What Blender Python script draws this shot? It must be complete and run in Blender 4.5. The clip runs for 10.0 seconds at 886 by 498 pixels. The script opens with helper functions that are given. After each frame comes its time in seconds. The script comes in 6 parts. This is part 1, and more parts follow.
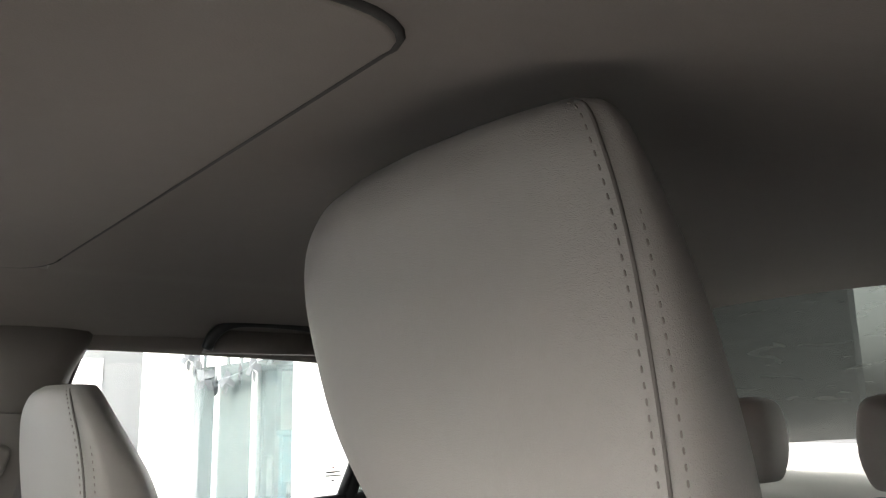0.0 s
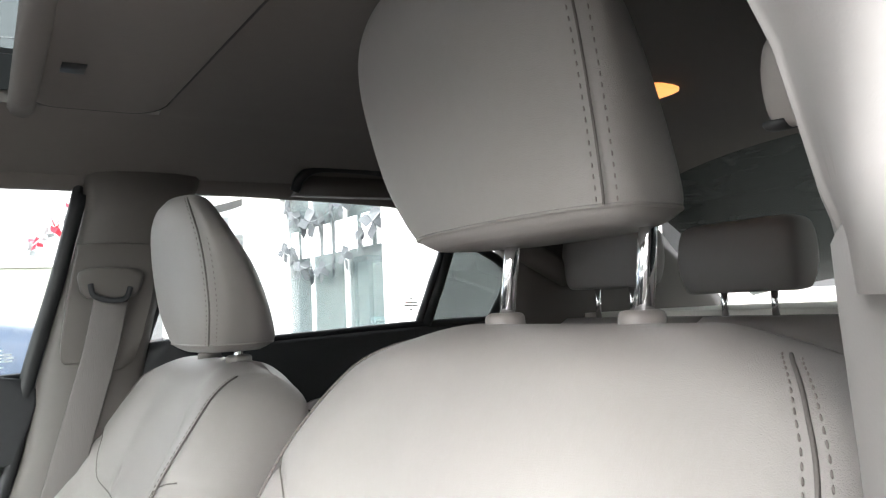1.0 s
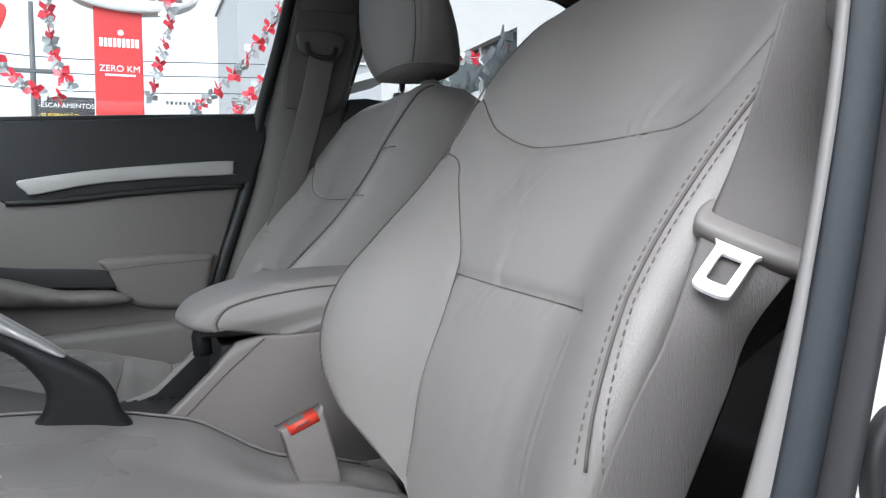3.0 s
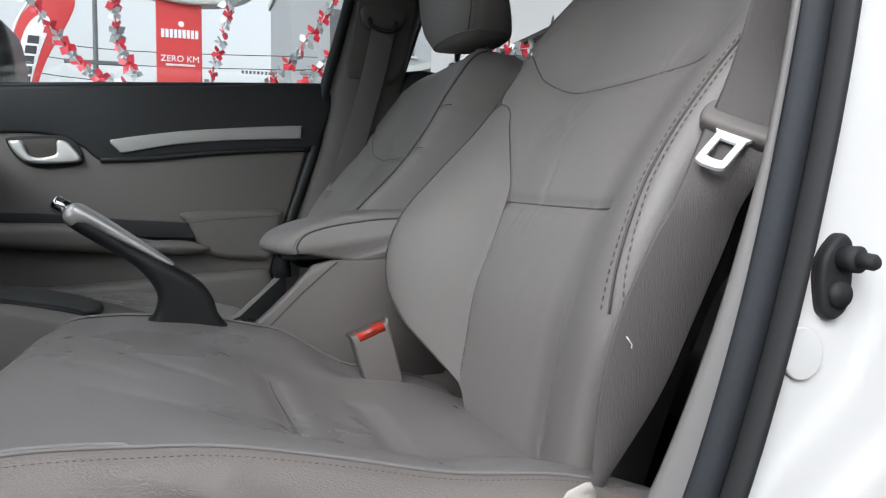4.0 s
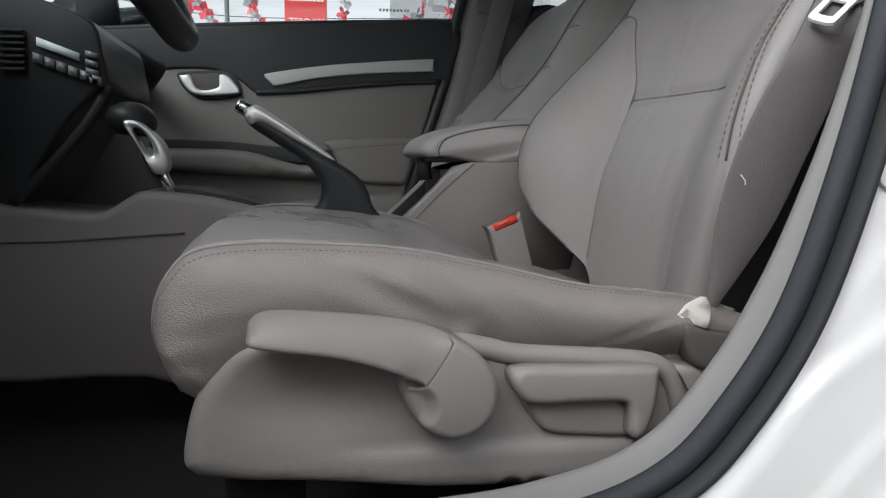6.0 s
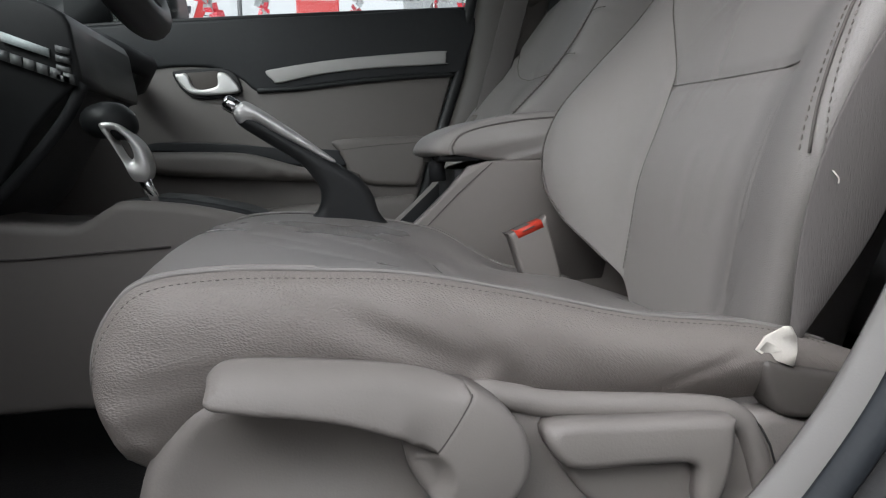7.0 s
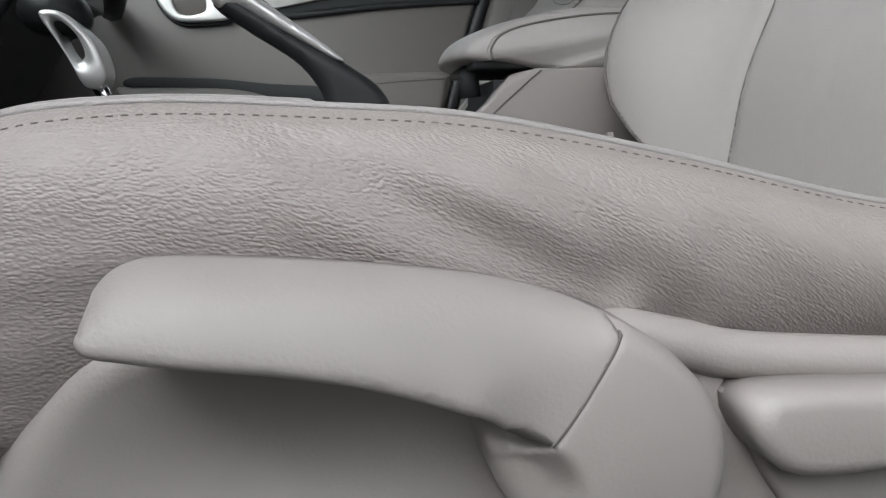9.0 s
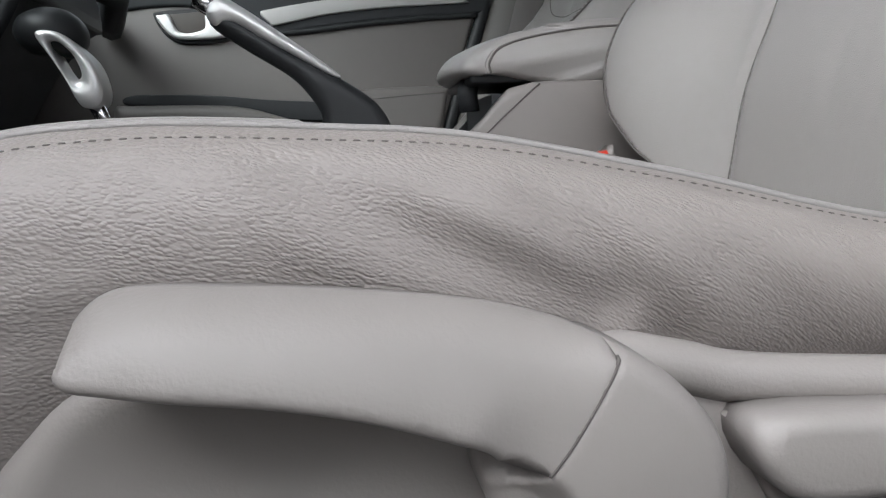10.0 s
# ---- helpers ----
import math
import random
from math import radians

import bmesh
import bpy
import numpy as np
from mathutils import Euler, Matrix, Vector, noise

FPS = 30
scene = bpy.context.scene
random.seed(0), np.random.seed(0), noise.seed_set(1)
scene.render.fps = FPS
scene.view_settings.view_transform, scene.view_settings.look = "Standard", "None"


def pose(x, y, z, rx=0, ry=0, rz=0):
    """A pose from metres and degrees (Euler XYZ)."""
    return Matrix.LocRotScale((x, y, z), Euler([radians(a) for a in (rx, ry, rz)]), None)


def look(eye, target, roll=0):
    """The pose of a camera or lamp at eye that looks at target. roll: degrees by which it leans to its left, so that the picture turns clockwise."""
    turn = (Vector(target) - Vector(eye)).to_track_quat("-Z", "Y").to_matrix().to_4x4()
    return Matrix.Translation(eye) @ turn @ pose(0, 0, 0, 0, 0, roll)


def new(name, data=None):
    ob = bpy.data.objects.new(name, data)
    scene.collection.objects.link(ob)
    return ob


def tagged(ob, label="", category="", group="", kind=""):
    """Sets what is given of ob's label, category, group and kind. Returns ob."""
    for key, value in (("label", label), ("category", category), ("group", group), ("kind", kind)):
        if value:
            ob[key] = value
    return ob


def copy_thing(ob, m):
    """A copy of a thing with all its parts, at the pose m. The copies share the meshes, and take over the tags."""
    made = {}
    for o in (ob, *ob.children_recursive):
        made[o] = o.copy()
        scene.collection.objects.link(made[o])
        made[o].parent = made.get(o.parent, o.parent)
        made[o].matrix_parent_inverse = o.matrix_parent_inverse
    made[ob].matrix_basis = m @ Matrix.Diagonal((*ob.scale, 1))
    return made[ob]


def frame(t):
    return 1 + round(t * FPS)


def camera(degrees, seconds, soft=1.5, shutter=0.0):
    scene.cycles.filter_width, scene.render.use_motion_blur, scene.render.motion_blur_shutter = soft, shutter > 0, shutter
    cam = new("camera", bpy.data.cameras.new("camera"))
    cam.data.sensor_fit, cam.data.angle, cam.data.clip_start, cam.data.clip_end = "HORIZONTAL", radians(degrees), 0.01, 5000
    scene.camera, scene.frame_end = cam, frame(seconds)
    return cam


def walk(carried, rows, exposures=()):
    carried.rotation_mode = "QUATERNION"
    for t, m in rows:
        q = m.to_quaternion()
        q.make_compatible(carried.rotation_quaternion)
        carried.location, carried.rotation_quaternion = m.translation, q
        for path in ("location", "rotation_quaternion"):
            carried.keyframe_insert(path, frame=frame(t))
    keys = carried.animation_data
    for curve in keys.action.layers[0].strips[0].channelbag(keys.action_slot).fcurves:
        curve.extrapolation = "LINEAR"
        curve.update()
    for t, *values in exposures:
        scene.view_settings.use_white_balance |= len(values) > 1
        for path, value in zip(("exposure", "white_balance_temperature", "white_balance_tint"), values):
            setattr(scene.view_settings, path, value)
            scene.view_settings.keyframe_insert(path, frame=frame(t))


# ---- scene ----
cam = camera(59.32, 10.0, soft=1.2)
PATH = [
    (0, (-0.0824, -0.5832, 1.1120), (0.5190, 0.1908, 1.3105), -1.19),
    (0.2, (-0.0783, -0.6181, 1.0894), (0.4985, 0.1765, 1.2787), -1.49),
    (0.5, (-0.0886, -0.6645, 1.0581), (0.4551, 0.1617, 1.2056), -1.89),
    (1, (-0.1218, -0.7138, 0.9964), (0.3943, 0.1397, 1.0680), -2.56),
    (1.5, (-0.1428, -0.7397, 0.9282), (0.3332, 0.1397, 0.9372), -3.12),
    (2, (-0.1855, -0.7997, 0.8594), (0.2291, 0.1097, 0.8262), -1.79),
    (2.5, (-0.2436, -0.8569, 0.7924), (0.1403, 0.0649, 0.7379), -0.93),
    (4, (-0.3367, -1.0131, 0.6756), (-0.0223, -0.0658, 0.6137), 0.36),
    (4.5, (-0.3590, -1.0826, 0.6450), (-0.1028, -0.1193, 0.5653), 0.36),
    (5, (-0.3758, -1.1203, 0.6205), (-0.1424, -0.1518, 0.5337), 0.93),
    (5.5, (-0.3935, -1.1322, 0.5958), (-0.2009, -0.1564, 0.4923), 1.30),
    (7, (-0.3629, -0.9988, 0.5984), (-0.2152, -0.0159, 0.4886), -1.07),
    (7.5, (-0.3710, -0.9275, 0.5635), (-0.2311, 0.0569, 0.4577), -0.90),
    (8, (-0.3691, -0.8589, 0.5281), (-0.2431, 0.1251, 0.4022), -1.35),
    (8.5, (-0.3678, -0.8191, 0.5142), (-0.2343, 0.1629, 0.3802), -1.56),
    (9, (-0.3648, -0.8055, 0.5296), (-0.2244, 0.1751, 0.3931), -0.94),
    (9.5, (-0.3664, -0.8065, 0.5319), (-0.2245, 0.1751, 0.4040), -0.81),
    (10, (-0.3608, -0.7998, 0.5317), (-0.2241, 0.1835, 0.4112), -1.71),
]
EXPOSURES = [(0, 3.38, 6750, 10), (0.5, 3.5, 6700, 10), (1.0, 3.1, 6400, 10), (1.5, 2.42, 6050, 10), (2.0, 2.1, 5950, 10), (2.5, 1.75, 5900, 10), (4.0, 0.78, 6100, 10), (5.5, 0.66, 6150, 10), (7.0, 0.75, 6200, 10), (8.0, 0.99, 6200, 10), (8.5, 1.17, 6200, 10), (9.0, 1.36, 6150, 10), (10.0, 1.32, 6100, 10)]
walk(cam, [(t, look(eye, target, roll)) for t, eye, target, roll in PATH],
     exposures=EXPOSURES)

from mathutils.geometry import delaunay_2d_cdt, tessellate_polygon

# ---- light ----
world = bpy.data.worlds.new("overcast")
scene.world = world
world.use_nodes = True
wn, wl = world.node_tree.nodes, world.node_tree.links
sky = wn.new("ShaderNodeTexSky")
sky.sky_type, sky.sun_disc = "NISHITA", False
sky.sun_elevation, sky.sun_rotation = radians(40), radians(222)
sky.air_density, sky.dust_density = 1.5, 4.0
hue = wn.new("ShaderNodeHueSaturation")
hue.inputs["Saturation"].default_value = 0.09
wl.new(sky.outputs[0], hue.inputs["Color"])
wl.new(hue.outputs[0], wn["Background"].inputs["Color"])
wn["Background"].inputs["Strength"].default_value = 0.15
sun_data = bpy.data.lights.new("sun", "SUN")
sun_data.energy, sun_data.angle, sun_data.color = 0.6, radians(60), (1.0, 0.985, 0.965)
sun = new("sun", sun_data)
sun.matrix_world = look((-2.9, -3.2, 3.6), (0.0, 0.0, 0.0))

# ---- materials ----
MATS = {}


def mat(name, color, rough=0.5, metal=0.0, var=0.06, scale=6.0, bump=0.0, bscale=400.0, stretch=(1, 1, 1),
        coat=0.0, kind="noise", stain=0.0, emit=0.0, spec=0.5, distort=0.0):
    """A procedural surface: base colour with two scales of variation, roughness variation and fine relief."""
    if name in MATS:
        return MATS[name]
    m = bpy.data.materials.new(name)
    m.use_nodes = True
    n, l = m.node_tree.nodes, m.node_tree.links
    p = n["Principled BSDF"]
    p.inputs["Roughness"].default_value, p.inputs["Metallic"].default_value = rough, metal
    p.inputs["Coat Weight"].default_value = coat
    p.inputs["Coat Roughness"].default_value = 0.05
    p.inputs["Specular IOR Level"].default_value = spec
    tc = n.new("ShaderNodeTexCoord")
    mp = n.new("ShaderNodeMapping")
    mp.inputs["Scale"].default_value = stretch
    l.new(tc.outputs["Object"], mp.inputs["Vector"])
    big = n.new("ShaderNodeTexNoise")
    big.inputs["Scale"].default_value, big.inputs["Detail"].default_value = scale, 5.0
    l.new(mp.outputs[0], big.inputs["Vector"])
    fine = n.new("ShaderNodeTexNoise")
    fine.inputs["Scale"].default_value, fine.inputs["Detail"].default_value = scale * 22, 3.0
    l.new(mp.outputs[0], fine.inputs["Vector"])
    mix = n.new("ShaderNodeMath")
    mix.operation = "MULTIPLY_ADD"
    l.new(fine.outputs[0], mix.inputs[0])
    mix.inputs[1].default_value = 0.5
    l.new(big.outputs[0], mix.inputs[2])
    ramp = n.new("ShaderNodeValToRGB")
    ramp.color_ramp.elements[0].position, ramp.color_ramp.elements[1].position = 0.35, 1.15
    ramp.color_ramp.elements[0].position = 0.45
    ramp.color_ramp.elements[1].position = 1.0
    c = Vector(color)
    ramp.color_ramp.elements[0].color = (*(c * (1 - var)), 1)
    ramp.color_ramp.elements[1].color = (*(c * (1 + var)), 1)
    l.new(mix.outputs[0], ramp.inputs[0])
    out = ramp.outputs[0]
    if stain:
        st = n.new("ShaderNodeTexNoise")
        st.inputs["Scale"].default_value, st.inputs["Detail"].default_value = scale * 0.7, 8.0
        st.inputs["Distortion"].default_value = 1.0
        l.new(tc.outputs["Object"], st.inputs["Vector"])
        sr = n.new("ShaderNodeMapRange")
        sr.inputs[1].default_value, sr.inputs[2].default_value = 0.52, 0.75
        sr.inputs[3].default_value, sr.inputs[4].default_value = 0.0, stain
        l.new(st.outputs[0], sr.inputs[0])
        mx = n.new("ShaderNodeMix")
        mx.data_type = "RGBA"
        l.new(sr.outputs[0], mx.inputs["Factor"])
        l.new(out, mx.inputs["A"])
        mx.inputs["B"].default_value = (color[0] * 0.72, color[1] * 0.66, color[2] * 0.58, 1)
        out = mx.outputs["Result"]
    l.new(out, p.inputs["Base Color"])
    rr = n.new("ShaderNodeMapRange")
    rr.inputs[3].default_value, rr.inputs[4].default_value = max(0.02, rough - 0.08), min(1.0, rough + 0.08)
    l.new(big.outputs[0], rr.inputs[0])
    l.new(rr.outputs[0], p.inputs["Roughness"])
    if bump:
        b = n.new("ShaderNodeBump")
        b.inputs["Strength"].default_value, b.inputs["Distance"].default_value = 0.6, bump
        if kind == "leather":
            t = n.new("ShaderNodeTexVoronoi")
            t.feature = "DISTANCE_TO_EDGE"
            t.inputs["Scale"].default_value = bscale
            w = n.new("ShaderNodeTexNoise")
            w.inputs["Scale"].default_value = bscale * 0.35
            l.new(mp.outputs[0], w.inputs["Vector"])
            add = n.new("ShaderNodeMixRGB")
            add.blend_type = "ADD"
            add.inputs[0].default_value = 0.006 if not distort else distort
            l.new(mp.outputs[0], add.inputs[1])
            l.new(w.outputs["Color"], add.inputs[2])
            l.new(add.outputs[0], t.inputs["Vector"])
            rg = n.new("ShaderNodeMapRange")
            rg.inputs[2].default_value = 0.35
            l.new(t.outputs["Distance"], rg.inputs[0])
            ml = n.new("ShaderNodeMath")
            ml.operation = "MULTIPLY_ADD"
            l.new(w.outputs[0], ml.inputs[0])
            ml.inputs[1].default_value = 0.5
            l.new(rg.outputs[0], ml.inputs[2])
            l.new(ml.outputs[0], b.inputs["Height"])
        elif kind == "wrinkle":
            sep, com = n.new("ShaderNodeSeparateXYZ"), n.new("ShaderNodeCombineXYZ")
            l.new(tc.outputs["Object"], sep.inputs[0])
            off, sqr, slope = n.new("ShaderNodeMath"), n.new("ShaderNodeMath"), n.new("ShaderNodeMath")
            off.operation, off.inputs[1].default_value = "ADD", 0.26
            l.new(sep.outputs["X"], off.inputs[0])
            sqr.operation = "MULTIPLY"
            l.new(off.outputs[0], sqr.inputs[0])
            l.new(off.outputs[0], sqr.inputs[1])
            slope.operation, slope.inputs[1].default_value = "MULTIPLY_ADD", 1.5
            l.new(sqr.outputs[0], slope.inputs[0])
            l.new(sep.outputs["Z"], slope.inputs[2])
            l.new(sep.outputs["X"], com.inputs["X"])
            l.new(sep.outputs["Y"], com.inputs["Y"])
            l.new(slope.outputs[0], com.inputs["Z"])
            w = n.new("ShaderNodeTexNoise")
            w.inputs["Scale"].default_value, w.inputs["Detail"].default_value = 30.0, 2.0
            l.new(tc.outputs["Object"], w.inputs["Vector"])
            add = n.new("ShaderNodeMixRGB")
            add.blend_type = "ADD"
            add.inputs[0].default_value = distort
            l.new(com.outputs[0], add.inputs[1])
            l.new(w.outputs["Color"], add.inputs[2])
            sq = n.new("ShaderNodeMapping")
            sq.inputs["Scale"].default_value = stretch
            l.new(add.outputs[0], sq.inputs["Vector"])
            t = n.new("ShaderNodeTexVoronoi")
            t.feature, t.inputs["Smoothness"].default_value = "SMOOTH_F1", 0.35
            t.inputs["Scale"].default_value = bscale
            l.new(sq.outputs[0], t.inputs["Vector"])
            rg = n.new("ShaderNodeMapRange")
            rg.interpolation_type = "SMOOTHSTEP"
            rg.inputs[1].default_value, rg.inputs[2].default_value = 0.85, 0.10
            l.new(t.outputs["Distance"], rg.inputs[0])
            rip = n.new("ShaderNodeTexNoise")
            rip.inputs["Scale"].default_value, rip.inputs["Detail"].default_value = bscale * 0.42, 1.0
            l.new(sq.outputs[0], rip.inputs["Vector"])
            ms = n.new("ShaderNodeMapRange")
            ms.inputs[1].default_value, ms.inputs[2].default_value = 0.36, 0.60
            ms.inputs[3].default_value, ms.inputs[4].default_value = 0.55, 1.0
            l.new(w.outputs[0], ms.inputs[0])
            sm = n.new("ShaderNodeMath")
            sm.operation, sm.inputs[1].default_value = "MULTIPLY_ADD", 0.7
            l.new(rip.outputs[0], sm.inputs[0])
            l.new(rg.outputs[0], sm.inputs[2])
            ml = n.new("ShaderNodeMath")
            ml.operation = "MULTIPLY"
            l.new(sm.outputs[0], ml.inputs[0])
            l.new(ms.outputs[0], ml.inputs[1])
            l.new(ml.outputs[0], b.inputs["Height"])
        elif kind == "weave":
            t = n.new("ShaderNodeTexWave")
            t.wave_type, t.bands_direction = "BANDS", "X"
            t.inputs["Scale"].default_value = bscale
            t.inputs["Distortion"].default_value = 2.0
            l.new(mp.outputs[0], t.inputs["Vector"])
            l.new(t.outputs["Fac"], b.inputs["Height"])
        else:
            t = n.new("ShaderNodeTexNoise")
            t.inputs["Scale"].default_value, t.inputs["Detail"].default_value = bscale, 4.0
            l.new(mp.outputs[0], t.inputs["Vector"])
            l.new(t.outputs[0], b.inputs["Height"])
        l.new(b.outputs[0], p.inputs["Normal"])
    if emit:
        p.inputs["Emission Color"].default_value = (*color, 1)
        p.inputs["Emission Strength"].default_value = emit
    MATS[name] = m
    return m


def glass_mat(name, color, alpha):
    """A thin pane: clear, with the gloss of glass and a slight tint."""
    m = bpy.data.materials.new(name)
    m.use_nodes = True
    n, l = m.node_tree.nodes, m.node_tree.links
    n.remove(n["Principled BSDF"])
    tr, gl, mx, lw, fr = n.new("ShaderNodeBsdfTransparent"), n.new("ShaderNodeBsdfGlossy"), n.new("ShaderNodeMixShader"), n.new("ShaderNodeLayerWeight"), n.new("ShaderNodeMath")
    pw = n.new("ShaderNodeMath")
    pw.operation, pw.inputs[1].default_value = "POWER", 5.0
    fr.operation, fr.inputs[1].default_value, fr.inputs[2].default_value = "MULTIPLY_ADD", 0.5, 0.03
    l.new(lw.outputs["Facing"], pw.inputs[0])
    l.new(pw.outputs[0], fr.inputs[0])
    tr.inputs[0].default_value = (*color, 1)
    gl.inputs["Roughness"].default_value = alpha
    l.new(fr.outputs[0], mx.inputs[0])
    l.new(tr.outputs[0], mx.inputs[1])
    l.new(gl.outputs[0], mx.inputs[2])
    l.new(mx.outputs[0], n["Material Output"].inputs[0])
    return m


LEATHER = mat("grey_leather", (0.245, 0.229, 0.219), 0.46, var=0.035, scale=5, bump=0.00018, bscale=700, kind="leather", stain=0.10)
LEATHER_WORN = mat("worn_leather", (0.245, 0.230, 0.221), 0.29, var=0.03, scale=5, bump=0.00018, bscale=700, kind="leather", stain=0.05)
LEATHER_SIDE = mat("grained_leather", (0.232, 0.207, 0.192), 0.46, var=0.03, scale=5, bump=0.00056, bscale=1080, kind="wrinkle",
                   stretch=(0.52, 1, 1.0), stain=0.03, distort=0.006)
# grey plastic again, darker: the far doors' shade put into base colour
DOOR_SHADED = mat("door_plastic_shaded", (0.135, 0.123, 0.115), 0.5, var=0.03, scale=4, bump=0.00012, bscale=900, stain=0.06)
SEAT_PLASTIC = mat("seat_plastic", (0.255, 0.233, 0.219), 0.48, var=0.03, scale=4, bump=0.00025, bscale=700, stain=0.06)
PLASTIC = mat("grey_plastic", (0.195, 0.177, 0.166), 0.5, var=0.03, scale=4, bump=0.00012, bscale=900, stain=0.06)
TRIM = mat("light_trim", (0.205, 0.195, 0.188), 0.55, var=0.03, scale=4, bump=0.0001, bscale=900)
# tone lowered to carry the shade on the far pillar
PILLAR = mat("pillar_plastic_shaded", (0.100, 0.090, 0.083), 0.55, var=0.04, scale=4, bump=0.00012, bscale=900)
BLACK = mat("black_plastic", (0.02, 0.021, 0.022), 0.42, var=0.15, scale=5, bump=0.00012, bscale=1200, spec=0.3)
CHARCOAL = mat("charcoal_panel", (0.024, 0.025, 0.027), 0.55, var=0.12, scale=5, bump=0.0002, bscale=900, spec=0.3)
RUBBER = mat("rubber_seal", (0.019, 0.023, 0.028), 0.66, var=0.18, scale=9, bump=0.0003, bscale=300, stain=0.2)
RUBBER_DARK = mat("dark_rubber", (0.016, 0.016, 0.017), 0.66, var=0.15, scale=9, bump=0.0002, bscale=300)
SILVER = mat("brushed_silver", (0.39, 0.38, 0.37), 0.42, metal=0.25, var=0.06, scale=6, bump=0.0001, bscale=700, stretch=(0.05, 1, 1))
CHROME = mat("chrome", (0.82, 0.82, 0.83), 0.07, metal=1.0, var=0.02, scale=5)
SATIN = mat("satin_metal", (0.70, 0.69, 0.675), 0.34, metal=0.55, var=0.04, scale=8)
PAINT = mat("white_paint", (0.82, 0.81, 0.785), 0.26, var=0.015, scale=2, coat=0.8, stain=0.03)
HEADLINER = mat("headliner_cloth", (0.125, 0.112, 0.103), 0.9, var=0.05, scale=3, bump=0.0003, bscale=700)
CARPET = mat("dark_carpet", (0.015, 0.0145, 0.0145), 0.95, var=0.2, scale=8, bump=0.002, bscale=300)
WEBBING = mat("belt_webbing", (0.130, 0.119, 0.114), 0.75, var=0.05, scale=10, bump=0.0005, bscale=1100, stretch=(1, 1, 0.10))
THREAD = mat("seam_thread", (0.17, 0.15, 0.14), 0.8, var=0.1, scale=40)
SEAM = mat("seam_gap", (0.105, 0.095, 0.088), 0.85, var=0.1, scale=30)
STEEL = mat("plated_steel", (0.92, 0.92, 0.92), 0.3, metal=0.1, var=0.05, scale=20)
RED = mat("red_plastic", (0.62, 0.05, 0.025), 0.4, var=0.05, scale=10)
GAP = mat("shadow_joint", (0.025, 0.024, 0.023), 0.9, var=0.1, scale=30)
TAG = mat("white_cloth", (0.72, 0.68, 0.62), 0.85, var=0.08, scale=30, bump=0.0005, bscale=300, stain=0.3)
SIDE_TINT = glass_mat("dark_tinted_glass", (0.22, 0.24, 0.24), 0.01)
GLASS = glass_mat("window_glass", (0.93, 0.95, 0.95), 0.01)
SCREEN_GLASS = glass_mat("windscreen_glass", (0.80, 0.85, 0.83), 0.01)
ROOF_GLASS = glass_mat("tinted_glass", (0.30, 0.32, 0.32), 0.01)
# pale colour stands in for the white reflection on the display
SCREEN = mat("display_glass", (0.60, 0.66, 0.66), 0.12, var=0.2, scale=30)

# ---- building tools ----


def thing(name, at, label, category, group="", kind=""):
    ob = new(name)
    ob.location = at
    ob.empty_display_size = 0.05
    return tagged(ob, label, category, group, kind)


def base_of(ob):
    p = Vector((0, 0, 0))
    while ob is not None:
        p = p + ob.location
        ob = ob.parent
    return p


def part(name, verts, faces, material, parent=None, label="", smooth=True, kind=""):
    """One mesh object from world coordinates, hung under a thing or a part."""
    me = bpy.data.meshes.new(name)
    o = base_of(parent) if parent is not None else Vector((0, 0, 0))
    me.from_pydata([tuple(Vector(v) - o) for v in verts], [], [tuple(f) for f in faces])
    bm = bmesh.new()
    bm.from_mesh(me)
    bmesh.ops.recalc_face_normals(bm, faces=bm.faces)
    bm.to_mesh(me)
    bm.free()
    if smooth:
        me.polygons.foreach_set("use_smooth", [True] * len(me.polygons))
    me.materials.append(material)
    ob = new(name, me)
    if parent is not None:
        ob.parent = parent
    if label or kind:
        tagged(ob, label, kind=kind)
    return ob


def curve_pts(pts, n, closed=False):
    """A smooth Catmull-Rom line through points, n steps a span."""
    P = [np.array(p, float) for p in pts]
    m = len(P)
    out = []
    for i in range(m if closed else m - 1):
        p0 = P[(i - 1) % m] if closed or i > 0 else 2 * P[0] - P[1]
        p1, p2 = P[i], P[(i + 1) % m]
        p3 = P[(i + 2) % m] if closed or i + 2 < m else 2 * P[-1] - P[-2]
        for k in range(n):
            t = k / n
            out.append(0.5 * ((2 * p1) + (p2 - p0) * t + (2 * p0 - 5 * p1 + 4 * p2 - p3) * t * t + (3 * p1 - p0 - 3 * p2 + p3) * t ** 3))
    if not closed:
        out.append(P[-1])
    return out


def loft(sections, caps=True, closed=True):
    """Skin of equal-length loops."""
    n = len(sections[0])
    verts = [v for s in sections for v in s]
    faces = []
    for i in range(len(sections) - 1):
        for j in range(n if closed else n - 1):
            k = (j + 1) % n
            faces.append((i * n + j, i * n + k, (i + 1) * n + k, (i + 1) * n + j))
    if caps and closed:
        faces.append(tuple(range(n))[::-1])
        faces.append(tuple((len(sections) - 1) * n + j for j in range(n)))
    return verts, faces


def tube(path, r, n=8, taper=None):
    path = [Vector(p) for p in path]
    secs = []
    for i, p in enumerate(path):
        d = (path[min(i + 1, len(path) - 1)] - path[max(i - 1, 0)]).normalized()
        a = d.orthogonal().normalized() if i == 0 else (a - d * a.dot(d)).normalized()
        b = d.cross(a)
        rr = r if taper is None else r * taper(i / (len(path) - 1))
        secs.append([p + (a * math.cos(2 * math.pi * k / n) + b * math.sin(2 * math.pi * k / n)) * rr for k in range(n)])
    return loft(secs)


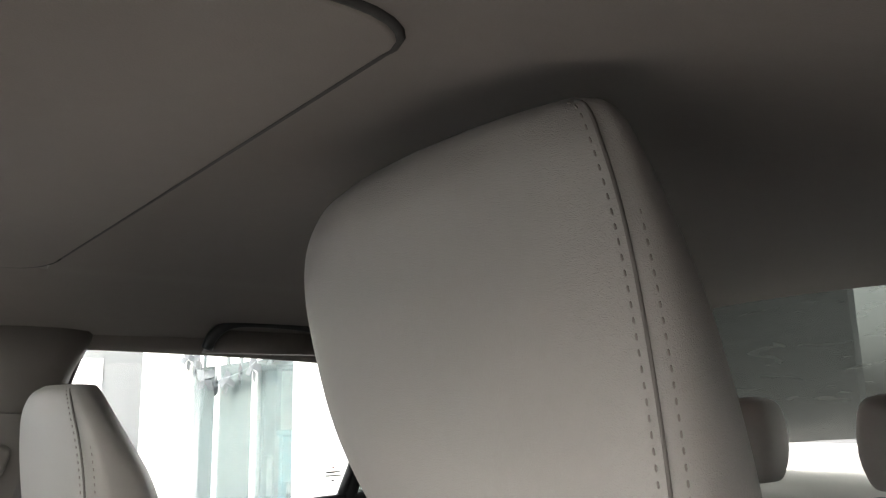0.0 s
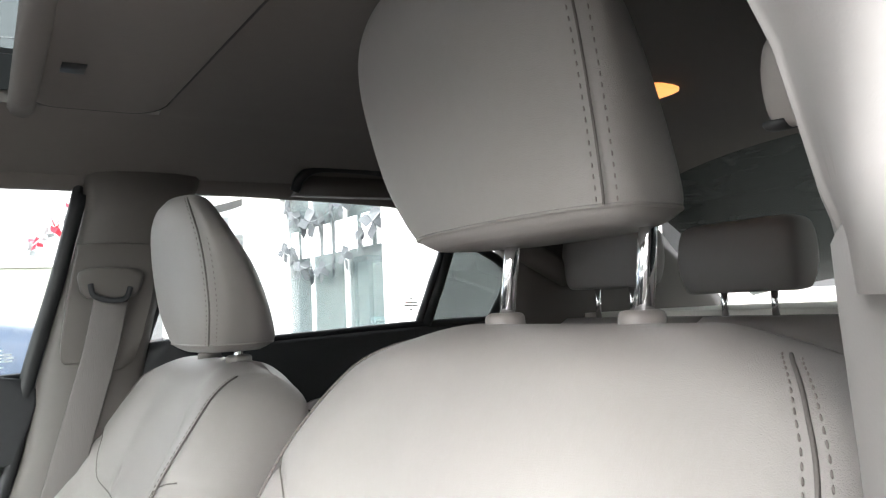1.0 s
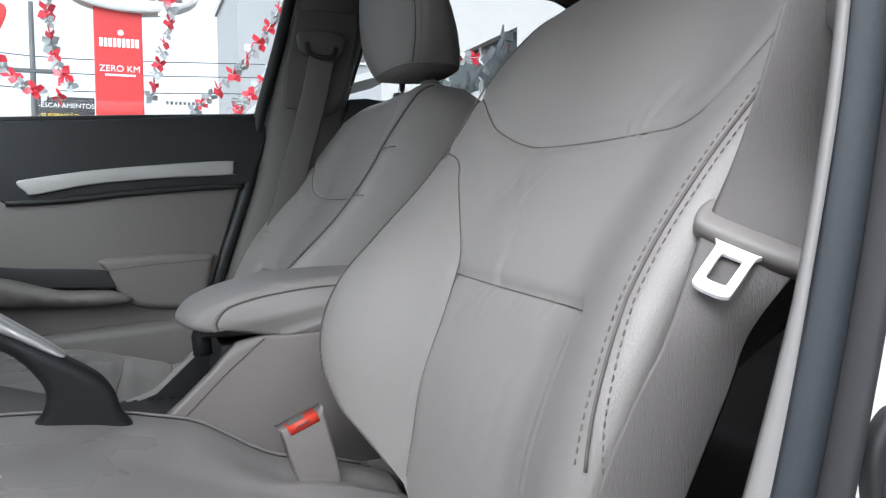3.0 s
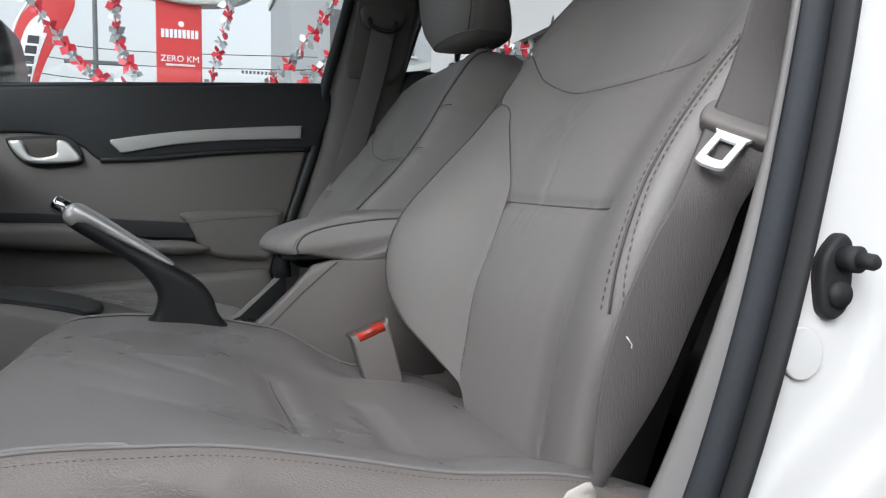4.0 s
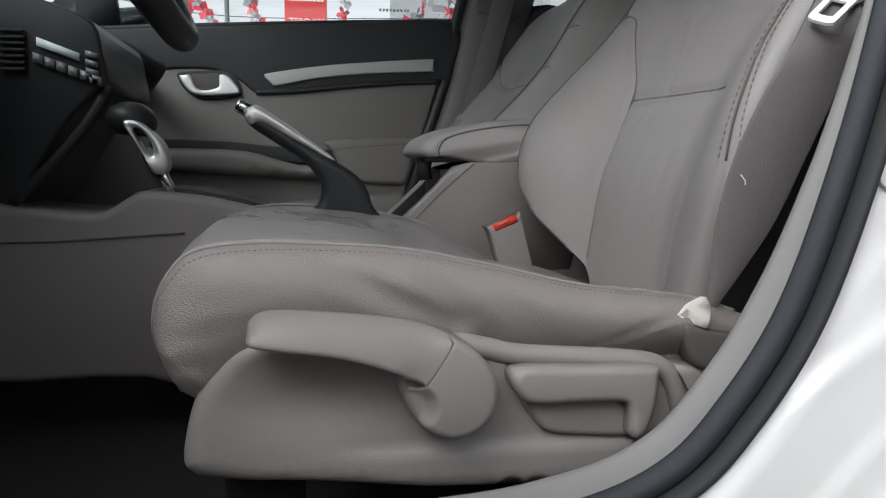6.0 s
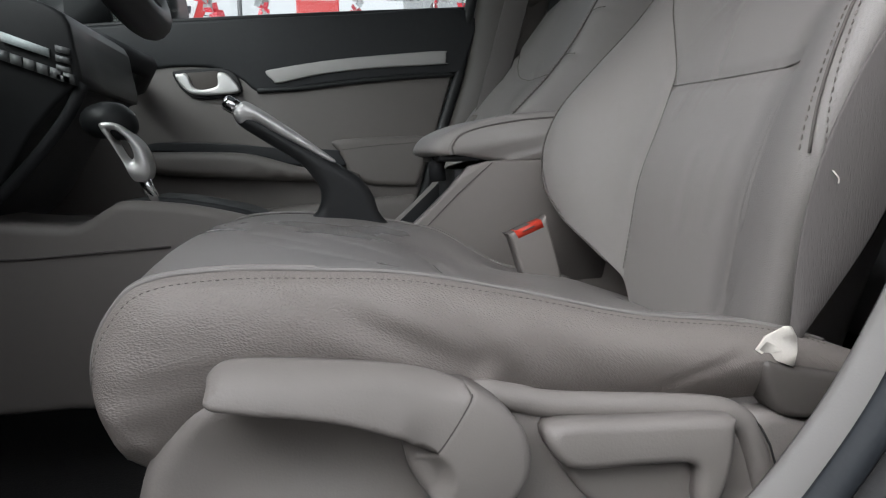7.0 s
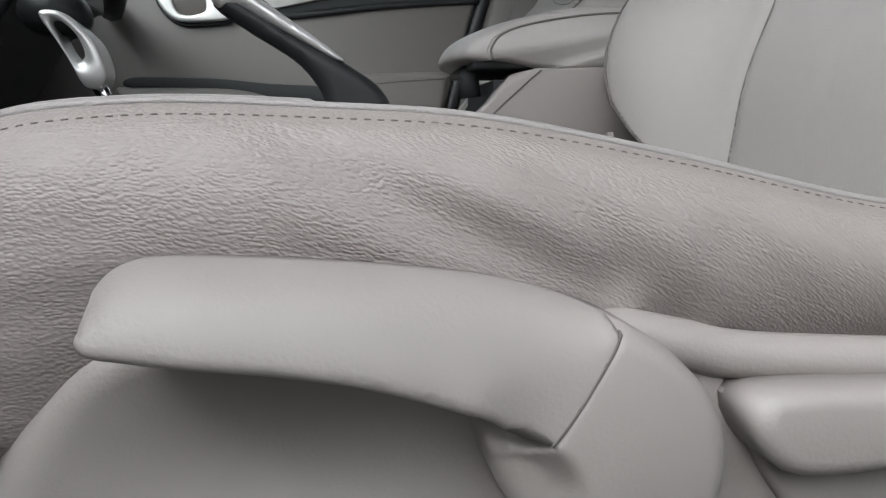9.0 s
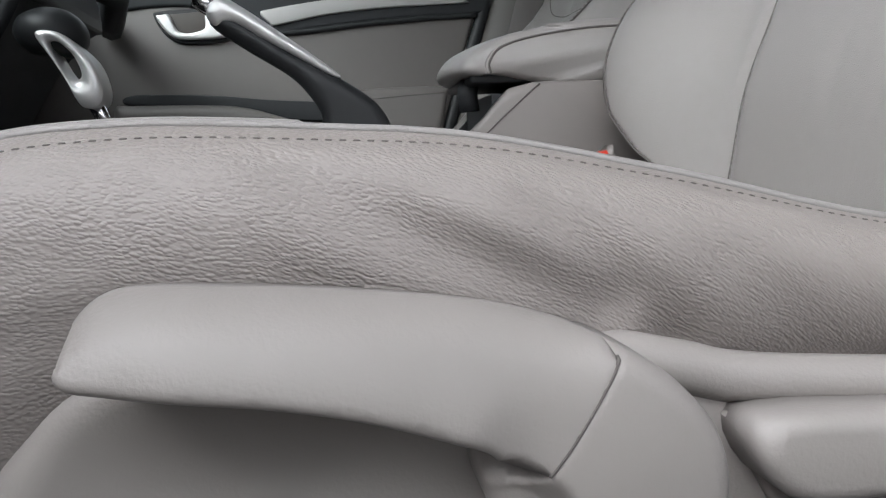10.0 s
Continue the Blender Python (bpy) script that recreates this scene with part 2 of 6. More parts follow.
def merge(parts):
    V, F = [], []
    for v, f in parts:
        o = len(V)
        V += [tuple(q) for q in v]
        F += [tuple(i + o for i in q) for q in f]
    return V, F


def slab(outline, front, back, r, to, steps=4):
    """A plate with a rounded front edge: outline in the plane, front and back depth, edge radius; to(a, b, depth) gives the world point."""
    P = np.array([(p[0], p[1]) for p in outline], float)
    m = len(P)
    nxt, prv = np.roll(P, -1, 0), np.roll(P, 1, 0)
    sg = 1 if float(np.sum(P[:, 0] * nxt[:, 1] - nxt[:, 0] * P[:, 1])) > 0 else -1
    d = nxt - prv
    d = d / (np.linalg.norm(d, axis=1)[:, None] + 1e-12)
    inward = np.stack([-d[:, 1], d[:, 0]], 1) * sg
    closed = [tuple(p) for p in P] + [tuple(P[0])]
    pts, dist = [tuple(p) for p in P], [0.0] * m
    for k in range(1, steps + 1):
        o = r * (1 - math.cos(math.pi / 2 * k / steps))
        Q = P + inward * o
        D = line_dist(Q[:, 0], Q[:, 1], closed)
        for q, e in zip(Q, D):
            if e > 0.96 * o:
                pts.append(tuple(q))
                dist.append(min(float(e), r))
    cv, ce, cf, ov, oe, of = delaunay_2d_cdt([Vector(p) for p in pts], [], [list(range(m))], 1, 1e-7)
    where = {}
    depth = []
    for i, src in enumerate(ov):
        e = dist[src[0]] if src else float(line_dist(np.array(cv[i].x), np.array(cv[i].y), closed))
        for j in src:
            where[j] = i
        depth.append(min(e, r))
    s = 1 if front > back else -1
    verts = [to(p.x, p.y, front - s * (r - math.sqrt(max(0.0, r * r - (r - e) ** 2)))) for p, e in zip(cv, depth)]
    faces = [tuple(f) for f in cf]
    n0 = len(verts)
    verts += [to(p[0], p[1], back) for p in P]
    for i in range(m):
        k = (i + 1) % m
        faces.append((where[i], where[k], n0 + k, n0 + i))
    faces += [tuple(i + n0 for i in t) for t in tessellate_polygon([[Vector((p[0], p[1], 0)) for p in P]])]
    return verts, faces


def inside(A, B, poly):
    """Which of the points (A, B) lie in a polygon."""
    hit = np.zeros(np.shape(A), bool)
    for (x0, y0), (x1, y1) in zip(poly, poly[1:] + poly[:1]):
        hit ^= ((y0 > B) != (y1 > B)) & (A < (x1 - x0) * (B - y0) / (y1 - y0 + 1e-15) + x0)
    return hit


def relief(outline, face, back, radius, to, step=0.003):
    """A moulded plate: face(a, b) gives the front depth, radius(a, b) the rounding of the edge; the back is flat."""
    P = np.array([(p[0], p[1]) for p in outline], float)
    m = len(P)
    nxt, prv = np.roll(P, -1, 0), np.roll(P, 1, 0)
    sg = 1 if float(np.sum(P[:, 0] * nxt[:, 1] - nxt[:, 0] * P[:, 1])) > 0 else -1
    d = nxt - prv
    d = d / (np.linalg.norm(d, axis=1)[:, None] + 1e-12)
    inward = np.stack([-d[:, 1], d[:, 0]], 1) * sg
    closed = [tuple(p) for p in P] + [tuple(P[0])]
    Q = [P]
    R0 = radius(P[:, 0], P[:, 1])
    for k in range(1, 6):
        Q.append(P + inward * (R0 * (1 - math.cos(math.pi / 2 * k / 5)))[:, None])
    lo, hi = P.min(0), P.max(0)
    A, B = np.meshgrid(np.arange(lo[0], hi[0], step), np.arange(lo[1], hi[1], step))
    A, B = A.ravel() + 0.37 * step, B.ravel() + 0.41 * step
    A, B = A[inside(A, B, closed[:-1])], B[inside(A, B, closed[:-1])]
    Q.append(np.stack([A, B], 1)[line_dist(A, B, closed) > radius(A, B)])
    pts = np.concatenate(Q)
    e = line_dist(pts[:, 0], pts[:, 1], closed)
    ring = np.concatenate([np.full(m, k) for k in range(6)] + [np.full(len(Q[-1]), 9)])
    want = np.concatenate([R0 * (1 - math.cos(math.pi / 2 * k / 5)) for k in range(6)] + [np.zeros(len(Q[-1]))])
    keep = (ring == 0) | (ring == 9) | (e > 0.93 * want)
    pts, e = pts[keep], e[keep]
    cv, ce, cf, ov, oe, of = delaunay_2d_cdt([Vector(p) for p in pts], [], [list(range(m))], 1, 1e-7)
    C = np.array([(p.x, p.y) for p in cv])
    E = line_dist(C[:, 0], C[:, 1], closed)
    R = np.maximum(radius(C[:, 0], C[:, 1]), 1e-5)
    D = face(C[:, 0], C[:, 1])
    s = np.where(D > back, 1.0, -1.0)
    E = np.minimum(E, R)
    D = D - s * (R - np.sqrt(np.maximum(0.0, R * R - (R - E) ** 2)))
    verts = [to(a, b, q) for (a, b), q in zip(C, D)]
    where = {}
    for i, src in enumerate(ov):
        for j in src:
            where[j] = i
    n0 = len(verts)
    verts += [to(p[0], p[1], back) for p in P]
    faces = [tuple(f) for f in cf]
    faces += [(where[i], where[(i + 1) % m], n0 + (i + 1) % m, n0 + i) for i in range(m)]
    faces += [tuple(i + n0 for i in t) for t in tessellate_polygon([[Vector((p[0], p[1], 0)) for p in P]])]
    return verts, faces


def ribbon(path, wide, thick):
    """A strap: path of centre points, half-width vectors, thickness vector."""
    secs = []
    for p, w in zip(path, wide):
        p, w, t = Vector(p), Vector(w), Vector(thick)
        secs.append([p - w, p - w * 0.92 - t, p + w * 0.92 - t, p + w, p + w * 0.92 + t, p - w * 0.92 + t])
    return loft(secs)


def dashes(path, pitch, length, r, lift=(0, 0, 0)):
    """Thread stitches along a path: small capsules sunk into the seam."""
    path = [Vector(p) + Vector(lift) for p in path]
    acc, out = 0.0, []
    nxt = pitch / 2
    for a, b in zip(path[:-1], path[1:]):
        d = (b - a).length
        while nxt <= acc + d and d > 1e-9:
            c = a.lerp(b, (nxt - acc) / d)
            u = (b - a).normalized() * length / 2
            out.append(tube([c - u, c - u * 0.6, c + u * 0.6, c + u], r, 5, lambda q: 0.45 if q < 0.1 or q > 0.9 else 1.0))
            nxt += pitch
        acc += d
    return merge(out)


def box(x0, x1, y0, y1, z0, z1):
    v = [(x, y, z) for x in (x0, x1) for y in (y0, y1) for z in (z0, z1)]
    return v, [(0, 1, 3, 2), (4, 6, 7, 5), (0, 4, 5, 1), (2, 3, 7, 6), (0, 2, 6, 4), (1, 5, 7, 3)]


def soft_box(x0, x1, y0, y1, z0, z1, r=0.01, seg=2):
    bm = bmesh.new()
    bmesh.ops.create_cube(bm, size=1)
    for v in bm.verts:
        v.co = ((x0 + x1) / 2 + v.co.x * (x1 - x0), (y0 + y1) / 2 + v.co.y * (y1 - y0), (z0 + z1) / 2 + v.co.z * (z1 - z0))
    bmesh.ops.bevel(bm, geom=bm.edges[:], offset=r, segments=seg, affect="EDGES", profile=0.5)
    out = [tuple(v.co) for v in bm.verts], [tuple(v.index for v in f.verts) for f in bm.faces]
    bm.free()
    return out


def smoother(a, b, x):
    t = np.clip((x - a) / (b - a), 0, 1)
    return t * t * (3 - 2 * t)


def line_dist(a, b, line):
    """Distance of grid points (a, b) to a polyline in the same plane."""
    best = np.full(np.shape(a), 9.0)
    for (x0, y0), (x1, y1) in zip(line[:-1], line[1:]):
        dx, dy = x1 - x0, y1 - y0
        t = np.clip(((a - x0) * dx + (b - y0) * dy) / (dx * dx + dy * dy + 1e-12), 0, 1)
        best = np.minimum(best, np.hypot(a - x0 - t * dx, b - y0 - t * dy))
    return best


def xz(y):
    return lambda a, b, d: (a, d, b)

# ---- front seats ----
YC = -0.31
BACK = np.array([
    (0.42, -0.052, 0.195, 0.022, 0.020), (0.46, -0.052, 0.210, 0.035, 0.024), (0.52, -0.046, 0.230, 0.053, 0.030), (0.58, -0.037, 0.250, 0.066, 0.036),
    (0.64, -0.014, 0.257, 0.067, 0.042), (0.70, 0.018, 0.258, 0.049, 0.044), (0.76, 0.062, 0.259, 0.037, 0.044), (0.82, 0.104, 0.259, 0.034, 0.034),
    (0.88, 0.136, 0.254, 0.030, 0.024), (0.93, 0.160, 0.240, 0.020, 0.014), (0.965, 0.178, 0.218, 0.010, 0.010), (0.990, 0.192, 0.178, 0.005, 0.005)])
BACK = np.array(curve_pts(BACK, 6))
FWD = np.array((-0.97, 0.0, 0.24))
FOOT_Z, FOOT_W = (0.42, 0.47, 0.49, 0.52, 0.55, 0.60), (0.30, 0.45, 0.62, 0.84, 0.95, 1.0)


def foot(z):
    """The inner bolster draws in towards the foot of the backrest."""
    return np.interp(z, FOOT_Z, FOOT_W)


def back_front(y, z):
    """Front surface of the driver's backrest, without its seams: world points for arrays y, z."""
    xc, w, b_in, b_out = (np.interp(z, BACK[:, 0], BACK[:, i]) for i in (1, 2, 3, 4))
    b = np.where(y > YC, b_in, b_out)
    d = b * smoother(0.38, 0.93, np.abs((y - YC) / w))
    v = np.abs((y - YC) / np.where(y > YC, w * foot(z), w))
    e = np.clip((v - 0.93) / 0.07, 0, 1)
    d = d - 0.020 * (1 - np.sqrt(1 - np.minimum(e, 0.999) ** 2))
    q = np.clip((z - 0.950) / 0.040, 0, 1)
    d = d - 0.05 * (1 - np.sqrt(1 - np.minimum(q, 0.999) ** 2))
    sag = np.where(y > YC, 0.012, 0.014) * smoother(0.62, 1.02, v) * smoother(0.84, 0.965, z)
    return np.stack([xc + FWD[0] * d - 0.25 * sag, y + 0 * z, z + FWD[2] * d - sag], -1)


SEAMS_BACK = {
    "yoke": [(-0.056, 0.866), (-0.082, 0.852), (-0.106, 0.835), (-0.136, 0.817), (-0.198, 0.801), (-0.30, 0.7975), (-0.392, 0.799), (-0.432, 0.801),
             (-0.470, 0.809), (-0.503, 0.832), (-0.526, 0.856), (-0.547, 0.864)],
    "waist": [(-0.203, 0.676), (-0.33, 0.672), (-0.468, 0.669)],
    "bolster_in": [(-0.054, 0.795), (-0.085, 0.790), (-0.106, 0.780), (-0.126, 0.760), (-0.158, 0.730), (-0.190, 0.698), (-0.203, 0.676), (-0.215, 0.63), (-0.213, 0.57), (-0.211, 0.52), (-0.209, 0.482)],
    "bolster_out": [(-0.455, 0.670), (-0.452, 0.63), (-0.446, 0.57), (-0.440, 0.50), (-0.435, 0.45)],
    "fold": [(-0.548, 0.806), (-0.525, 0.806), (-0.500, 0.796), (-0.485, 0.786)],
}
SEAMS_BACK = {k: curve_pts([(*p, 0) for p in v], 5) for k, v in SEAMS_BACK.items()}
CREASES = [([(-0.30, 0.675), (-0.292, 0.70), (-0.268, 0.735)], 0.0022, 0.004), ([(-0.262, 0.735), (-0.24, 0.758), (-0.225, 0.770)], 0.0015, 0.005),
           ([(-0.385, 0.800), (-0.392, 0.816), (-0.405, 0.832)], 0.0022, 0.004), ([(-0.372, 0.800), (-0.376, 0.822)], 0.0016, 0.003),
           ([(-0.358, 0.800), (-0.360, 0.818)], 0.0012, 0.003), ([(-0.27, 0.672), (-0.262, 0.655), (-0.255, 0.64)], 0.0014, 0.003),
           ([(-0.30, 0.672), (-0.292, 0.645)], 0.0012, 0.003), ([(-0.35, 0.672), (-0.345, 0.65)], 0.001, 0.003), ([(-0.40, 0.672), (-0.398, 0.66)], 0.0015, 0.003),
           ([(-0.23, 0.79), (-0.21, 0.77), (-0.20, 0.755)], 0.0015, 0.006), ([(-0.27, 0.78), (-0.25, 0.755)], 0.0012, 0.005),
           ([(-0.47, 0.665), (-0.468, 0.60), (-0.462, 0.55)], 0.002, 0.006), ([(-0.43, 0.475), (-0.45, 0.49), (-0.465, 0.497)], 0.002, 0.005),
           ([(-0.33, 0.60), (-0.328, 0.54)], 0.0008, 0.008), ([(-0.38, 0.61), (-0.376, 0.55)], 0.0008, 0.008)]
CUSHION_TOP = [(-0.02, 0.470), (-0.06, 0.484), (-0.105, 0.497), (-0.184, 0.507), (-0.252, 0.523), (-0.316, 0.536), (-0.364, 0.540), (-0.419, 0.542), (-0.461, 0.537),
               (-0.480, 0.520), (-0.489, 0.498), (-0.488, 0.472), (-0.473, 0.443)]
CUSHION_LOW = [(-0.44, 0.425), (-0.30, 0.41), (-0.10, 0.40), (-0.02, 0.41)]


def make_seat(name, label, shift, mirror, drop, side, squash=1.0, push=0.0, slim=0.0):
    """A front seat: shift moves the driver's seat, mirror flips it about its own middle, drop lowers the head restraint."""
    sx, sy, sz = shift

    def at(p):
        p = np.asarray(p, float)
        return (p[0] + sx, YC + sy + (-1 if mirror else 1) * (p[1] - YC), p[2] + sz)

    seat = thing(name, at((-0.2, YC, 0.34)), label, "car seat", "front seats")

    def add(nm, vf, m, parent=seat, lab="", smooth=True, kind=""):
        return part(nm, [at(p) for p in vf[0]], vf[1], m, parent, lab, smooth, kind)

    # backrest
    zs = np.concatenate([np.linspace(0.42, 0.95, 125), 0.95 + 0.04 * np.sin(np.linspace(0.1, math.pi / 2, 12))])
    vs = np.linspace(-1, 1, 121)
    secs = []
    for z in zs:
        xc, w = (np.interp(z, BACK[:, 0], BACK[:, i]) for i in (1, 2))
        w_in = w * float(foot(z))
        y = YC + vs * np.where(vs > 0, w_in, w)
        P = back_front(y, np.full_like(y, z))
        dis = np.zeros_like(y)
        for nm, ln in SEAMS_BACK.items():
            dis += (0.0016 if nm in ("bolster_out", "fold") else 0.0045) * np.exp(-(line_dist(y, np.full_like(y, z), [q[:2] for q in ln]) / 0.006) ** 2)
        for ln, amp, wid in CREASES:
            dd = line_dist(y, np.full_like(y, z), ln)
            dis += 0.85 * amp * (np.exp(-(dd / wid) ** 2) - 0.35 * np.exp(-((dd - 2 * wid) / wid) ** 2))
        P = P - FWD * dis[:, None]
        q = min(max((z - 0.950) / 0.040, 0), 0.999)
        deep = 0.100 - 0.050 * (1 - math.sqrt(1 - q * q))
        loop = [tuple(p) for p in P]
        e, e2 = P[-1], P[0]
        sg_in, sg_out = 0.012 * smoother(0.84, 0.965, z), 0.014 * smoother(0.84, 0.965, z)
        bk = np.array((xc, 0, z)) - FWD * deep
        hollow = 0.085 * (1 - smoother(0.62, 0.76, z))
        for k in range(1, 8):
            t = k / 8
            loop.append((e[0] + (bk[0] - e[0]) * t, YC + w_in + 0.010 * math.sin(math.pi * t), e[2] + (bk[2] - sg_in - e[2]) * t))
        for k in range(17):
            v = 1 - 2 * k / 16
            loop.append((bk[0] + 0.012 * (1 - v * v), YC + v * (w_in if v > 0 else w - hollow), bk[2] - (sg_in if v > 0 else sg_out) * smoother(0.62, 1.02, abs(v))))
        for k in range(7, 0, -1):
            t = k / 8
            loop.append((e2[0] + (bk[0] - e2[0]) * t, YC - w - 0.010 * math.sin(math.pi * t) + hollow * t ** 0.7, e2[2] + (bk[2] - sg_out - e2[2]) * t))
        secs.append(loop)
    backrest = add("backrest", loft(secs), LEATHER, lab="grey leather backrest with side bolsters")
    for k, ln in SEAMS_BACK.items():
        if k in ("bolster_out", "fold"):
            continue
        P = back_front(np.array([p[0] for p in ln]), np.array([p[1] for p in ln])) - FWD * 0.0040
        add("seam", tube([tuple(p) for p in P], 0.0008, 6), SEAM, backrest)
    for s in (1, -1):
        z = np.linspace(0.485 if s > 0 else 0.592, 0.982, 90)
        w = np.interp(z, BACK[:, 0], BACK[:, 2]) * (foot(z) if s > 0 else 1.0)
        seam_v = np.interp(z, (0.50, 0.58, 0.62, 0.68, 0.72, 0.78, 0.85), (0.955, 0.950, 0.925, 0.895, 0.895, 0.900, 0.900)) if s < 0 else 0.955 + 0 * z
        for off, kind_of in ((0.026, "seam"), (0.0, "stitch"), (0.050, "stitch")) if s < 0 else ((0.0, "seam"), (-0.02, "stitch")):
            P = back_front(YC + s * np.minimum(seam_v + off, 0.994) * w, z) + FWD * 0.0008 + np.array((0.0, s * 0.0012, 0.0))
            if kind_of == "seam":
                add("piping", tube([tuple(p) for p in P], 0.0011, 6), SEAM, backrest)
            else:
                add("stitching", dashes([tuple(p) for p in P], 0.0062, 0.0036, 0.0006), THREAD, backrest)

    # cushion
    top, low = curve_pts(CUSHION_TOP, 8), curve_pts([CUSHION_TOP[-1]] + CUSHION_LOW, 4)[1:]
    prof = [(p[0], p[1], 1.0) for p in top] + [(p[0], p[1], 0.0) for p in low]
    secs = []
    half = 0.257
    lines = [[(-0.262, -0.26), (-0.262, -0.331), (-0.254, -0.508)], [(-0.178, -0.29), (-0.178, -0.426), (-0.170, -0.545)],
             [(-0.300, -0.20), (-0.305, -0.42)]]
    wr = [([(-0.40, -0.25), (-0.36, -0.30), (-0.31, -0.34)], 0.0015, 0.008), ([(-0.42, -0.32), (-0.38, -0.36)], 0.0015, 0.008), ([(-0.41, -0.40), (-0.34, -0.44)], 0.0012, 0.006)]

    def sag(x):
        """How far the inner rear corner of the cushion lies below the outer one, beside the buckle."""
        return 0.034 * smoother(-0.24, -0.13, x)

    vs = np.sin(np.linspace(-math.pi / 2, math.pi / 2, 91)) * 0.35 + np.linspace(-1, 1, 91) * 0.65
    for v in vs:
        e = min(max((abs(v) - 0.955) / 0.045, 0), 1)
        inset = 0.014 * (1 - math.sqrt(max(0.0, 1 - e * e)))
        loop = []
        y = YC + v * half
        lift = smoother(0.45, 0.93, abs(v))
        for x, z, tp in prof:
            dip = np.interp(x, (-0.47, -0.36, -0.22, -0.05), (-0.004, 0.006, 0.026, 0.030)) * (1 - lift) * tp
            if x < -0.465:
                dip *= 0.5
            nx = x - 0.012 * (1 - v * v) * smoother(-0.40, -0.48, x)
            g = float(sag(x)) * float(smoother(0.50, 0.80, v)) * tp
            if tp:
                for ln in lines[:2]:
                    g += 0.0055 * math.exp(-(float(line_dist(np.array(x), np.array(y), ln)) / 0.009) ** 2)
                for ln, amp, wid in wr:
                    g += amp * math.exp(-(float(line_dist(np.array(x), np.array(y), ln)) / wid) ** 2)
            cx, cz = -0.25, 0.46
            d = math.hypot(nx - cx, z - cz)
            loop.append((nx + (cx - nx) / d * inset, y, z - dip - g + (cz - z) / d * inset))
        secs.append(loop)
    cushion = add("cushion", loft(secs), LEATHER_WORN, lab="grey leather seat cushion, creased by use")
    tp_x, tp_z = np.array([p[0] for p in top[:70]])[::-1], np.array([p[1] for p in top[:70]])[::-1]
    for ln in lines[:2]:
        P = []
        for x, y, _ in curve_pts([(*p, 0) for p in ln], 8):
            lift = smoother(0.45, 0.93, abs((y - YC) / half))
            P.append((x, y, np.interp(x, tp_x, tp_z) - np.interp(x, (-0.47, -0.36, -0.22, -0.05), (-0.004, 0.006, 0.026, 0.030)) * (1 - lift) - 0.0052))
        add("seam", tube(P, 0.0010, 6), SEAM, cushion)
    for s in (-1, 1):
        def edge(dx=0.0, dz=0.0, dy=0.0):
            return [(p[0] + dx, YC + s * (half - 0.002 + dy), p[1] + dz - (float(sag(p[0])) if s > 0 else 0.0)) for p in top[8:-6]]
        # side panel of the cushion, from the stitched edge down
        xs = np.linspace(0, 1, 150)
        ez = np.array(top[4:])
        L = np.concatenate([[0], np.cumsum(np.hypot(*np.diff(ez, axis=0).T))])
        ex, ezz = np.interp(xs * L[-1], L, ez[:, 0]), np.interp(xs * L[-1], L, ez[:, 1])
        if s > 0:
            ezz = ezz - np.array([float(sag(x)) for x in ex])
        bl = np.array([(-0.075, 0.452), (-0.11, 0.452), (-0.187, 0.452), (-0.26, 0.448), (-0.33, 0.445), (-0.40, 0.440), (-0.44, 0.432), (-0.460, 0.432), (-0.473, 0.441)])
        B = np.concatenate([[0], np.cumsum(np.hypot(*np.diff(bl, axis=0).T))])
        bx, bz = np.interp(xs * B[-1], B, bl[:, 0]), np.interp(xs * B[-1], B, bl[:, 1])
        folds = [([(-0.374, 0.531), (-0.352, 0.518), (-0.333, 0.507), (-0.306, 0.496), (-0.285, 0.486)], 0.0050, 0.009), ([(-0.303, 0.520), (-0.287, 0.505), (-0.273, 0.489), (-0.262, 0.474)], 0.0042, 0.009),
                 ([(-0.245, 0.500), (-0.228, 0.485), (-0.215, 0.468)], 0.0016, 0.009), ([(-0.175, 0.466), (-0.145, 0.478), (-0.118, 0.488)], 0.0013, 0.004),
                 ([(-0.487, 0.500), (-0.455, 0.507), (-0.425, 0.508)], 0.0008, 0.006), ([(-0.487, 0.480), (-0.455, 0.484), (-0.42, 0.492)], 0.0010, 0.006), ([(-0.487, 0.462), (-0.458, 0.462)], 0.0014, 0.006)]

        def panel_row(t, lift=0.0):
            x, z = ex + (bx - ex) * t, ezz + (bz - ezz) * t
            out = 0.025 * np.sin(math.pi * min(t ** 0.72 * 0.95 + 0.03, 1)) ** 0.85 * np.minimum(1, 0.35 + 8 * (1 - xs))
            out = out * (0.55 + 0.45 * np.minimum(1, xs * 6 + 0.3))
            for ln, amp, wid in folds:
                amp, wid = 0.72 * amp * float(smoother(0.02, 0.34, t)), wid * 0.95
                dd = line_dist(x, z, ln)
                out = out - amp * np.exp(-(dd / wid) ** 2) + 0.3 * amp * np.exp(-((dd - 1.7 * wid) / wid) ** 2)
            out = out + 0.0010 * math.exp(-((t - 0.03) / 0.018) ** 2) * -1
            return [(a, YC + s * (half - 0.003 + o + lift), c) for a, c, o in zip(x, z, out)]

        tt = sorted(set(list(np.linspace(0, 1, 26)) + [0.02, 0.03, 0.05, 0.06, 0.07, 0.10]))
        add("side_panel", loft([panel_row(t) for t in tt], False, False), LEATHER_SIDE, cushion, "grained leather side panel with soft folds")
        add("piping", tube(edge(0, 0.0005), 0.0016, 8), LEATHER, cushion)
        front = [p for p in edge(0, 0.0014, -0.0035) if p[0] < -0.366]
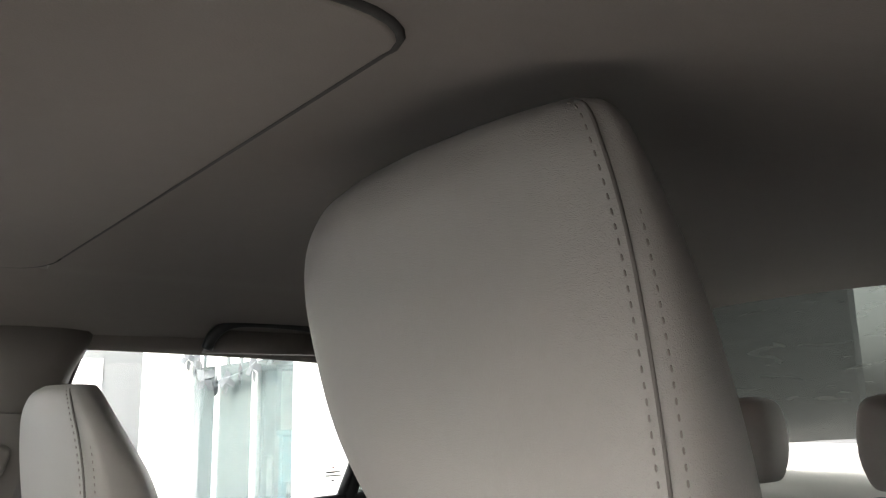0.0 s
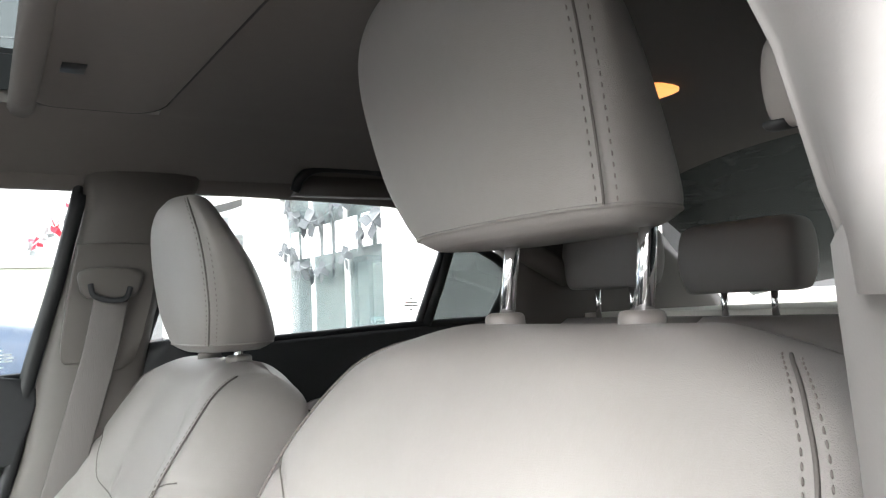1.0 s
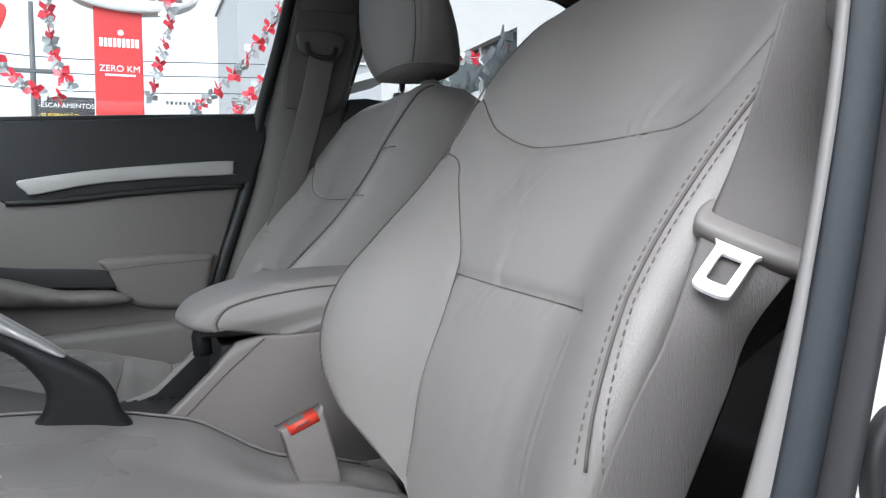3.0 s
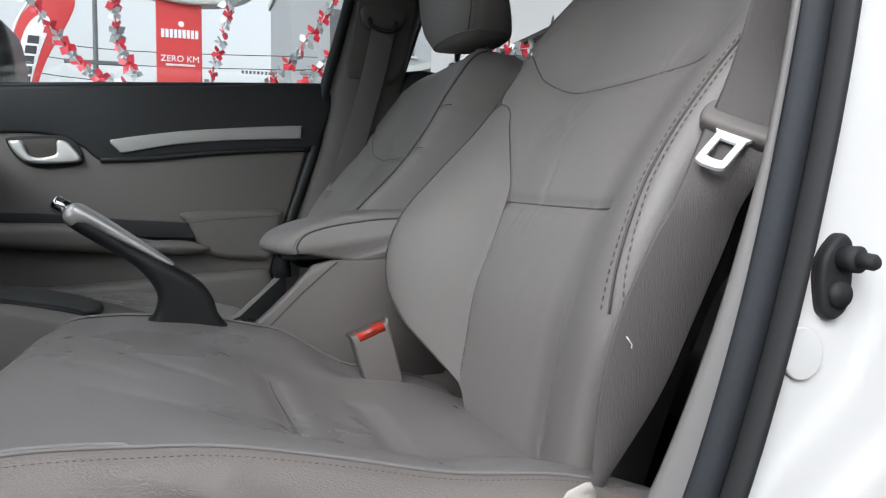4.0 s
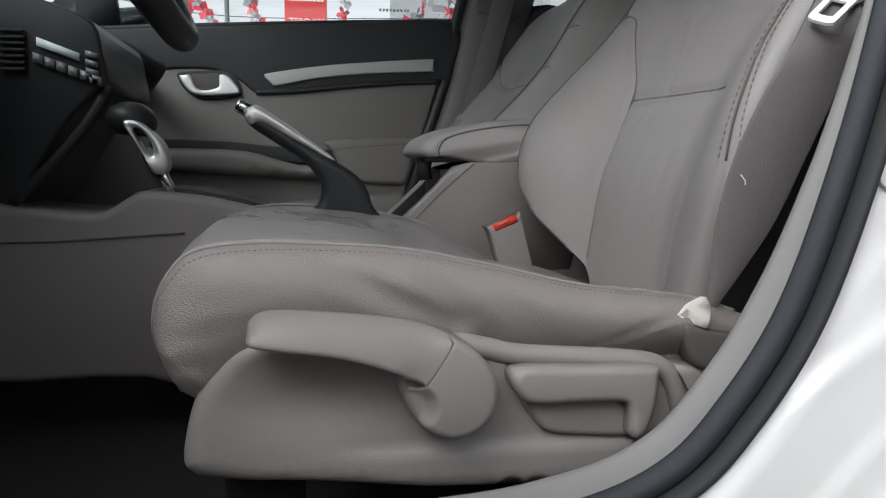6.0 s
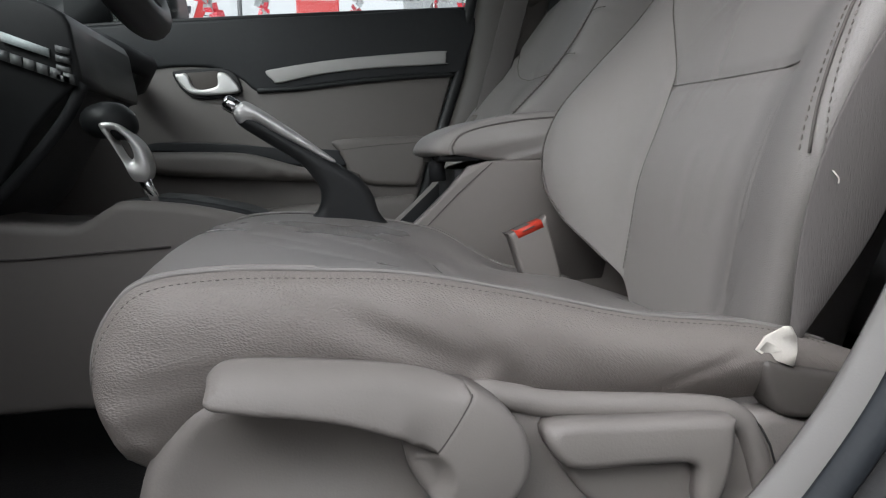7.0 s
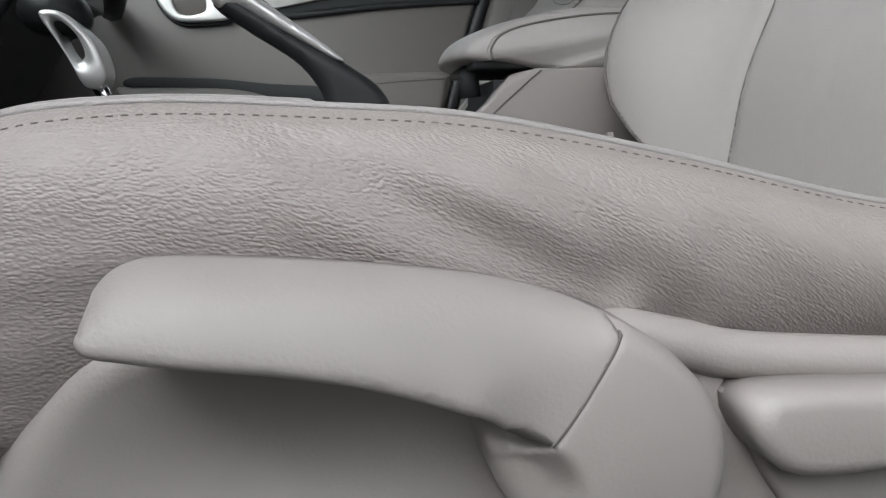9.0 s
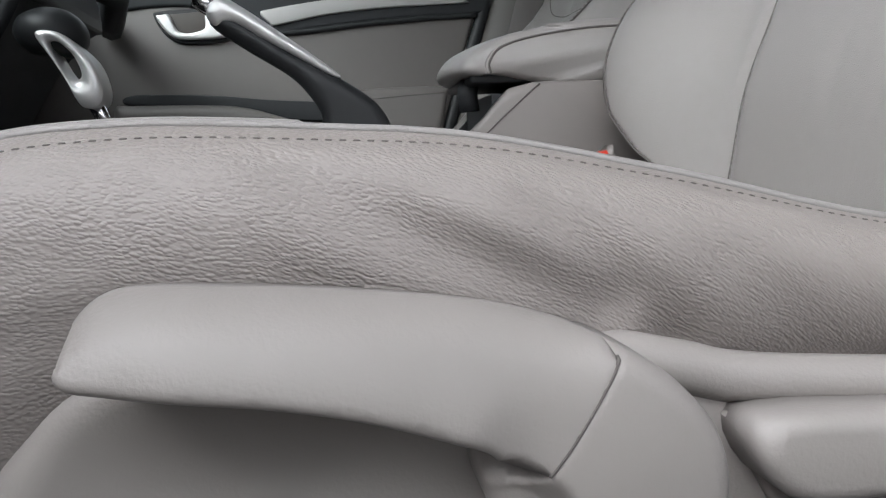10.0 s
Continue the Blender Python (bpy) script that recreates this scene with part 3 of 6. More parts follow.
        add("piping", tube([(-0.3630, front[0][1] + s * 0.0035, front[0][2] - 0.004)] + front, 0.0016, 8), LEATHER, cushion)
        add("seam", tube(edge(0, -0.0022, 0.0015), 0.0009, 6), SEAM, cushion)
        row_a, row_b = panel_row(0.022), panel_row(0.040)
        add("stitching", dashes([tuple(np.array(a) * (1 - f) + np.array(b) * f) for a, b, f in zip(row_a, row_b, xs)][6:-4], 0.0040, 0.0021, 0.00033), SEAM, cushion)

    # head restraint with its two chromed posts
    hz = [(1.040, 0.200, 0.254, -0.274, 0.104), (1.047, 0.191, 0.266, -0.272, 0.115), (1.060, 0.187, 0.270, -0.270, 0.121), (1.10, 0.181, 0.258, -0.262, 0.131),
          (1.15, 0.174, 0.238, -0.255, 0.138), (1.19, 0.168, 0.215, -0.250, 0.141), (1.220, 0.164, 0.199, -0.248, 0.138), (1.241, 0.165, 0.189, -0.249, 0.128), (1.250, 0.170, 0.182, -0.250, 0.108)]
    hz = [(1.040 + (z - 1.040) * squash, a + push, b + push, c + np.interp(z, (1.04, 1.2, 1.25), (0.007, 0.003, 0.001)), h + np.interp(z, (1.04, 1.2, 1.25), (0.007, 0.003, 0.001))) for z, a, b, c, h in hz]
    hz = [(z, a, b, c + g, h + g) for (z, a, b, c, h), g in zip(hz, (0.0, 0.001, 0.006, 0.012, 0.013, 0.010, 0.005, 0.0, 0.0))]
    hz = [(z, a, b, c + slim * g, h - slim * g) for (z, a, b, c, h), g in zip(hz, (1.0, 0.6, 0.3, -0.15, -0.15, 0.1, 0.45, 0.9, 1.4))]
    hz = curve_pts(hz, 5)
    secs, edges = [], {1: [], -1: []}
    for z, xf, xb, c, h in hz:
        loop = []
        depth = (xb - xf)
        n = 56
        for k in range(n):
            a = 2 * math.pi * k / n
            ca, sa = math.cos(a), math.sin(a)
            px = math.copysign(abs(ca) ** 0.55, ca)
            py = math.copysign(abs(sa) ** 0.40, sa)
            nar = 1.0 - 0.05 * (px + 1) / 2
            bow = 0.012 * (1 - py * py)
            x = xf + (px + 1) / 2 * (depth + 0.022 * (1 - py * py)) - bow * (1 - px) / 2
            loop.append((x, c + py * h * nar, z - drop - 0.010 * (px + 1) / 2 * 0))
        for s in (1, -1):
            edges[s].append((xf + 0.0045, c + s * (h - 0.010), z - drop))
        secs.append(loop)
    hr = add("headrest", loft(secs), LEATHER, lab="grey leather head restraint, double stitched")
    for s in ((1,) if mirror else (-1,)):
        E = edges[s][7:-3]
        add("seam", tube([(p[0] - 0.003, p[1], p[2]) for p in E], 0.0010, 6), SEAM, hr)
        add("stitching", dashes([(p[0] - 0.0055, p[1] - s * 0.0035, p[2]) for p in E], 0.0066, 0.0030, 0.00055), THREAD, hr)
        add("stitching", dashes([(p[0] + 0.005, p[1] + s * 0.0032, p[2]) for p in E], 0.0066, 0.0030, 0.00055), THREAD, hr)
    add("lower_piping", tube(secs[7] + secs[7][:1], 0.0016, 6), LEATHER, hr)
    for y in (-0.212, -0.359):
        add("headrest_post", tube([(0.229 + push * 0.5, y, 0.93), (0.246 + push, y, 1.037 - drop), (0.249 + push, y, 1.06 - drop)], 0.0062, 16), CHROME, lab="chromed post")
        sl = [(math.cos(a) * 0.017, math.sin(a) * 0.013) for a in np.linspace(0, 2 * math.pi, 24, endpoint=False)]
        add("post_sleeve", slab(sl, 0.988, 0.95, 0.005, lambda a, b, d, y=y: (0.236 + push * 0.5 + a, y + b, d)), PLASTIC)
    if side:
        # plastic valance, levers and covers on the outer side
        o = curve_pts([(-0.463, 0.438), (-0.448, 0.461), (-0.425, 0.476), (-0.37, 0.484), (-0.31, 0.482), (-0.268, 0.475), (-0.237, 0.467), (-0.19, 0.463), (-0.157, 0.460),
                       (-0.134, 0.454), (-0.122, 0.440), (-0.112, 0.41), (-0.10, 0.372), (-0.14, 0.364), (-0.198, 0.366), (-0.293, 0.369), (-0.359, 0.375), (-0.418, 0.3795), (-0.455, 0.3825), (-0.466, 0.387), (-0.4715, 0.399)], 5, True)
        
        def val_face(a, b):
            lip = smoother(0.4035, 0.392, b + 0.035 * np.clip(-0.30 - a, 0, 1)) * smoother(-0.40, -0.30, a)
            dish = np.exp(-((a + 0.375) / 0.055) ** 2 - ((b - 0.440) / 0.030) ** 2)
            return -0.5905 - 0.0055 * lip + 0.0150 * dish
        val = add("side_valance", relief(o, val_face, -0.545, lambda a, b: 0.010 + 0.006 * smoother(-0.42, -0.46, a), xz(0), 0.004), SEAT_PLASTIC, lab="moulded grey plastic valance")
        ridge = curve_pts([(-0.31, 0.482), (-0.285, 0.479), (-0.262, 0.474), (-0.237, 0.4685), (-0.157, 0.4615), (-0.132, 0.455), (-0.121, 0.440), (-0.108, 0.395)], 6)
        add("top_bead", tube([(a, -0.5885, b - 0.006) for a, b in ridge], 0.0078, 12, lambda q: min(1.0, 0.15 + 5 * q)), SEAT_PLASTIC, val)
        lever_top = [(-0.4255, 0.487), (-0.4245, 0.4945), (-0.417, 0.5005), (-0.405, 0.502), (-0.385, 0.501), (-0.367, 0.4995), (-0.345, 0.497), (-0.323, 0.4935), (-0.305, 0.4885), (-0.294, 0.484)]
        lever_low = [(-0.3235, 0.4565), (-0.330, 0.4610), (-0.354, 0.470), (-0.375, 0.475), (-0.396, 0.478), (-0.412, 0.480), (-0.422, 0.4818)]
        split = [(-0.2918, 0.4800), (-0.2940, 0.4755), (-0.3000, 0.4665), (-0.3060, 0.4580), (-0.3110, 0.4518)]
        boss = [(-0.284, 0.4785), (-0.2745, 0.4715), (-0.265, 0.460), (-0.2605, 0.446), (-0.2625, 0.431), (-0.271, 0.4195), (-0.281, 0.414), (-0.292, 0.4125), (-0.303, 0.416), (-0.3125, 0.423), (-0.3205, 0.433), (-0.3255, 0.445), (-0.3262, 0.458), (-0.317, 0.466), (-0.305, 0.478), (-0.296, 0.4835)]
        arm_o = curve_pts(lever_low + lever_top, 6) + curve_pts(split, 6)
        lt, ll = np.array(lever_top), np.array(lever_low[::-1])

        def on_arm(a, b):
            zt, zb = np.interp(a, lt[:, 0], lt[:, 1]), np.interp(a, ll[:, 0], ll[:, 1])
            return np.clip((b - zb) / np.maximum(zt - zb, 0.004), 0, 1)

        def past_split(a, b):
            return (a + 0.301) * 0.824 - (b - 0.4655) * 0.567

        def disc(a, b):
            return -0.6230 + 0.004 * (np.hypot(a + 0.293, b - 0.445) / 0.033) ** 2

        def arm_face(a, b):
            y = -0.6285 + 0.0035 * smoother(-0.37, -0.31, a) + 0.013 * on_arm(a, b) ** 1.7 + 0.004 * smoother(-0.395, -0.425, a)
            k = smoother(-0.026, 0.0, past_split(a, b))
            return y * (1 - k) + disc(a, b) * k

        def arm_edge(a, b):
            k = smoother(-0.006, -0.001, past_split(a, b))
            top_soft = smoother(-0.292, -0.300, a) * smoother(0.3, 0.7, on_arm(a, b))
            return (0.0035 + 0.0065 * top_soft) * (1 - k) + (0.0006 + 0.0050 * smoother(0.478, 0.482, b)) * k

        def boss_face(a, b):
            rho = np.hypot((a + 0.3200) / 0.0180, (b - 0.4370) / 0.0165)
            thumb = 0.0085 * (1 - smoother(0.50, 1.10, rho))
            under = 0.0100 * smoother(0.0005, -0.0035, past_split(a, b)) * smoother(0.4465, 0.4505, b)
            return disc(a, b) + np.maximum(thumb, under)
        lever = add("recline_lever", relief(arm_o, arm_face, -0.600, arm_edge, xz(0), 0.0018), SEAT_PLASTIC, lab="long grey recline lever")
        add("pivot_cover", relief(curve_pts(boss, 6, True), boss_face, -0.588, lambda a, b: 0.0058 + 0 * a, xz(0), 0.0014), SEAT_PLASTIC, lever, "round pivot cover with thumb hollow")
        cut = curve_pts(split, 8)
        add("split_line", tube([(p[0], float(disc(p[0], p[1])) + (0.0003 if i else 0.002), p[1]) for i, p in enumerate(cut)], 0.0005, 6), SEAM, lever)
        hp = curve_pts([(-0.248, 0.456), (-0.20, 0.4565), (-0.146, 0.4545), (-0.1415, 0.448), (-0.1425, 0.430), (-0.148, 0.412), (-0.157, 0.401), (-0.19, 0.403), (-0.218, 0.407), (-0.230, 0.418), (-0.241, 0.437)], 5, True)
        hl = add("height_lever", slab(hp, -0.598, -0.585, 0.005, xz(0)), SEAT_PLASTIC, lab="grey seat height lever")
        bar = curve_pts([(-0.248, 0.4565), (-0.20, 0.457), (-0.146, 0.455), (-0.1415, 0.449), (-0.143, 0.428), (-0.149, 0.409), (-0.157, 0.4025), (-0.163, 0.408), (-0.163, 0.424), (-0.170, 0.4305), (-0.20, 0.4315), (-0.238, 0.4335)], 5, True)
        add("grip", slab(bar, -0.612, -0.59, 0.006, xz(0)), SEAT_PLASTIC, hl)
        rc = curve_pts([(-0.121, 0.447), (-0.07, 0.440), (-0.03, 0.432), (-0.02, 0.38), (-0.095, 0.370), (-0.108, 0.405)], 5, True)
        add("rear_cover", slab(rc, -0.588, -0.55, 0.006, xz(0)), SEAT_PLASTIC)
        add("cover_joint", tube([(-0.123, -0.5895, 0.450), (-0.118, -0.5945, 0.443), (-0.112, -0.5945, 0.432), (-0.1035, -0.5945, 0.405), (-0.098, -0.5945, 0.385)], 0.0007, 6), GAP)
    else:
        o = curve_pts([(-0.463, 0.438), (-0.40, 0.46), (-0.30, 0.455), (-0.157, 0.452), (-0.12, 0.42), (-0.10, 0.372), (-0.293, 0.369), (-0.462, 0.389)], 5, True)
        add("side_valance", slab(o, -0.580, -0.545, 0.010, xz(0)), SEAT_PLASTIC)
        add("side_valance", slab(o, -0.040, -0.075, 0.010, xz(0)), SEAT_PLASTIC)
    for y in (-0.52, -0.10):
        add("seat_rail", soft_box(-0.46, 0.02, y - 0.02, y + 0.02, 0.225, 0.30, 0.006), CARPET)
        for x in (-0.42, -0.04):
            add("rail_foot", soft_box(x - 0.03, x + 0.03, y - 0.015, y + 0.015, 0.29, 0.40, 0.004), CARPET)
    return seat


make_seat("front_seat", "driver's car seat in grey leather with raised head restraint", (0, 0, 0), False, 0.0, True)
make_seat("front_seat", "front passenger car seat in grey leather, head restraint lowered", (-0.055, 0.70, -0.044), True, 0.045, False, 0.90, -0.02, 0.040)

# buckle between driver's seat and console
buckle = thing("seat_belt_buckle", (-0.12, -0.11, 0.396), "grey seat belt buckle with red release button beside seat", "belt buckle")
bo = [(-0.153, 0.518), (-0.113, 0.534), (-0.108, 0.530), (-0.088, 0.44), (-0.122, 0.43), (-0.151, 0.511)]
part("stalk", *slab(curve_pts(bo, 3, True), -0.126, -0.100, 0.004, lambda a, b, d: (a, d, b - 0.0025)), PLASTIC, buckle)
bb = [(-0.1475, 0.5172), (-0.1165, 0.5300), (-0.1130, 0.5215), (-0.1430, 0.5090)]
part("release_button", *slab(bb, -0.1276, -0.104, 0.0012, lambda a, b, d: (a, d, b + 0.0010)), RED, buckle, "red release button")
part("slot", *slab([(-0.1385, 0.521), (-0.1245, 0.527), (-0.1240, 0.526), (-0.138, 0.520)], -0.1280, -0.121, 0.0003, lambda a, b, d: (a, d, b - 0.0025)), SEAM, buckle)
part("anchor_strap", *soft_box(-0.115, -0.085, -0.118, -0.108, 0.40, 0.44, 0.003), BLACK, buckle)

# driver's seat belt with its tongue
belt = thing("seat_belt", (-0.06, -0.575, 0.45), "grey woven seat belt hanging unused beside driver's seat", "seat belt")
lo = curve_pts([(-0.0855, -0.5720, 0.4845), (-0.0630, -0.5780, 0.5500), (-0.0465, -0.5830, 0.6020), (-0.0295, -0.5880, 0.6455), (-0.0155, -0.5900, 0.6750), (0.007, -0.592, 0.718)], 8)
lo_w = curve_pts([(0.0025, 0.0000, -0.0015), (0.0230, 0.0000, -0.0020), (0.0295, 0.0000, -0.0010), (0.0295, 0.0000, -0.0005), (0.0275, 0.0000, 0.0000), (0.0134, -0.0203, -0.0093)], 8)
part("lower_webbing", *ribbon(lo, [tuple(p) for p in lo_w], (0.0005, 0.0009, 0)), WEBBING, belt)
up = curve_pts([(0.007, -0.594, 0.718), (0.020, -0.602, 0.76), (0.031, -0.614, 0.82), (0.044, -0.624, 0.88), (0.060, -0.634, 0.94), (0.080, -0.640, 1.0)], 8)
part("upper_webbing", *ribbon(up, [Vector((0.0134, -0.0203, -0.0093)).lerp(Vector((0.026, -0.004, -0.007)), float(smoother(2, 14, i))) for i in range(len(up))], (0.0005, 0.0009, 0)), WEBBING, belt)
tg_o = Vector((-0.0240, -0.5990, 0.6985))
tg_u = Vector((0.51, -0.775, -0.355)).normalized()
tg_v = Vector((0.0255, 0.0130, 0.0260))
tg_v = (tg_v - tg_u * tg_v.dot(tg_u)).normalized()
tg_n = tg_u.cross(tg_v).normalized()
if tg_n.y > 0:
    tg_n = -tg_n


def on_tongue(a, b, d):
    return tuple(tg_o + tg_u * a + tg_v * b + tg_n * d)


tc_o = curve_pts([(-0.0275, 0.038), (-0.0290, 0.050), (-0.0250, 0.0565), (-0.0185, 0.0535), (-0.0140, 0.0475), (0.0, 0.0465), (0.022, 0.0465), (0.038, 0.0455), (0.0415, 0.040), (0.038, 0.034), (0.020, 0.0325), (0.0, 0.0325), (-0.020, 0.0335)], 5, True)
cover = part("tongue_cover", *slab(tc_o, 0.0055, -0.0060, 0.0045, on_tongue), PLASTIC, belt, "grey moulded tongue cover")
outer = curve_pts([(-0.0155, 0.0365), (-0.0135, 0.0335), (-0.0108, 0.0300), (-0.0103, 0.0250), (-0.0100, 0.0040), (-0.0085, 0.0008), (-0.0050, -0.0006), (0.0, -0.0008), (0.0050, -0.0006), (0.0085, 0.0008), (0.0100, 0.0040), (0.0103, 0.0250), (0.0108, 0.0300), (0.0135, 0.0335), (0.0155, 0.0365)], 4)
inner = curve_pts([(-0.0040, 0.0262), (-0.0046, 0.0258), (-0.0054, 0.0250), (-0.0056, 0.0225), (-0.0054, 0.0085), (-0.0050, 0.0072), (-0.0030, 0.0066), (0.0, 0.0065), (0.0030, 0.0066), (0.0050, 0.0072), (0.0054, 0.0085), (0.0056, 0.0225), (0.0054, 0.0250), (0.0046, 0.0258), (0.0040, 0.0262)], 4)
sec = [[on_tongue(a[0], a[1], d) for a in ln] for ln, d in ((outer, 0.0013), (inner, 0.0013), (inner, -0.0013), (outer, -0.0013))]
n_o = len(outer)
fv = [p for s in sec for p in s]
ff = [(r * n_o + j, r * n_o + j + 1, ((r + 1) % 4) * n_o + j + 1, ((r + 1) % 4) * n_o + j) for r in range(4) for j in range(n_o - 1)]
top_bar = slab([(-0.0150, 0.0362), (0.0150, 0.0362), (0.0108, 0.0300), (0.0056, 0.0255), (-0.0056, 0.0255), (-0.0108, 0.0300)], 0.0012, -0.0012, 0.0003, on_tongue)
part("tongue_plate", *merge([(fv, ff), top_bar]), STEEL, belt, "bright steel latch plate", smooth=False)
an = curve_pts([(-0.115, 0.477), (-0.111, 0.481), (-0.102, 0.478), (-0.06, 0.469), (-0.048, 0.464), (-0.05, 0.446), (-0.067, 0.444), (-0.103, 0.448)], 4, True)
part("anchor_cover", *slab(an, -0.592, -0.560, 0.005, xz(0)), PILLAR, belt)
part("fluff", *tube([(-0.0705, -0.5835, 0.590), (-0.069, -0.586, 0.5865), (-0.067, -0.5845, 0.585), (-0.068, -0.5855, 0.5825)], 0.0005, 5), TAG, belt)

tag_srs = thing("airbag_tag", (0.085, -0.556, 0.90), "small grey airbag tag sewn to backrest side", "label tag")
part("tag_cloth", *slab([(0.0925, 0.8985), (0.0962, 0.8980), (0.0990, 0.9120), (0.0955, 0.9125)], -0.5695, -0.566, 0.0006, xz(0)), LEATHER, tag_srs)
cu = bpy.data.curves.new("tag_words", "FONT")
cu.body, cu.size, cu.extrude, cu.align_x, cu.align_y = "SIDE", 0.0062, 0.0001, "CENTER", "CENTER"
cu.materials.append(TAG)
tw = new("tag_words", cu)
tw.parent = tag_srs
tw.matrix_basis = Matrix.Translation((0.0092, -0.0147, 0.0064)) @ pose(0, 0, 0, 90, -73, 0)

tag_thing = thing("cloth_tag", (-0.10, -0.560, 0.484), "crumpled white cloth tag tucked beside seat cushion", "cloth tag")
tag_o = [(-0.1225, 0.4875), (-0.1150, 0.4945), (-0.1060, 0.5015), (-0.1010, 0.5005), (-0.0965, 0.4935), (-0.0985, 0.4855), (-0.1005, 0.4770), (-0.1075, 0.4795), (-0.1150, 0.4825)]
part("cloth", *slab(tag_o, -0.5905, -0.5885, 0.0008, lambda a, b, d: (a + 0.003, d + 0.0030 * math.sin(260 * a + 90 * b) - 0.10 * (a + 0.11), b)), TAG, tag_thing)

# ---- car shell ----
MID = 0.045
SEAL = curve_pts([(0.050, 1.24), (0.032, 1.10), (0.020, 1.0), (0.009, 0.90), (0.002, 0.85), (-0.006, 0.78), (-0.020, 0.70), (-0.044, 0.60), (-0.077, 0.504),
                  (-0.117, 0.440), (-0.160, 0.397), (-0.225, 0.372), (-0.33, 0.360), (-0.60, 0.354), (-1.05, 0.356)], 6)


def along_seal(off_a, off_b, ya, yb, round_=0.5, n=6):
    """A strip that follows the door opening: offsets out of the opening, depth at both edges, bulged between."""
    secs = []
    for i, p in enumerate(SEAL):
        d = SEAL[min(i + 1, len(SEAL) - 1)] - SEAL[max(i - 1, 0)]
        d = d / np.linalg.norm(d)
        nx, nz = -d[1], d[0]
        row = []
        for k in range(n + 1):
            t = k / n
            o = off_a + (off_b - off_a) * t
            y = ya + (yb - ya) * t - round_ * math.sin(math.pi * t)
            row.append((p[0] + nx * o, y, p[1] + nz * o))
        for k in range(n, -1, -1):
            t = k / n
            o = off_a + (off_b - off_a) * t
            row.append((p[0] + nx * o, ya + (yb - ya) * t + 0.003, p[1] + nz * o))
        secs.append(row)
    return loft(secs)


body = thing("car_body", (0.3, MID, 0.2), "white painted car body shell with open front door", "car body", kind="structure")
secs = []
for i, p in enumerate(SEAL):
    d = SEAL[min(i + 1, len(SEAL) - 1)] - SEAL[max(i - 1, 0)]
    d = d / np.linalg.norm(d)
    w = np.interp(p[1], (0.36, 0.50, 0.60, 0.70, 0.80, 0.9), (0.032, 0.030, 0.025, 0.0215, 0.0215, 0.0215))
    yy = np.interp(p[1], (0.5, 0.6, 0.7, 0.78), (-0.661, -0.666, -0.670, -0.6715))
    row = [(-w, yy), (-w + 0.002, yy - 0.003), (-0.019, -0.6725), (-0.012, -0.674), (-0.012, -0.664), (-w + 0.002, yy + 0.004)]
    secs.append([(p[0] - d[1] * o, y, p[1] + d[0] * o) for o, y in row])
part("opening_trim", *loft(secs), TRIM, body, "light grey trim round the door opening")
part("door_seal", *along_seal(-0.0185, -0.0030, -0.675, -0.680, 0.004), RUBBER, body, "blue-grey rubber door seal")
part("door_seal", *along_seal(-0.0025, 0.0115, -0.679, -0.681, 0.010), RUBBER_DARK, body, "dark rubber door seal bulb")
prof_b = [(0.010, -0.672), (0.013, -0.6765), (0.020, -0.6795), (0.036, -0.681), (0.075, -0.684), (0.12, -0.688), (0.17, -0.694), (0.22, -0.702), (0.28, -0.714), (0.36, -0.735), (0.5, -0.775)]
prof_b = curve_pts(prof_b, 9)
# pressed steps of the pillar foot: line, width, depth of the step outwards
PRESSED = [([(-0.10, 0.478), (-0.064, 0.510), (-0.026, 0.544), (0.008, 0.577), (0.026, 0.615), (0.036, 0.70), (0.046, 0.90), (0.06, 1.3)], 0.005, 0.0050),
           ([(-0.16, 0.40), (-0.075, 0.465), (-0.038, 0.491), (-0.013, 0.508), (0.032, 0.543), (0.10, 0.59), (0.3, 0.75)], 0.011, 0.0085),
           ([(-0.25, 0.26), (-0.10, 0.358), (-0.041, 0.416), (0.001, 0.457), (0.036, 0.497), (0.12, 0.60), (0.3, 0.80)], 0.006, 0.0060),
           ([(-0.30, 0.18), (-0.10, 0.315), (-0.001, 0.413), (0.039, 0.464), (0.12, 0.56), (0.3, 0.76)], 0.009, 0.0100)]


def pressed(x, z):
    """How far the pillar steps out at (x, z), beyond each pressed line."""
    out = 0.0
    for ln, wid, deep in PRESSED:
        best, side_of = 9.0, 1.0
        for (x0, z0), (x1, z1) in zip(ln[:-1], ln[1:]):
            dx, dz = x1 - x0, z1 - z0
            t = min(max(((x - x0) * dx + (z - z0) * dz) / (dx * dx + dz * dz), 0.0), 1.0)
            e = math.hypot(x - x0 - t * dx, z - z0 - t * dz)
            if e < best:
                best, side_of = e, (1.0 if (x - x0) * dz - (z - z0) * dx > 0 else -1.0)
        deep, wid = 0.42 * deep, 0.7 * wid
        q = side_of * best / wid
        out += deep * float(smoother(-1.0, 1.0, q)) + 0.25 * deep * math.exp(-((q - 1.0) / 0.6) ** 2)
    return out


secs = []
fine = [np.array(p) for a, b in zip(SEAL[:-1], SEAL[1:]) for p in ((a[0], a[1]), ((a[0] + b[0]) / 2, (a[1] + b[1]) / 2))] + [np.array(SEAL[-1])[:2]]
for i, p in enumerate(fine):
    d = fine[min(i + 1, len(fine) - 1)] - fine[max(i - 1, 0)]
    d = d / np.linalg.norm(d)
    row = []
    for o, y in prof_b:
        x, z = p[0] - d[1] * o, p[1] + d[0] * o
        row.append((x, y - pressed(x, z) * float(smoother(0.012, 0.030, o)), z))
    secs.append(row)
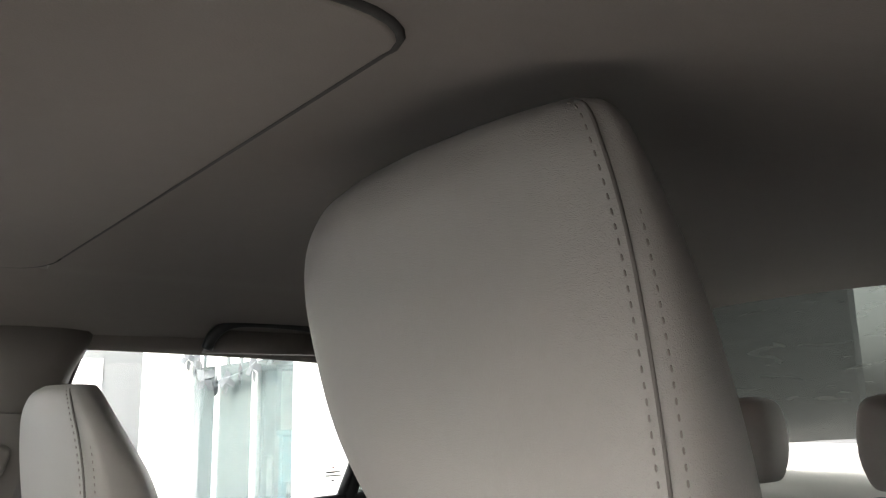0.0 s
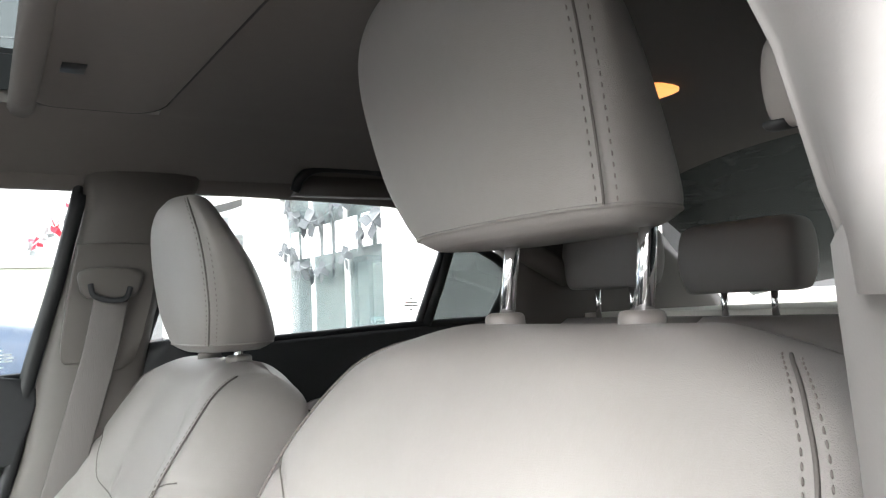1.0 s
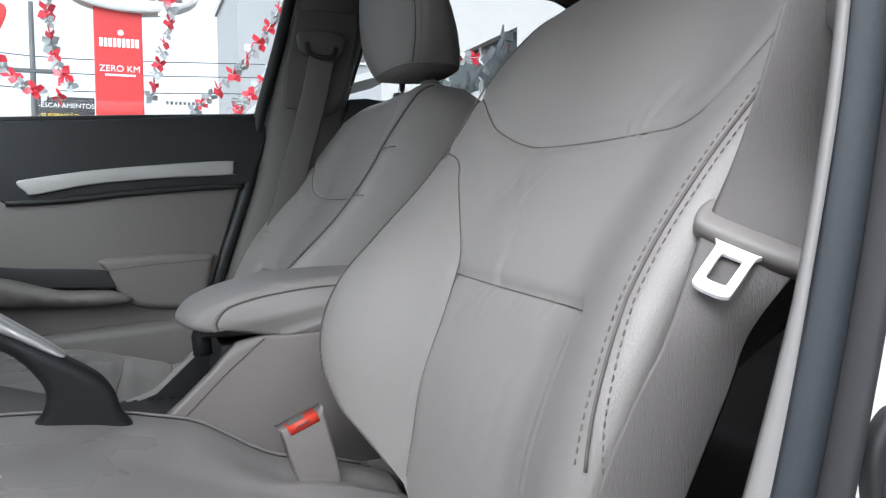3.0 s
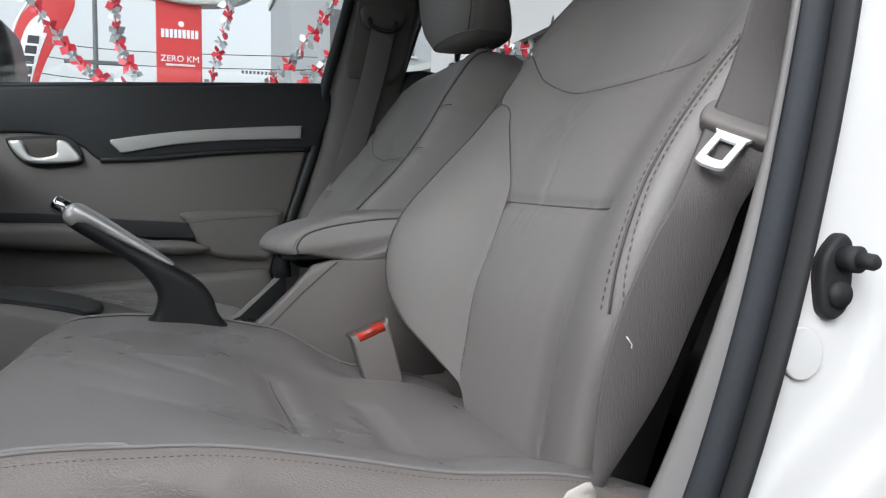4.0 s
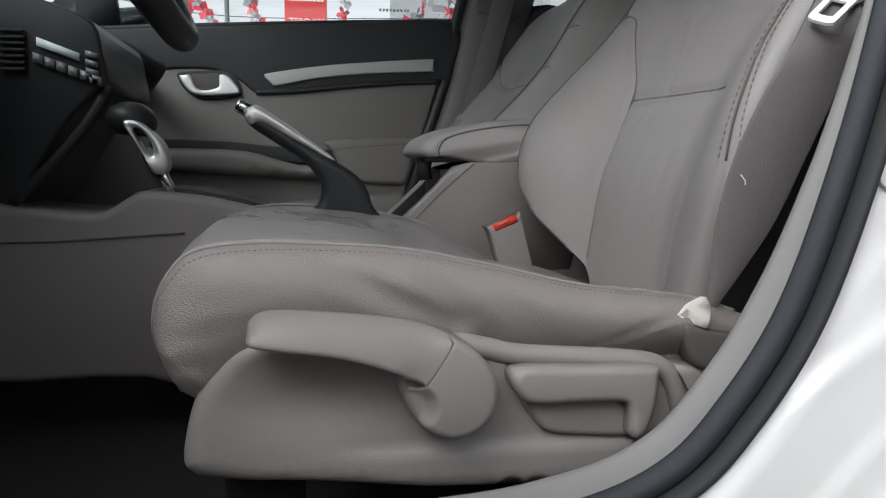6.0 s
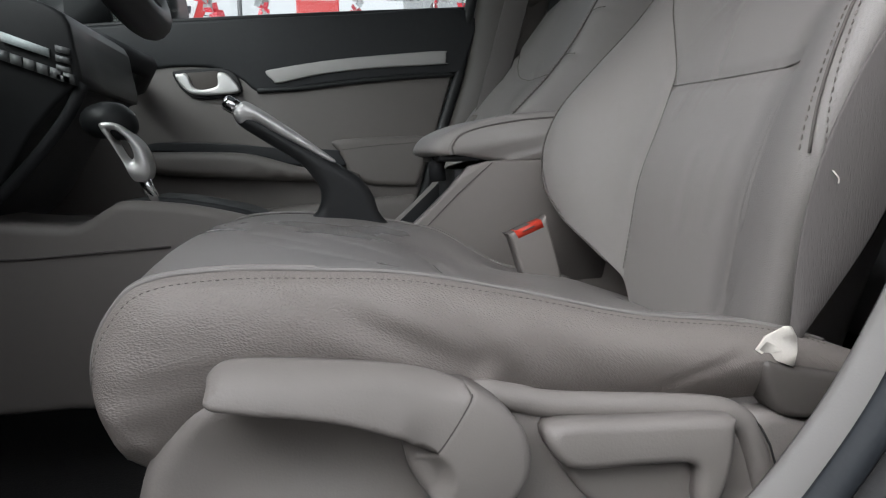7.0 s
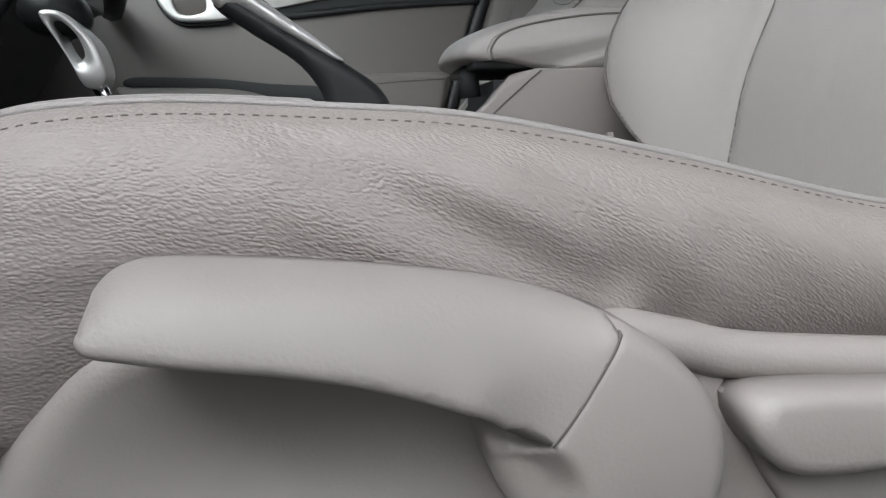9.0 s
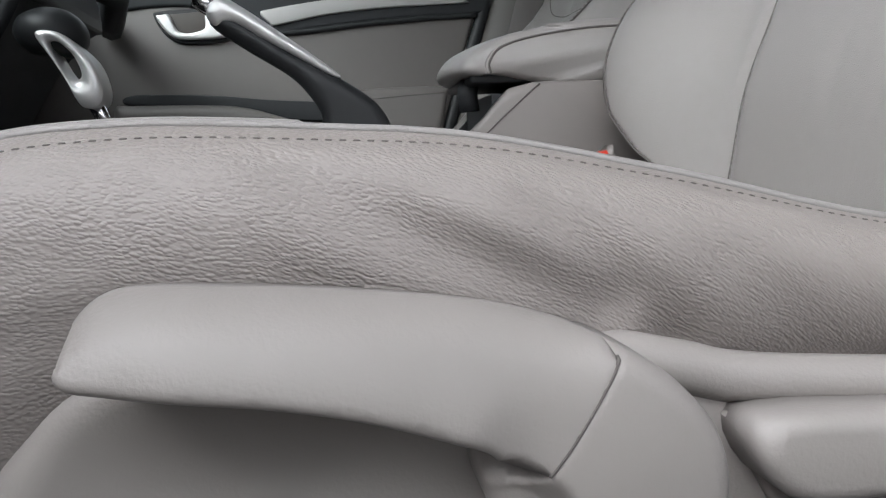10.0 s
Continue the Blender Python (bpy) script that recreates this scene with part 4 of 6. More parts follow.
part("door_frame_panel", *loft(secs, False, False), PAINT, body, "white painted pillar and rocker")
plug = [(0.0135 * math.cos(a), 0.0145 * math.sin(a)) for a in np.linspace(0, 2 * math.pi, 32, endpoint=False)]
part("plug", *slab(plug, -0.6832, -0.676, 0.0010, lambda a, b, d: (-0.0235 + a, d, 0.595 + b)), PAINT, body)

switch = thing("door_switch", (0.0, -0.685, 0.645), "black rubber door light switch on white pillar", "door switch")
def sw(a, b):
    return (-0.005 + (a + 0.004) * 0.86, 0.637 + (b - 0.641) * 0.90)


so = curve_pts([sw(*p) for p in ((-0.0165, 0.624), (-0.0165, 0.648), (-0.006, 0.664), (0.003, 0.665), (0.008, 0.655), (0.006, 0.625), (-0.003, 0.615), (-0.012, 0.616))], 5, True)
part("rubber_plate", *slab(so, -0.687, -0.678, 0.003, xz(0)), RUBBER_DARK, switch)
part("button_boss", *tube([(-0.002, -0.684, 0.6460), (-0.0015, -0.693, 0.6460), (-0.001, -0.696, 0.6460)], 0.0072, 20), RUBBER_DARK, switch)
part("plunger", *tube([(-0.002, -0.694, 0.6460), (0.0, -0.700, 0.6455), (0.001, -0.7035, 0.6450), (0.0012, -0.705, 0.6450)], 0.0044, 16, lambda q: 1 if q < 0.7 else 0.75), RUBBER_DARK, switch)
part("lower_boss", *tube([(-0.0055, -0.684, 0.6270), (-0.0055, -0.690, 0.6270)], 0.0070, 20), RUBBER_DARK, switch)

# near centre pillar
near_pillar = thing("pillar_trim", (0.10, -0.61, 0.8), "light grey plastic pillar trim by driver's seat", "pillar trim", kind="structure")
SX = np.array(SEAL)[::-1]


def seal_x(z):
    return np.interp(z, SX[:, 1], SX[:, 0])


secs = []
for z, off in ((0.795, 0.030), (0.806, 0.016), (0.818, 0.005), (0.83, 0.0), (0.85, 0.0), (0.90, 0.005), (0.935, 0.009), (0.96, 0.007), (0.99, 0.004), (1.006, 0.003), (1.014, 0.010)):
    s0 = seal_x(z) - 0.016
    cs = [(s0, -0.668, z), (s0 + 0.006, -0.662, z), (0.008 + off, -0.642, z), (0.026 + off, -0.6205, z), (0.045 + off, -0.6065, z), (0.085 + off, -0.587, z), (0.15, -0.575, z), (0.17, -0.575, z), (0.17, -0.668, z)]
    if z < 0.829:
        cs = [(x if i < 2 else max(x, 0.0), y - (0.829 - z) * 0.5 * (0 < i < 6), z) for i, (x, y, z) in enumerate(cs)]
    secs.append(curve_pts(cs[:8], 4) + [np.array(cs[8])])
part("trim_cover", *loft(secs), TRIM, near_pillar)
secs = []
for z, xr, xs, lean in ((0.995, 0.045, 0.100, 0.0), (1.017, 0.032, 0.093, 0.0), (1.047, 0.020, 0.084, 0.0), (1.075, -0.001, 0.070, 0.0), (1.089, -0.012, 0.061, 0.0), (1.12, -0.030, 0.039, 0.002), (1.16, -0.055, 0.012, 0.012), (1.20, -0.080, -0.01, 0.03), (1.24, -0.10, -0.03, 0.06)):
    s0 = seal_x(z) - 0.016
    cs = [(s0, -0.668 + lean, z), (min(xr - 0.008, s0), -0.640 + lean, z), (xr, -0.617 + lean, z), (xr + 0.006, -0.611 + lean, z), (xs, -0.580 + lean, z), (xs + 0.02, -0.568 + lean, z), (xs + 0.08, -0.560 + lean, z), (0.20, -0.560 + lean, z), (0.20, -0.668 + lean, z)]
    secs.append(curve_pts(cs[:8], 4) + [np.array(cs[8])])
part("upper_cover", *loft(secs), TRIM, near_pillar)
# near-black boxes added for the shade in the gap behind the belt
part("gap_shade_block", *box(0.03, 0.17, -0.662, -0.625, 0.30, 0.80), GAP, near_pillar, smooth=False)
part("gap_shade_sheet", *box(0.075, 0.09, -0.66, -0.580, 0.30, 0.80), GAP, near_pillar, smooth=False)
part("joint_line", *tube([(0.040, -0.6165, 0.921), (0.020, -0.6405, 0.9225), (0.006, -0.660, 0.926), (0.0, -0.6675, 0.928)], 0.0009, 6), GAP, near_pillar)
ring = thing("belt_guide", (0.13, -0.56, 1.06), "grey plastic seat belt guide on pillar", "belt guide")
ro = [(0.009 * math.cos(a), 0.018 * math.sin(a)) for a in np.linspace(0, 2 * math.pi, 28, endpoint=False)]
part("guide_cover", *slab(ro, -0.537, -0.566, 0.006, lambda a, b, d: (0.128 + a, d, 1.072 + b)), PLASTIC, ring)
part("guide_slot", *slab([(a * 0.6, b * 0.12) for a, b in ro], -0.536, -0.545, 0.001, lambda a, b, d: (0.128 + a, d, 1.056 + b)), BLACK, ring)

# floor and lower shell
floor = thing("floor", (0.3, MID, 0.2), "dark carpeted car floor", "car floor", kind="structure")
part("carpet", *box(-1.6, 1.2, -0.66, 0.72, 0.19, 0.225), CARPET, floor, smooth=False)
part("sill_step", *box(-1.3, 1.2, -0.665, -0.62, 0.225, 0.345), PLASTIC, floor, smooth=False)
part("firewall", *box(-1.6, -1.5, -0.70, 0.76, 0.2, 0.85), CARPET, floor, smooth=False)

# headliner with the roof opening
OX0, OX1, OY0, OY1 = -0.52, 0.098, MID - 0.372, MID + 0.350


def roof_z(x, y):
    e = abs(y - MID) / 0.58
    return 1.300 - 0.088 * e ** 2.6 - 0.10 * max(0.0, (-x - 0.25) / 0.4) ** 2 - 0.030 * max(0.0, (x - 0.75) / 0.5) ** 2


xs = sorted(set([round(v, 4) for v in np.linspace(-0.66, 1.16, 62)] + [OX0, OX1]))
ys = sorted(set([round(v, 4) for v in np.linspace(MID - 0.60, MID + 0.60, 49)] + [OY0, OY1]))
verts = [(x, y, roof_z(x, y)) for x in xs for y in ys]
nY = len(ys)
faces = []
for i in range(len(xs) - 1):
    for j in range(nY - 1):
        cx, cy = (xs[i] + xs[i + 1]) / 2, (ys[j] + ys[j + 1]) / 2
        if not (OX0 < cx < OX1 and OY0 < cy < OY1):
            faces.append((i * nY + j, i * nY + j + 1, (i + 1) * nY + j + 1, (i + 1) * nY + j))
up_v = [(x, y, z + 0.05) for x, y, z in verts]
rim = []
for (xa, ya), (xb, yb) in zip([(OX0, OY0), (OX1, OY0), (OX1, OY1), (OX0, OY1)], [(OX1, OY0), (OX1, OY1), (OX0, OY1), (OX0, OY0)]):
    n = 20
    lowp = [(xa + (xb - xa) * k / n, ya + (yb - ya) * k / n) for k in range(n + 1)]
    rim.append(loft([[(x, y, roof_z(x, y)) for x, y in lowp], [(x, y, roof_z(x, y) + 0.05) for x, y in lowp]], False, False))
ceiling = thing("ceiling", (0.2, MID, 1.3), "grey-brown cloth headliner with sunroof opening", "headliner", kind="structure")
part("headliner", *merge([(verts, faces), (up_v, faces)] + rim), HEADLINER, ceiling)
so = []
for cx, cy, a0 in ((0.056, OY1 - 0.052, 0), (-0.030, OY1 - 0.042, 90), (-0.030, OY0 + 0.020, 180), (0.060, OY0 + 0.030, 270)):
    r = 0.045 if cx > 0 else 0.035
    so += [(cx + r * math.cos(radians(a0 + k * 15)), cy + r * math.sin(radians(a0 + k * 15))) for k in range(7)]
shade = thing("sunroof_shade", (0.02, MID, 1.28), "grey cloth sliding sunroof shade, partly open", "sunroof shade")
part("shade_panel", *slab(so, 1.2955, 1.310, 0.003, lambda a, b, d: (a, b, d + roof_z(a, b) - 1.300)), HEADLINER, shade)
part("gap_line", *tube([(a + (0.001 if a > 0.01 else -0.001), b + (0.001 if b > MID else -0.001), roof_z(a, b) - 0.0012) for a, b in so + so[:1]], 0.0026, 6), GAP, shade)
part("pull_grip", *slab([(-0.040, 0.20), (-0.015, 0.20), (-0.015, 0.235), (-0.040, 0.235)], 1.2745, 1.280, 0.001, lambda a, b, d: (a, b, d)), BLACK, shade)
part("front_lip", *tube([(-0.072, OY0 + 0.03 + (OY1 - OY0 - 0.06) * k / 12, 1.284 - 0.003 * abs(k - 6)) for k in range(13)], 0.016, 10), HEADLINER, shade)
sun_glass = thing("sunroof_glass", (-0.2, MID, 1.345), "tinted sunroof glass with black border", "sunroof", kind="structure")
part("pane", *box(OX0 - 0.05, OX1 + 0.05, OY0 - 0.05, OY1 + 0.05, 1.350, 1.354), ROOF_GLASS, sun_glass, smooth=False)
for a in ((OX0 - 0.05, OX1 + 0.05, OY1 + 0.0, OY1 + 0.05), (OX0 - 0.05, OX1 + 0.05, OY0 - 0.05, OY0 + 0.01), (OX0 - 0.05, OX0 + 0.02, OY0 + 0.01, OY1 - 0.01), (OX1 - 0.02, OX1 + 0.05, OY0 + 0.01, OY1 - 0.01)):
    part("black_border", *box(*a, 1.340, 1.347), BLACK, sun_glass, smooth=False)
part("roof_seal", *box(OX0, OX1, OY1 - 0.004, OY1 - 0.001, 1.292, 1.338), BLACK, sun_glass, smooth=False)
lamp = thing("dome_lamp", (0.745, 0.095, 1.298), "small dome lamp glowing warm amber", "interior lamp")
lens = curve_pts([(0.708, 0.062), (0.760, 0.060), (0.774, 0.085), (0.770, 0.128), (0.740, 0.140), (0.712, 0.110)], 3, True)
part("lens", *slab(lens, 1.2945, 1.305, 0.003, lambda a, b, d: (a, b, d)), mat("amber_lens", (1.0, 0.36, 0.10), 0.4, emit=0.20), lamp, "lit amber lens")
for s in (1, -1):
    rail = curve_pts([(-0.70, MID + s * 0.545, 1.174), (-0.35, MID + s * 0.572, 1.220), (0.1, MID + s * 0.58, 1.231), (0.5, MID + s * 0.575, 1.221), (0.62, MID + s * 0.570, 1.208), (0.75, MID + s * 0.565, 1.168), (0.98, MID + s * 0.55, 1.050)], 8)
    part("roof_rail", *tube(rail, 0.028, 12), HEADLINER, ceiling)
grab = thing("grab_handle", (0.42, 0.60, 1.20), "dark folded grab handle on roof rail", "grab handle")
part("handle_bar", *tube(curve_pts([(0.355, 0.562, 1.205), (0.362, 0.552, 1.226), (0.385, 0.546, 1.242), (0.43, 0.544, 1.246), (0.51, 0.545, 1.243), (0.55, 0.548, 1.232), (0.566, 0.558, 1.205)], 5), 0.009, 10), BLACK, grab)
part("recess", *slab([(0.36, 1.200), (0.385, 1.240), (0.545, 1.236), (0.562, 1.200)], 0.562, 0.60, 0.003, lambda a, b, d: (a, d, b)), PILLAR, grab)
copy_thing(grab, Matrix.Translation((-0.36, 0.585, 1.19)))

# ---- far side: doors, pillars, windows ----


def wall_y(z):
    return 0.645 - 0.13 * max(0.0, z - 0.93) ** 1.1


def side(a, b, d):
    return (a, wall_y(b) + d, b)


fdoor = thing("front_passenger_door", (-0.45, 0.66, 0.36), "closed front passenger door with grey and charcoal panel", "car door")
card = curve_pts([(-1.05, 0.80), (-0.727, 0.86), (-0.40, 0.885), (-0.075, 0.900), (-0.068, 0.86), (-0.088, 0.79), (-0.140, 0.62), (-0.192, 0.46), (-0.25, 0.36), (-0.6, 0.34), (-1.05, 0.36)], 6, True)
part("door_card", *slab(card, -0.010, 0.10, 0.008, side), DOOR_SHADED, fdoor, "grey moulded door card")
up_o = curve_pts([(-1.05, 0.775), (-0.80, 0.778), (-0.727, 0.786), (-0.647, 0.797), (-0.575, 0.795), (-0.525, 0.776), (-0.483, 0.747), (-0.40, 0.757), (-0.288, 0.770), (-0.18, 0.779), (-0.088, 0.784), (-0.066, 0.80),
                  (-0.056, 0.912), (-0.30, 0.902), (-0.55, 0.889), (-0.80, 0.874), (-1.05, 0.855)], 5, True)
part("upper_panel", *slab(up_o, -0.016, 0.05, 0.006, side), CHARCOAL, fdoor, "charcoal upper door panel")
st_o = curve_pts([(-0.472, 0.786), (-0.452, 0.793), (-0.35, 0.809), (-0.24, 0.820), (-0.115, 0.829), (-0.105, 0.823), (-0.106, 0.806), (-0.112, 0.802), (-0.25, 0.794), (-0.36, 0.782), (-0.445, 0.765), (-0.458, 0.770)], 5, True)
part("trim_strip", *slab(st_o, -0.022, -0.012, 0.003, side), SILVER, fdoor, "pale silver trim strip")
part("panel_edge", *tube([side(a, b, -0.013) for a, b in curve_pts([(-0.490, 0.750), (-0.40, 0.755), (-0.288, 0.768), (-0.18, 0.777), (-0.088, 0.782)], 6)], 0.0055, 8), BLACK, fdoor)
bez = curve_pts([(-0.652, 0.783), (-0.642, 0.790), (-0.595, 0.794), (-0.552, 0.794), (-0.529, 0.779), (-0.520, 0.752), (-0.529, 0.740), (-0.577, 0.734), (-0.614, 0.737), (-0.638, 0.755)], 5, True)
handle = part("handle_bezel", *slab(bez, -0.0175, 0.0, 0.003, side), RUBBER_DARK, fdoor, "dark handle surround")
cup = curve_pts([(-0.628, 0.782), (-0.60, 0.786), (-0.564, 0.787), (-0.564, 0.764), (-0.575, 0.750), (-0.611, 0.749), (-0.623, 0.763)], 4, True)
part("handle_cup", *slab(cup, -0.0190, -0.005, 0.001, side), mat("dark_cup", (0.055, 0.046, 0.040), 0.5, var=0.1), handle)
pull = curve_pts([(-0.646, 0.780), (-0.637, 0.7825), (-0.624, 0.782), (-0.613, 0.7575), (-0.595, 0.7515), (-0.570, 0.757), (-0.565, 0.765), (-0.564, 0.784), (-0.548, 0.783), (-0.535, 0.770), (-0.525, 0.756), (-0.527, 0.746), (-0.577, 0.741), (-0.614, 0.743), (-0.634, 0.758)], 4, True)
part("door_handle", *slab(pull, -0.029, -0.012, 0.0045, side, 5), SATIN, handle, "satin silver inner door handle")
slot = curve_pts([(-0.712, 0.638), (-0.700, 0.647), (-0.66, 0.649), (-0.55, 0.645), (-0.46, 0.636), (-0.338, 0.629), (-0.330, 0.622), (-0.318, 0.598), (-0.34, 0.597), (-0.43, 0.601), (-0.52, 0.615), (-0.66, 0.630), (-0.70, 0.631)], 5, True)
part("pull_recess", *slab(slot, -0.024, 0.0, 0.003, side), CHARCOAL, fdoor)
arm = curve_pts([(-0.72, 0.628), (-0.69, 0.630), (-0.56, 0.628), (-0.50, 0.622), (-0.44, 0.605), (-0.40, 0.595), (-0.33, 0.592), (-0.29, 0.575), (-0.36, 0.565), (-0.55, 0.575), (-0.68, 0.585), (-0.72, 0.600)], 5, True)
part("armrest", *slab(arm, -0.050, 0.0, 0.018, side, 6), DOOR_SHADED, fdoor, "grey door armrest")
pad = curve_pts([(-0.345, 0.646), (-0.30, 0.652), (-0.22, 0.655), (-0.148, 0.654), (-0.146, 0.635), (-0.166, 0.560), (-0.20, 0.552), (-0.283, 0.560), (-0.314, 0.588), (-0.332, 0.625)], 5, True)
arm_pad = part("arm_pad", *slab(pad, -0.026, 0.0, 0.012, side, 6), DOOR_SHADED, fdoor, "stitched grey arm pad")
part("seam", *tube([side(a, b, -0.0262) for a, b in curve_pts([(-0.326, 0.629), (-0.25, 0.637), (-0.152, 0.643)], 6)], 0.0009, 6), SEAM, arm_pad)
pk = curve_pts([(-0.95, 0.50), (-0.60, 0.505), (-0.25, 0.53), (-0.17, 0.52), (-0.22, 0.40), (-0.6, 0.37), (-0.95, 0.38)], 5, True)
part("map_pocket", *slab(pk, -0.045, 0.0, 0.018, side, 5), DOOR_SHADED, fdoor)
part("edge_seal", *tube([side(a, b, -0.004) for a, b in curve_pts([(0.020, 1.195), (-0.012, 1.06), (-0.052, 0.912), (-0.072, 0.80), (-0.100, 0.71), (-0.131, 0.621), (-0.179, 0.456), (-0.23, 0.36)], 6)], 0.012, 10), BLACK, fdoor)
wtop = curve_pts([(-0.90, 0.875), (-0.72, 1.050), (-0.55, 1.180), (-0.35, 1.215), (-0.10, 1.224), (0.002, 1.218), (0.018, 1.202), (-0.012, 1.060), (-0.050, 0.915)], 6)
part("window_frame", *tube([side(a, b, 0.004) for a, b in wtop], 0.008, 8), BLACK, fdoor)
part("belt_strip", *tube([side(a, b, 0.0) for a, b in curve_pts([(-1.0, 0.862), (-0.80, 0.877), (-0.55, 0.892), (-0.30, 0.905), (-0.055, 0.916)], 5)], 0.006, 8), BLACK, fdoor)


def pane(parent, outline, glass=None):
    P = [side(a, b, 0.012) for a, b in outline]
    Q = [side(a, b, 0.016) for a, b in outline]
    n = len(P)
    ob = part("pane", P + Q, [tuple(range(n)), tuple(range(2 * n - 1, n - 1, -1))] + [(i, (i + 1) % n, n + (i + 1) % n, n + i) for i in range(n)], glass or GLASS, parent, smooth=False)
    ob.visible_shadow = False


pane(fdoor, wtop)
ETCH = mat("etched_glass", (0.75, 0.78, 0.77), 0.6, var=0.03)
part("maker_mark", *merge([box(a - w / 2, a + w / 2, wall_y(z) + 0.0105, wall_y(z) + 0.0118, z - 0.0012, z + 0.0012) for a, w, z in ((-0.087, 0.006, 0.957), (-0.087, 0.028, 0.950), (-0.087, 0.034, 0.945), (-0.087, 0.030, 0.940), (-0.087, 0.006, 0.931))]), ETCH, fdoor, smooth=False)
part("serial_mark", *merge([box(-0.222 + 0.0078 * i, -0.217 + 0.0078 * i, wall_y(0.938) + 0.0105, wall_y(0.938) + 0.0118, 0.9345, 0.9405) for i in range(9)]), ETCH, fdoor, smooth=False)
# far centre pillar and its belt
pillar = thing("centre_pillar", (0.05, 0.63, 0.4), "grey plastic centre pillar trim with seat belt", "pillar trim", kind="structure")
secs = []
for z, x0, x1 in ((0.30, -0.20, 0.16), (0.456, -0.170, 0.16), (0.621, -0.120, 0.15), (0.80, -0.062, 0.13), (0.912, -0.042, 0.118), (1.00, -0.020, 0.135), (1.10, 0.008, 0.165), (1.17, 0.024, 0.185), (1.235, 0.020, 0.215)):
    y = wall_y(z)
    secs.append([(x0, y + 0.02, z), (x0 + 0.004, y - 0.010, z), (x0 + 0.018, y - 0.024, z), (x0 + 0.05, y - 0.030, z), ((x0 + x1) / 2, y - 0.032, z), (x1 - 0.05, y - 0.030, z), (x1 - 0.018, y - 0.024, z), (x1 - 0.004, y - 0.010, z), (x1, y + 0.02, z)])
part("pillar_cover", *loft(secs, True, True), PILLAR, pillar)
inset = curve_pts([(0.02, 1.115), (0.115, 1.115), (0.135, 1.10), (0.095, 0.93), (0.015, 0.93), (-0.01, 0.95), (0.012, 1.10)], 4, True)
part("adjuster_panel", *slab(inset, -0.036, -0.02, 0.003, side), PILLAR, pillar)
part("guide_ring", *tube(curve_pts([side(0.030, 1.052, -0.050), side(0.035, 1.034, -0.055), side(0.058, 1.026, -0.057), side(0.080, 1.029, -0.055), side(0.088, 1.046, -0.050)], 6), 0.0045, 10), CHARCOAL, pillar)
part("guide_plate", *slab(curve_pts([(0.022, 1.075), (0.10, 1.075), (0.105, 1.050), (0.09, 1.030), (0.03, 1.030), (0.015, 1.05)], 4, True), -0.050, -0.03, 0.006, side), PILLAR, pillar)
wb = curve_pts([side(0.060, 1.03, -0.052), side(0.045, 0.95, -0.050), side(0.018, 0.85, -0.046), side(-0.010, 0.75, -0.044), side(-0.035, 0.66, -0.042), side(-0.05, 0.58, -0.04)], 6)
part("webbing", *ribbon(wb, [(0.024, 0, -0.006)] * len(wb), (0, 0.0009, 0)), WEBBING, pillar)
part("tongue", *soft_box(-0.062, 0.005, 0.583, 0.598, 0.675, 0.695, 0.004), PLASTIC, pillar)

rdoor = thing("rear_passenger_door", (0.5, 0.66, 0.36), "closed rear passenger door with charcoal panel", "car door")
rc = curve_pts([(0.10, 0.932), (0.30, 0.944), (0.55, 0.954), (0.80, 0.958), (0.90, 0.95), (0.86, 0.82), (0.70, 0.60), (0.55, 0.36), (0.16, 0.34), (0.13, 0.60)], 5, True)
part("upper_panel", *slab(rc, -0.012, 0.08, 0.008, side), CHARCOAL, rdoor, "charcoal rear door panel")
rl = curve_pts([(0.13, 0.79), (0.35, 0.800), (0.60, 0.815), (0.78, 0.82), (0.70, 0.60), (0.55, 0.36), (0.16, 0.34), (0.135, 0.60)], 5, True)
part("lower_panel", *slab(rl, -0.020, 0.0, 0.006, side), DOOR_SHADED, rdoor)
rs = curve_pts([(0.40, 0.835), (0.60, 0.855), (0.76, 0.868), (0.775, 0.862), (0.765, 0.845), (0.60, 0.828), (0.42, 0.815)], 4, True)
part("trim_strip", *slab(rs, -0.020, -0.01, 0.003, side), SILVER, rdoor, "pale silver trim strip")
rw = curve_pts([(0.112, 0.940), (0.15, 1.060), (0.185, 1.190), (0.205, 1.217), (0.25, 1.223), (0.40, 1.221), (0.52, 1.208), (0.61, 1.188), (0.690, 1.133), (0.665, 1.040), (0.636, 0.962)], 4)
part("window_frame", *tube([side(a, b, 0.004) for a, b in rw], 0.009, 8), BLACK, rdoor)
part("belt_strip", *tube([side(a, b, 0.0) for a, b in ((0.10, 0.938), (0.35, 0.950), (0.60, 0.960), (0.80, 0.962))], 0.007, 8), BLACK, rdoor)
part("window_divider", *tube([side(0.706, 1.120, 0.0), side(0.680, 1.04, 0.0), side(0.650, 0.960, 0.0)], 0.012, 8), BLACK, rdoor)
pane(rdoor, rw)
part("serial_mark", *merge([box(0.150 + 0.0072 * i, 0.1545 + 0.0072 * i, wall_y(0.957) + 0.0105, wall_y(0.957) + 0.0118, 0.954, 0.960) for i in range(9)]), ETCH, rdoor, smooth=False)
part("maker_mark", *merge([box(0.622 - w / 2, 0.622 + w / 2, wall_y(z) + 0.0105, wall_y(z) + 0.0118, z - 0.0013, z + 0.0013) for w, z in ((0.006, 1.012), (0.028, 1.004), (0.032, 0.998), (0.006, 0.990))]), ETCH, rdoor, smooth=False)
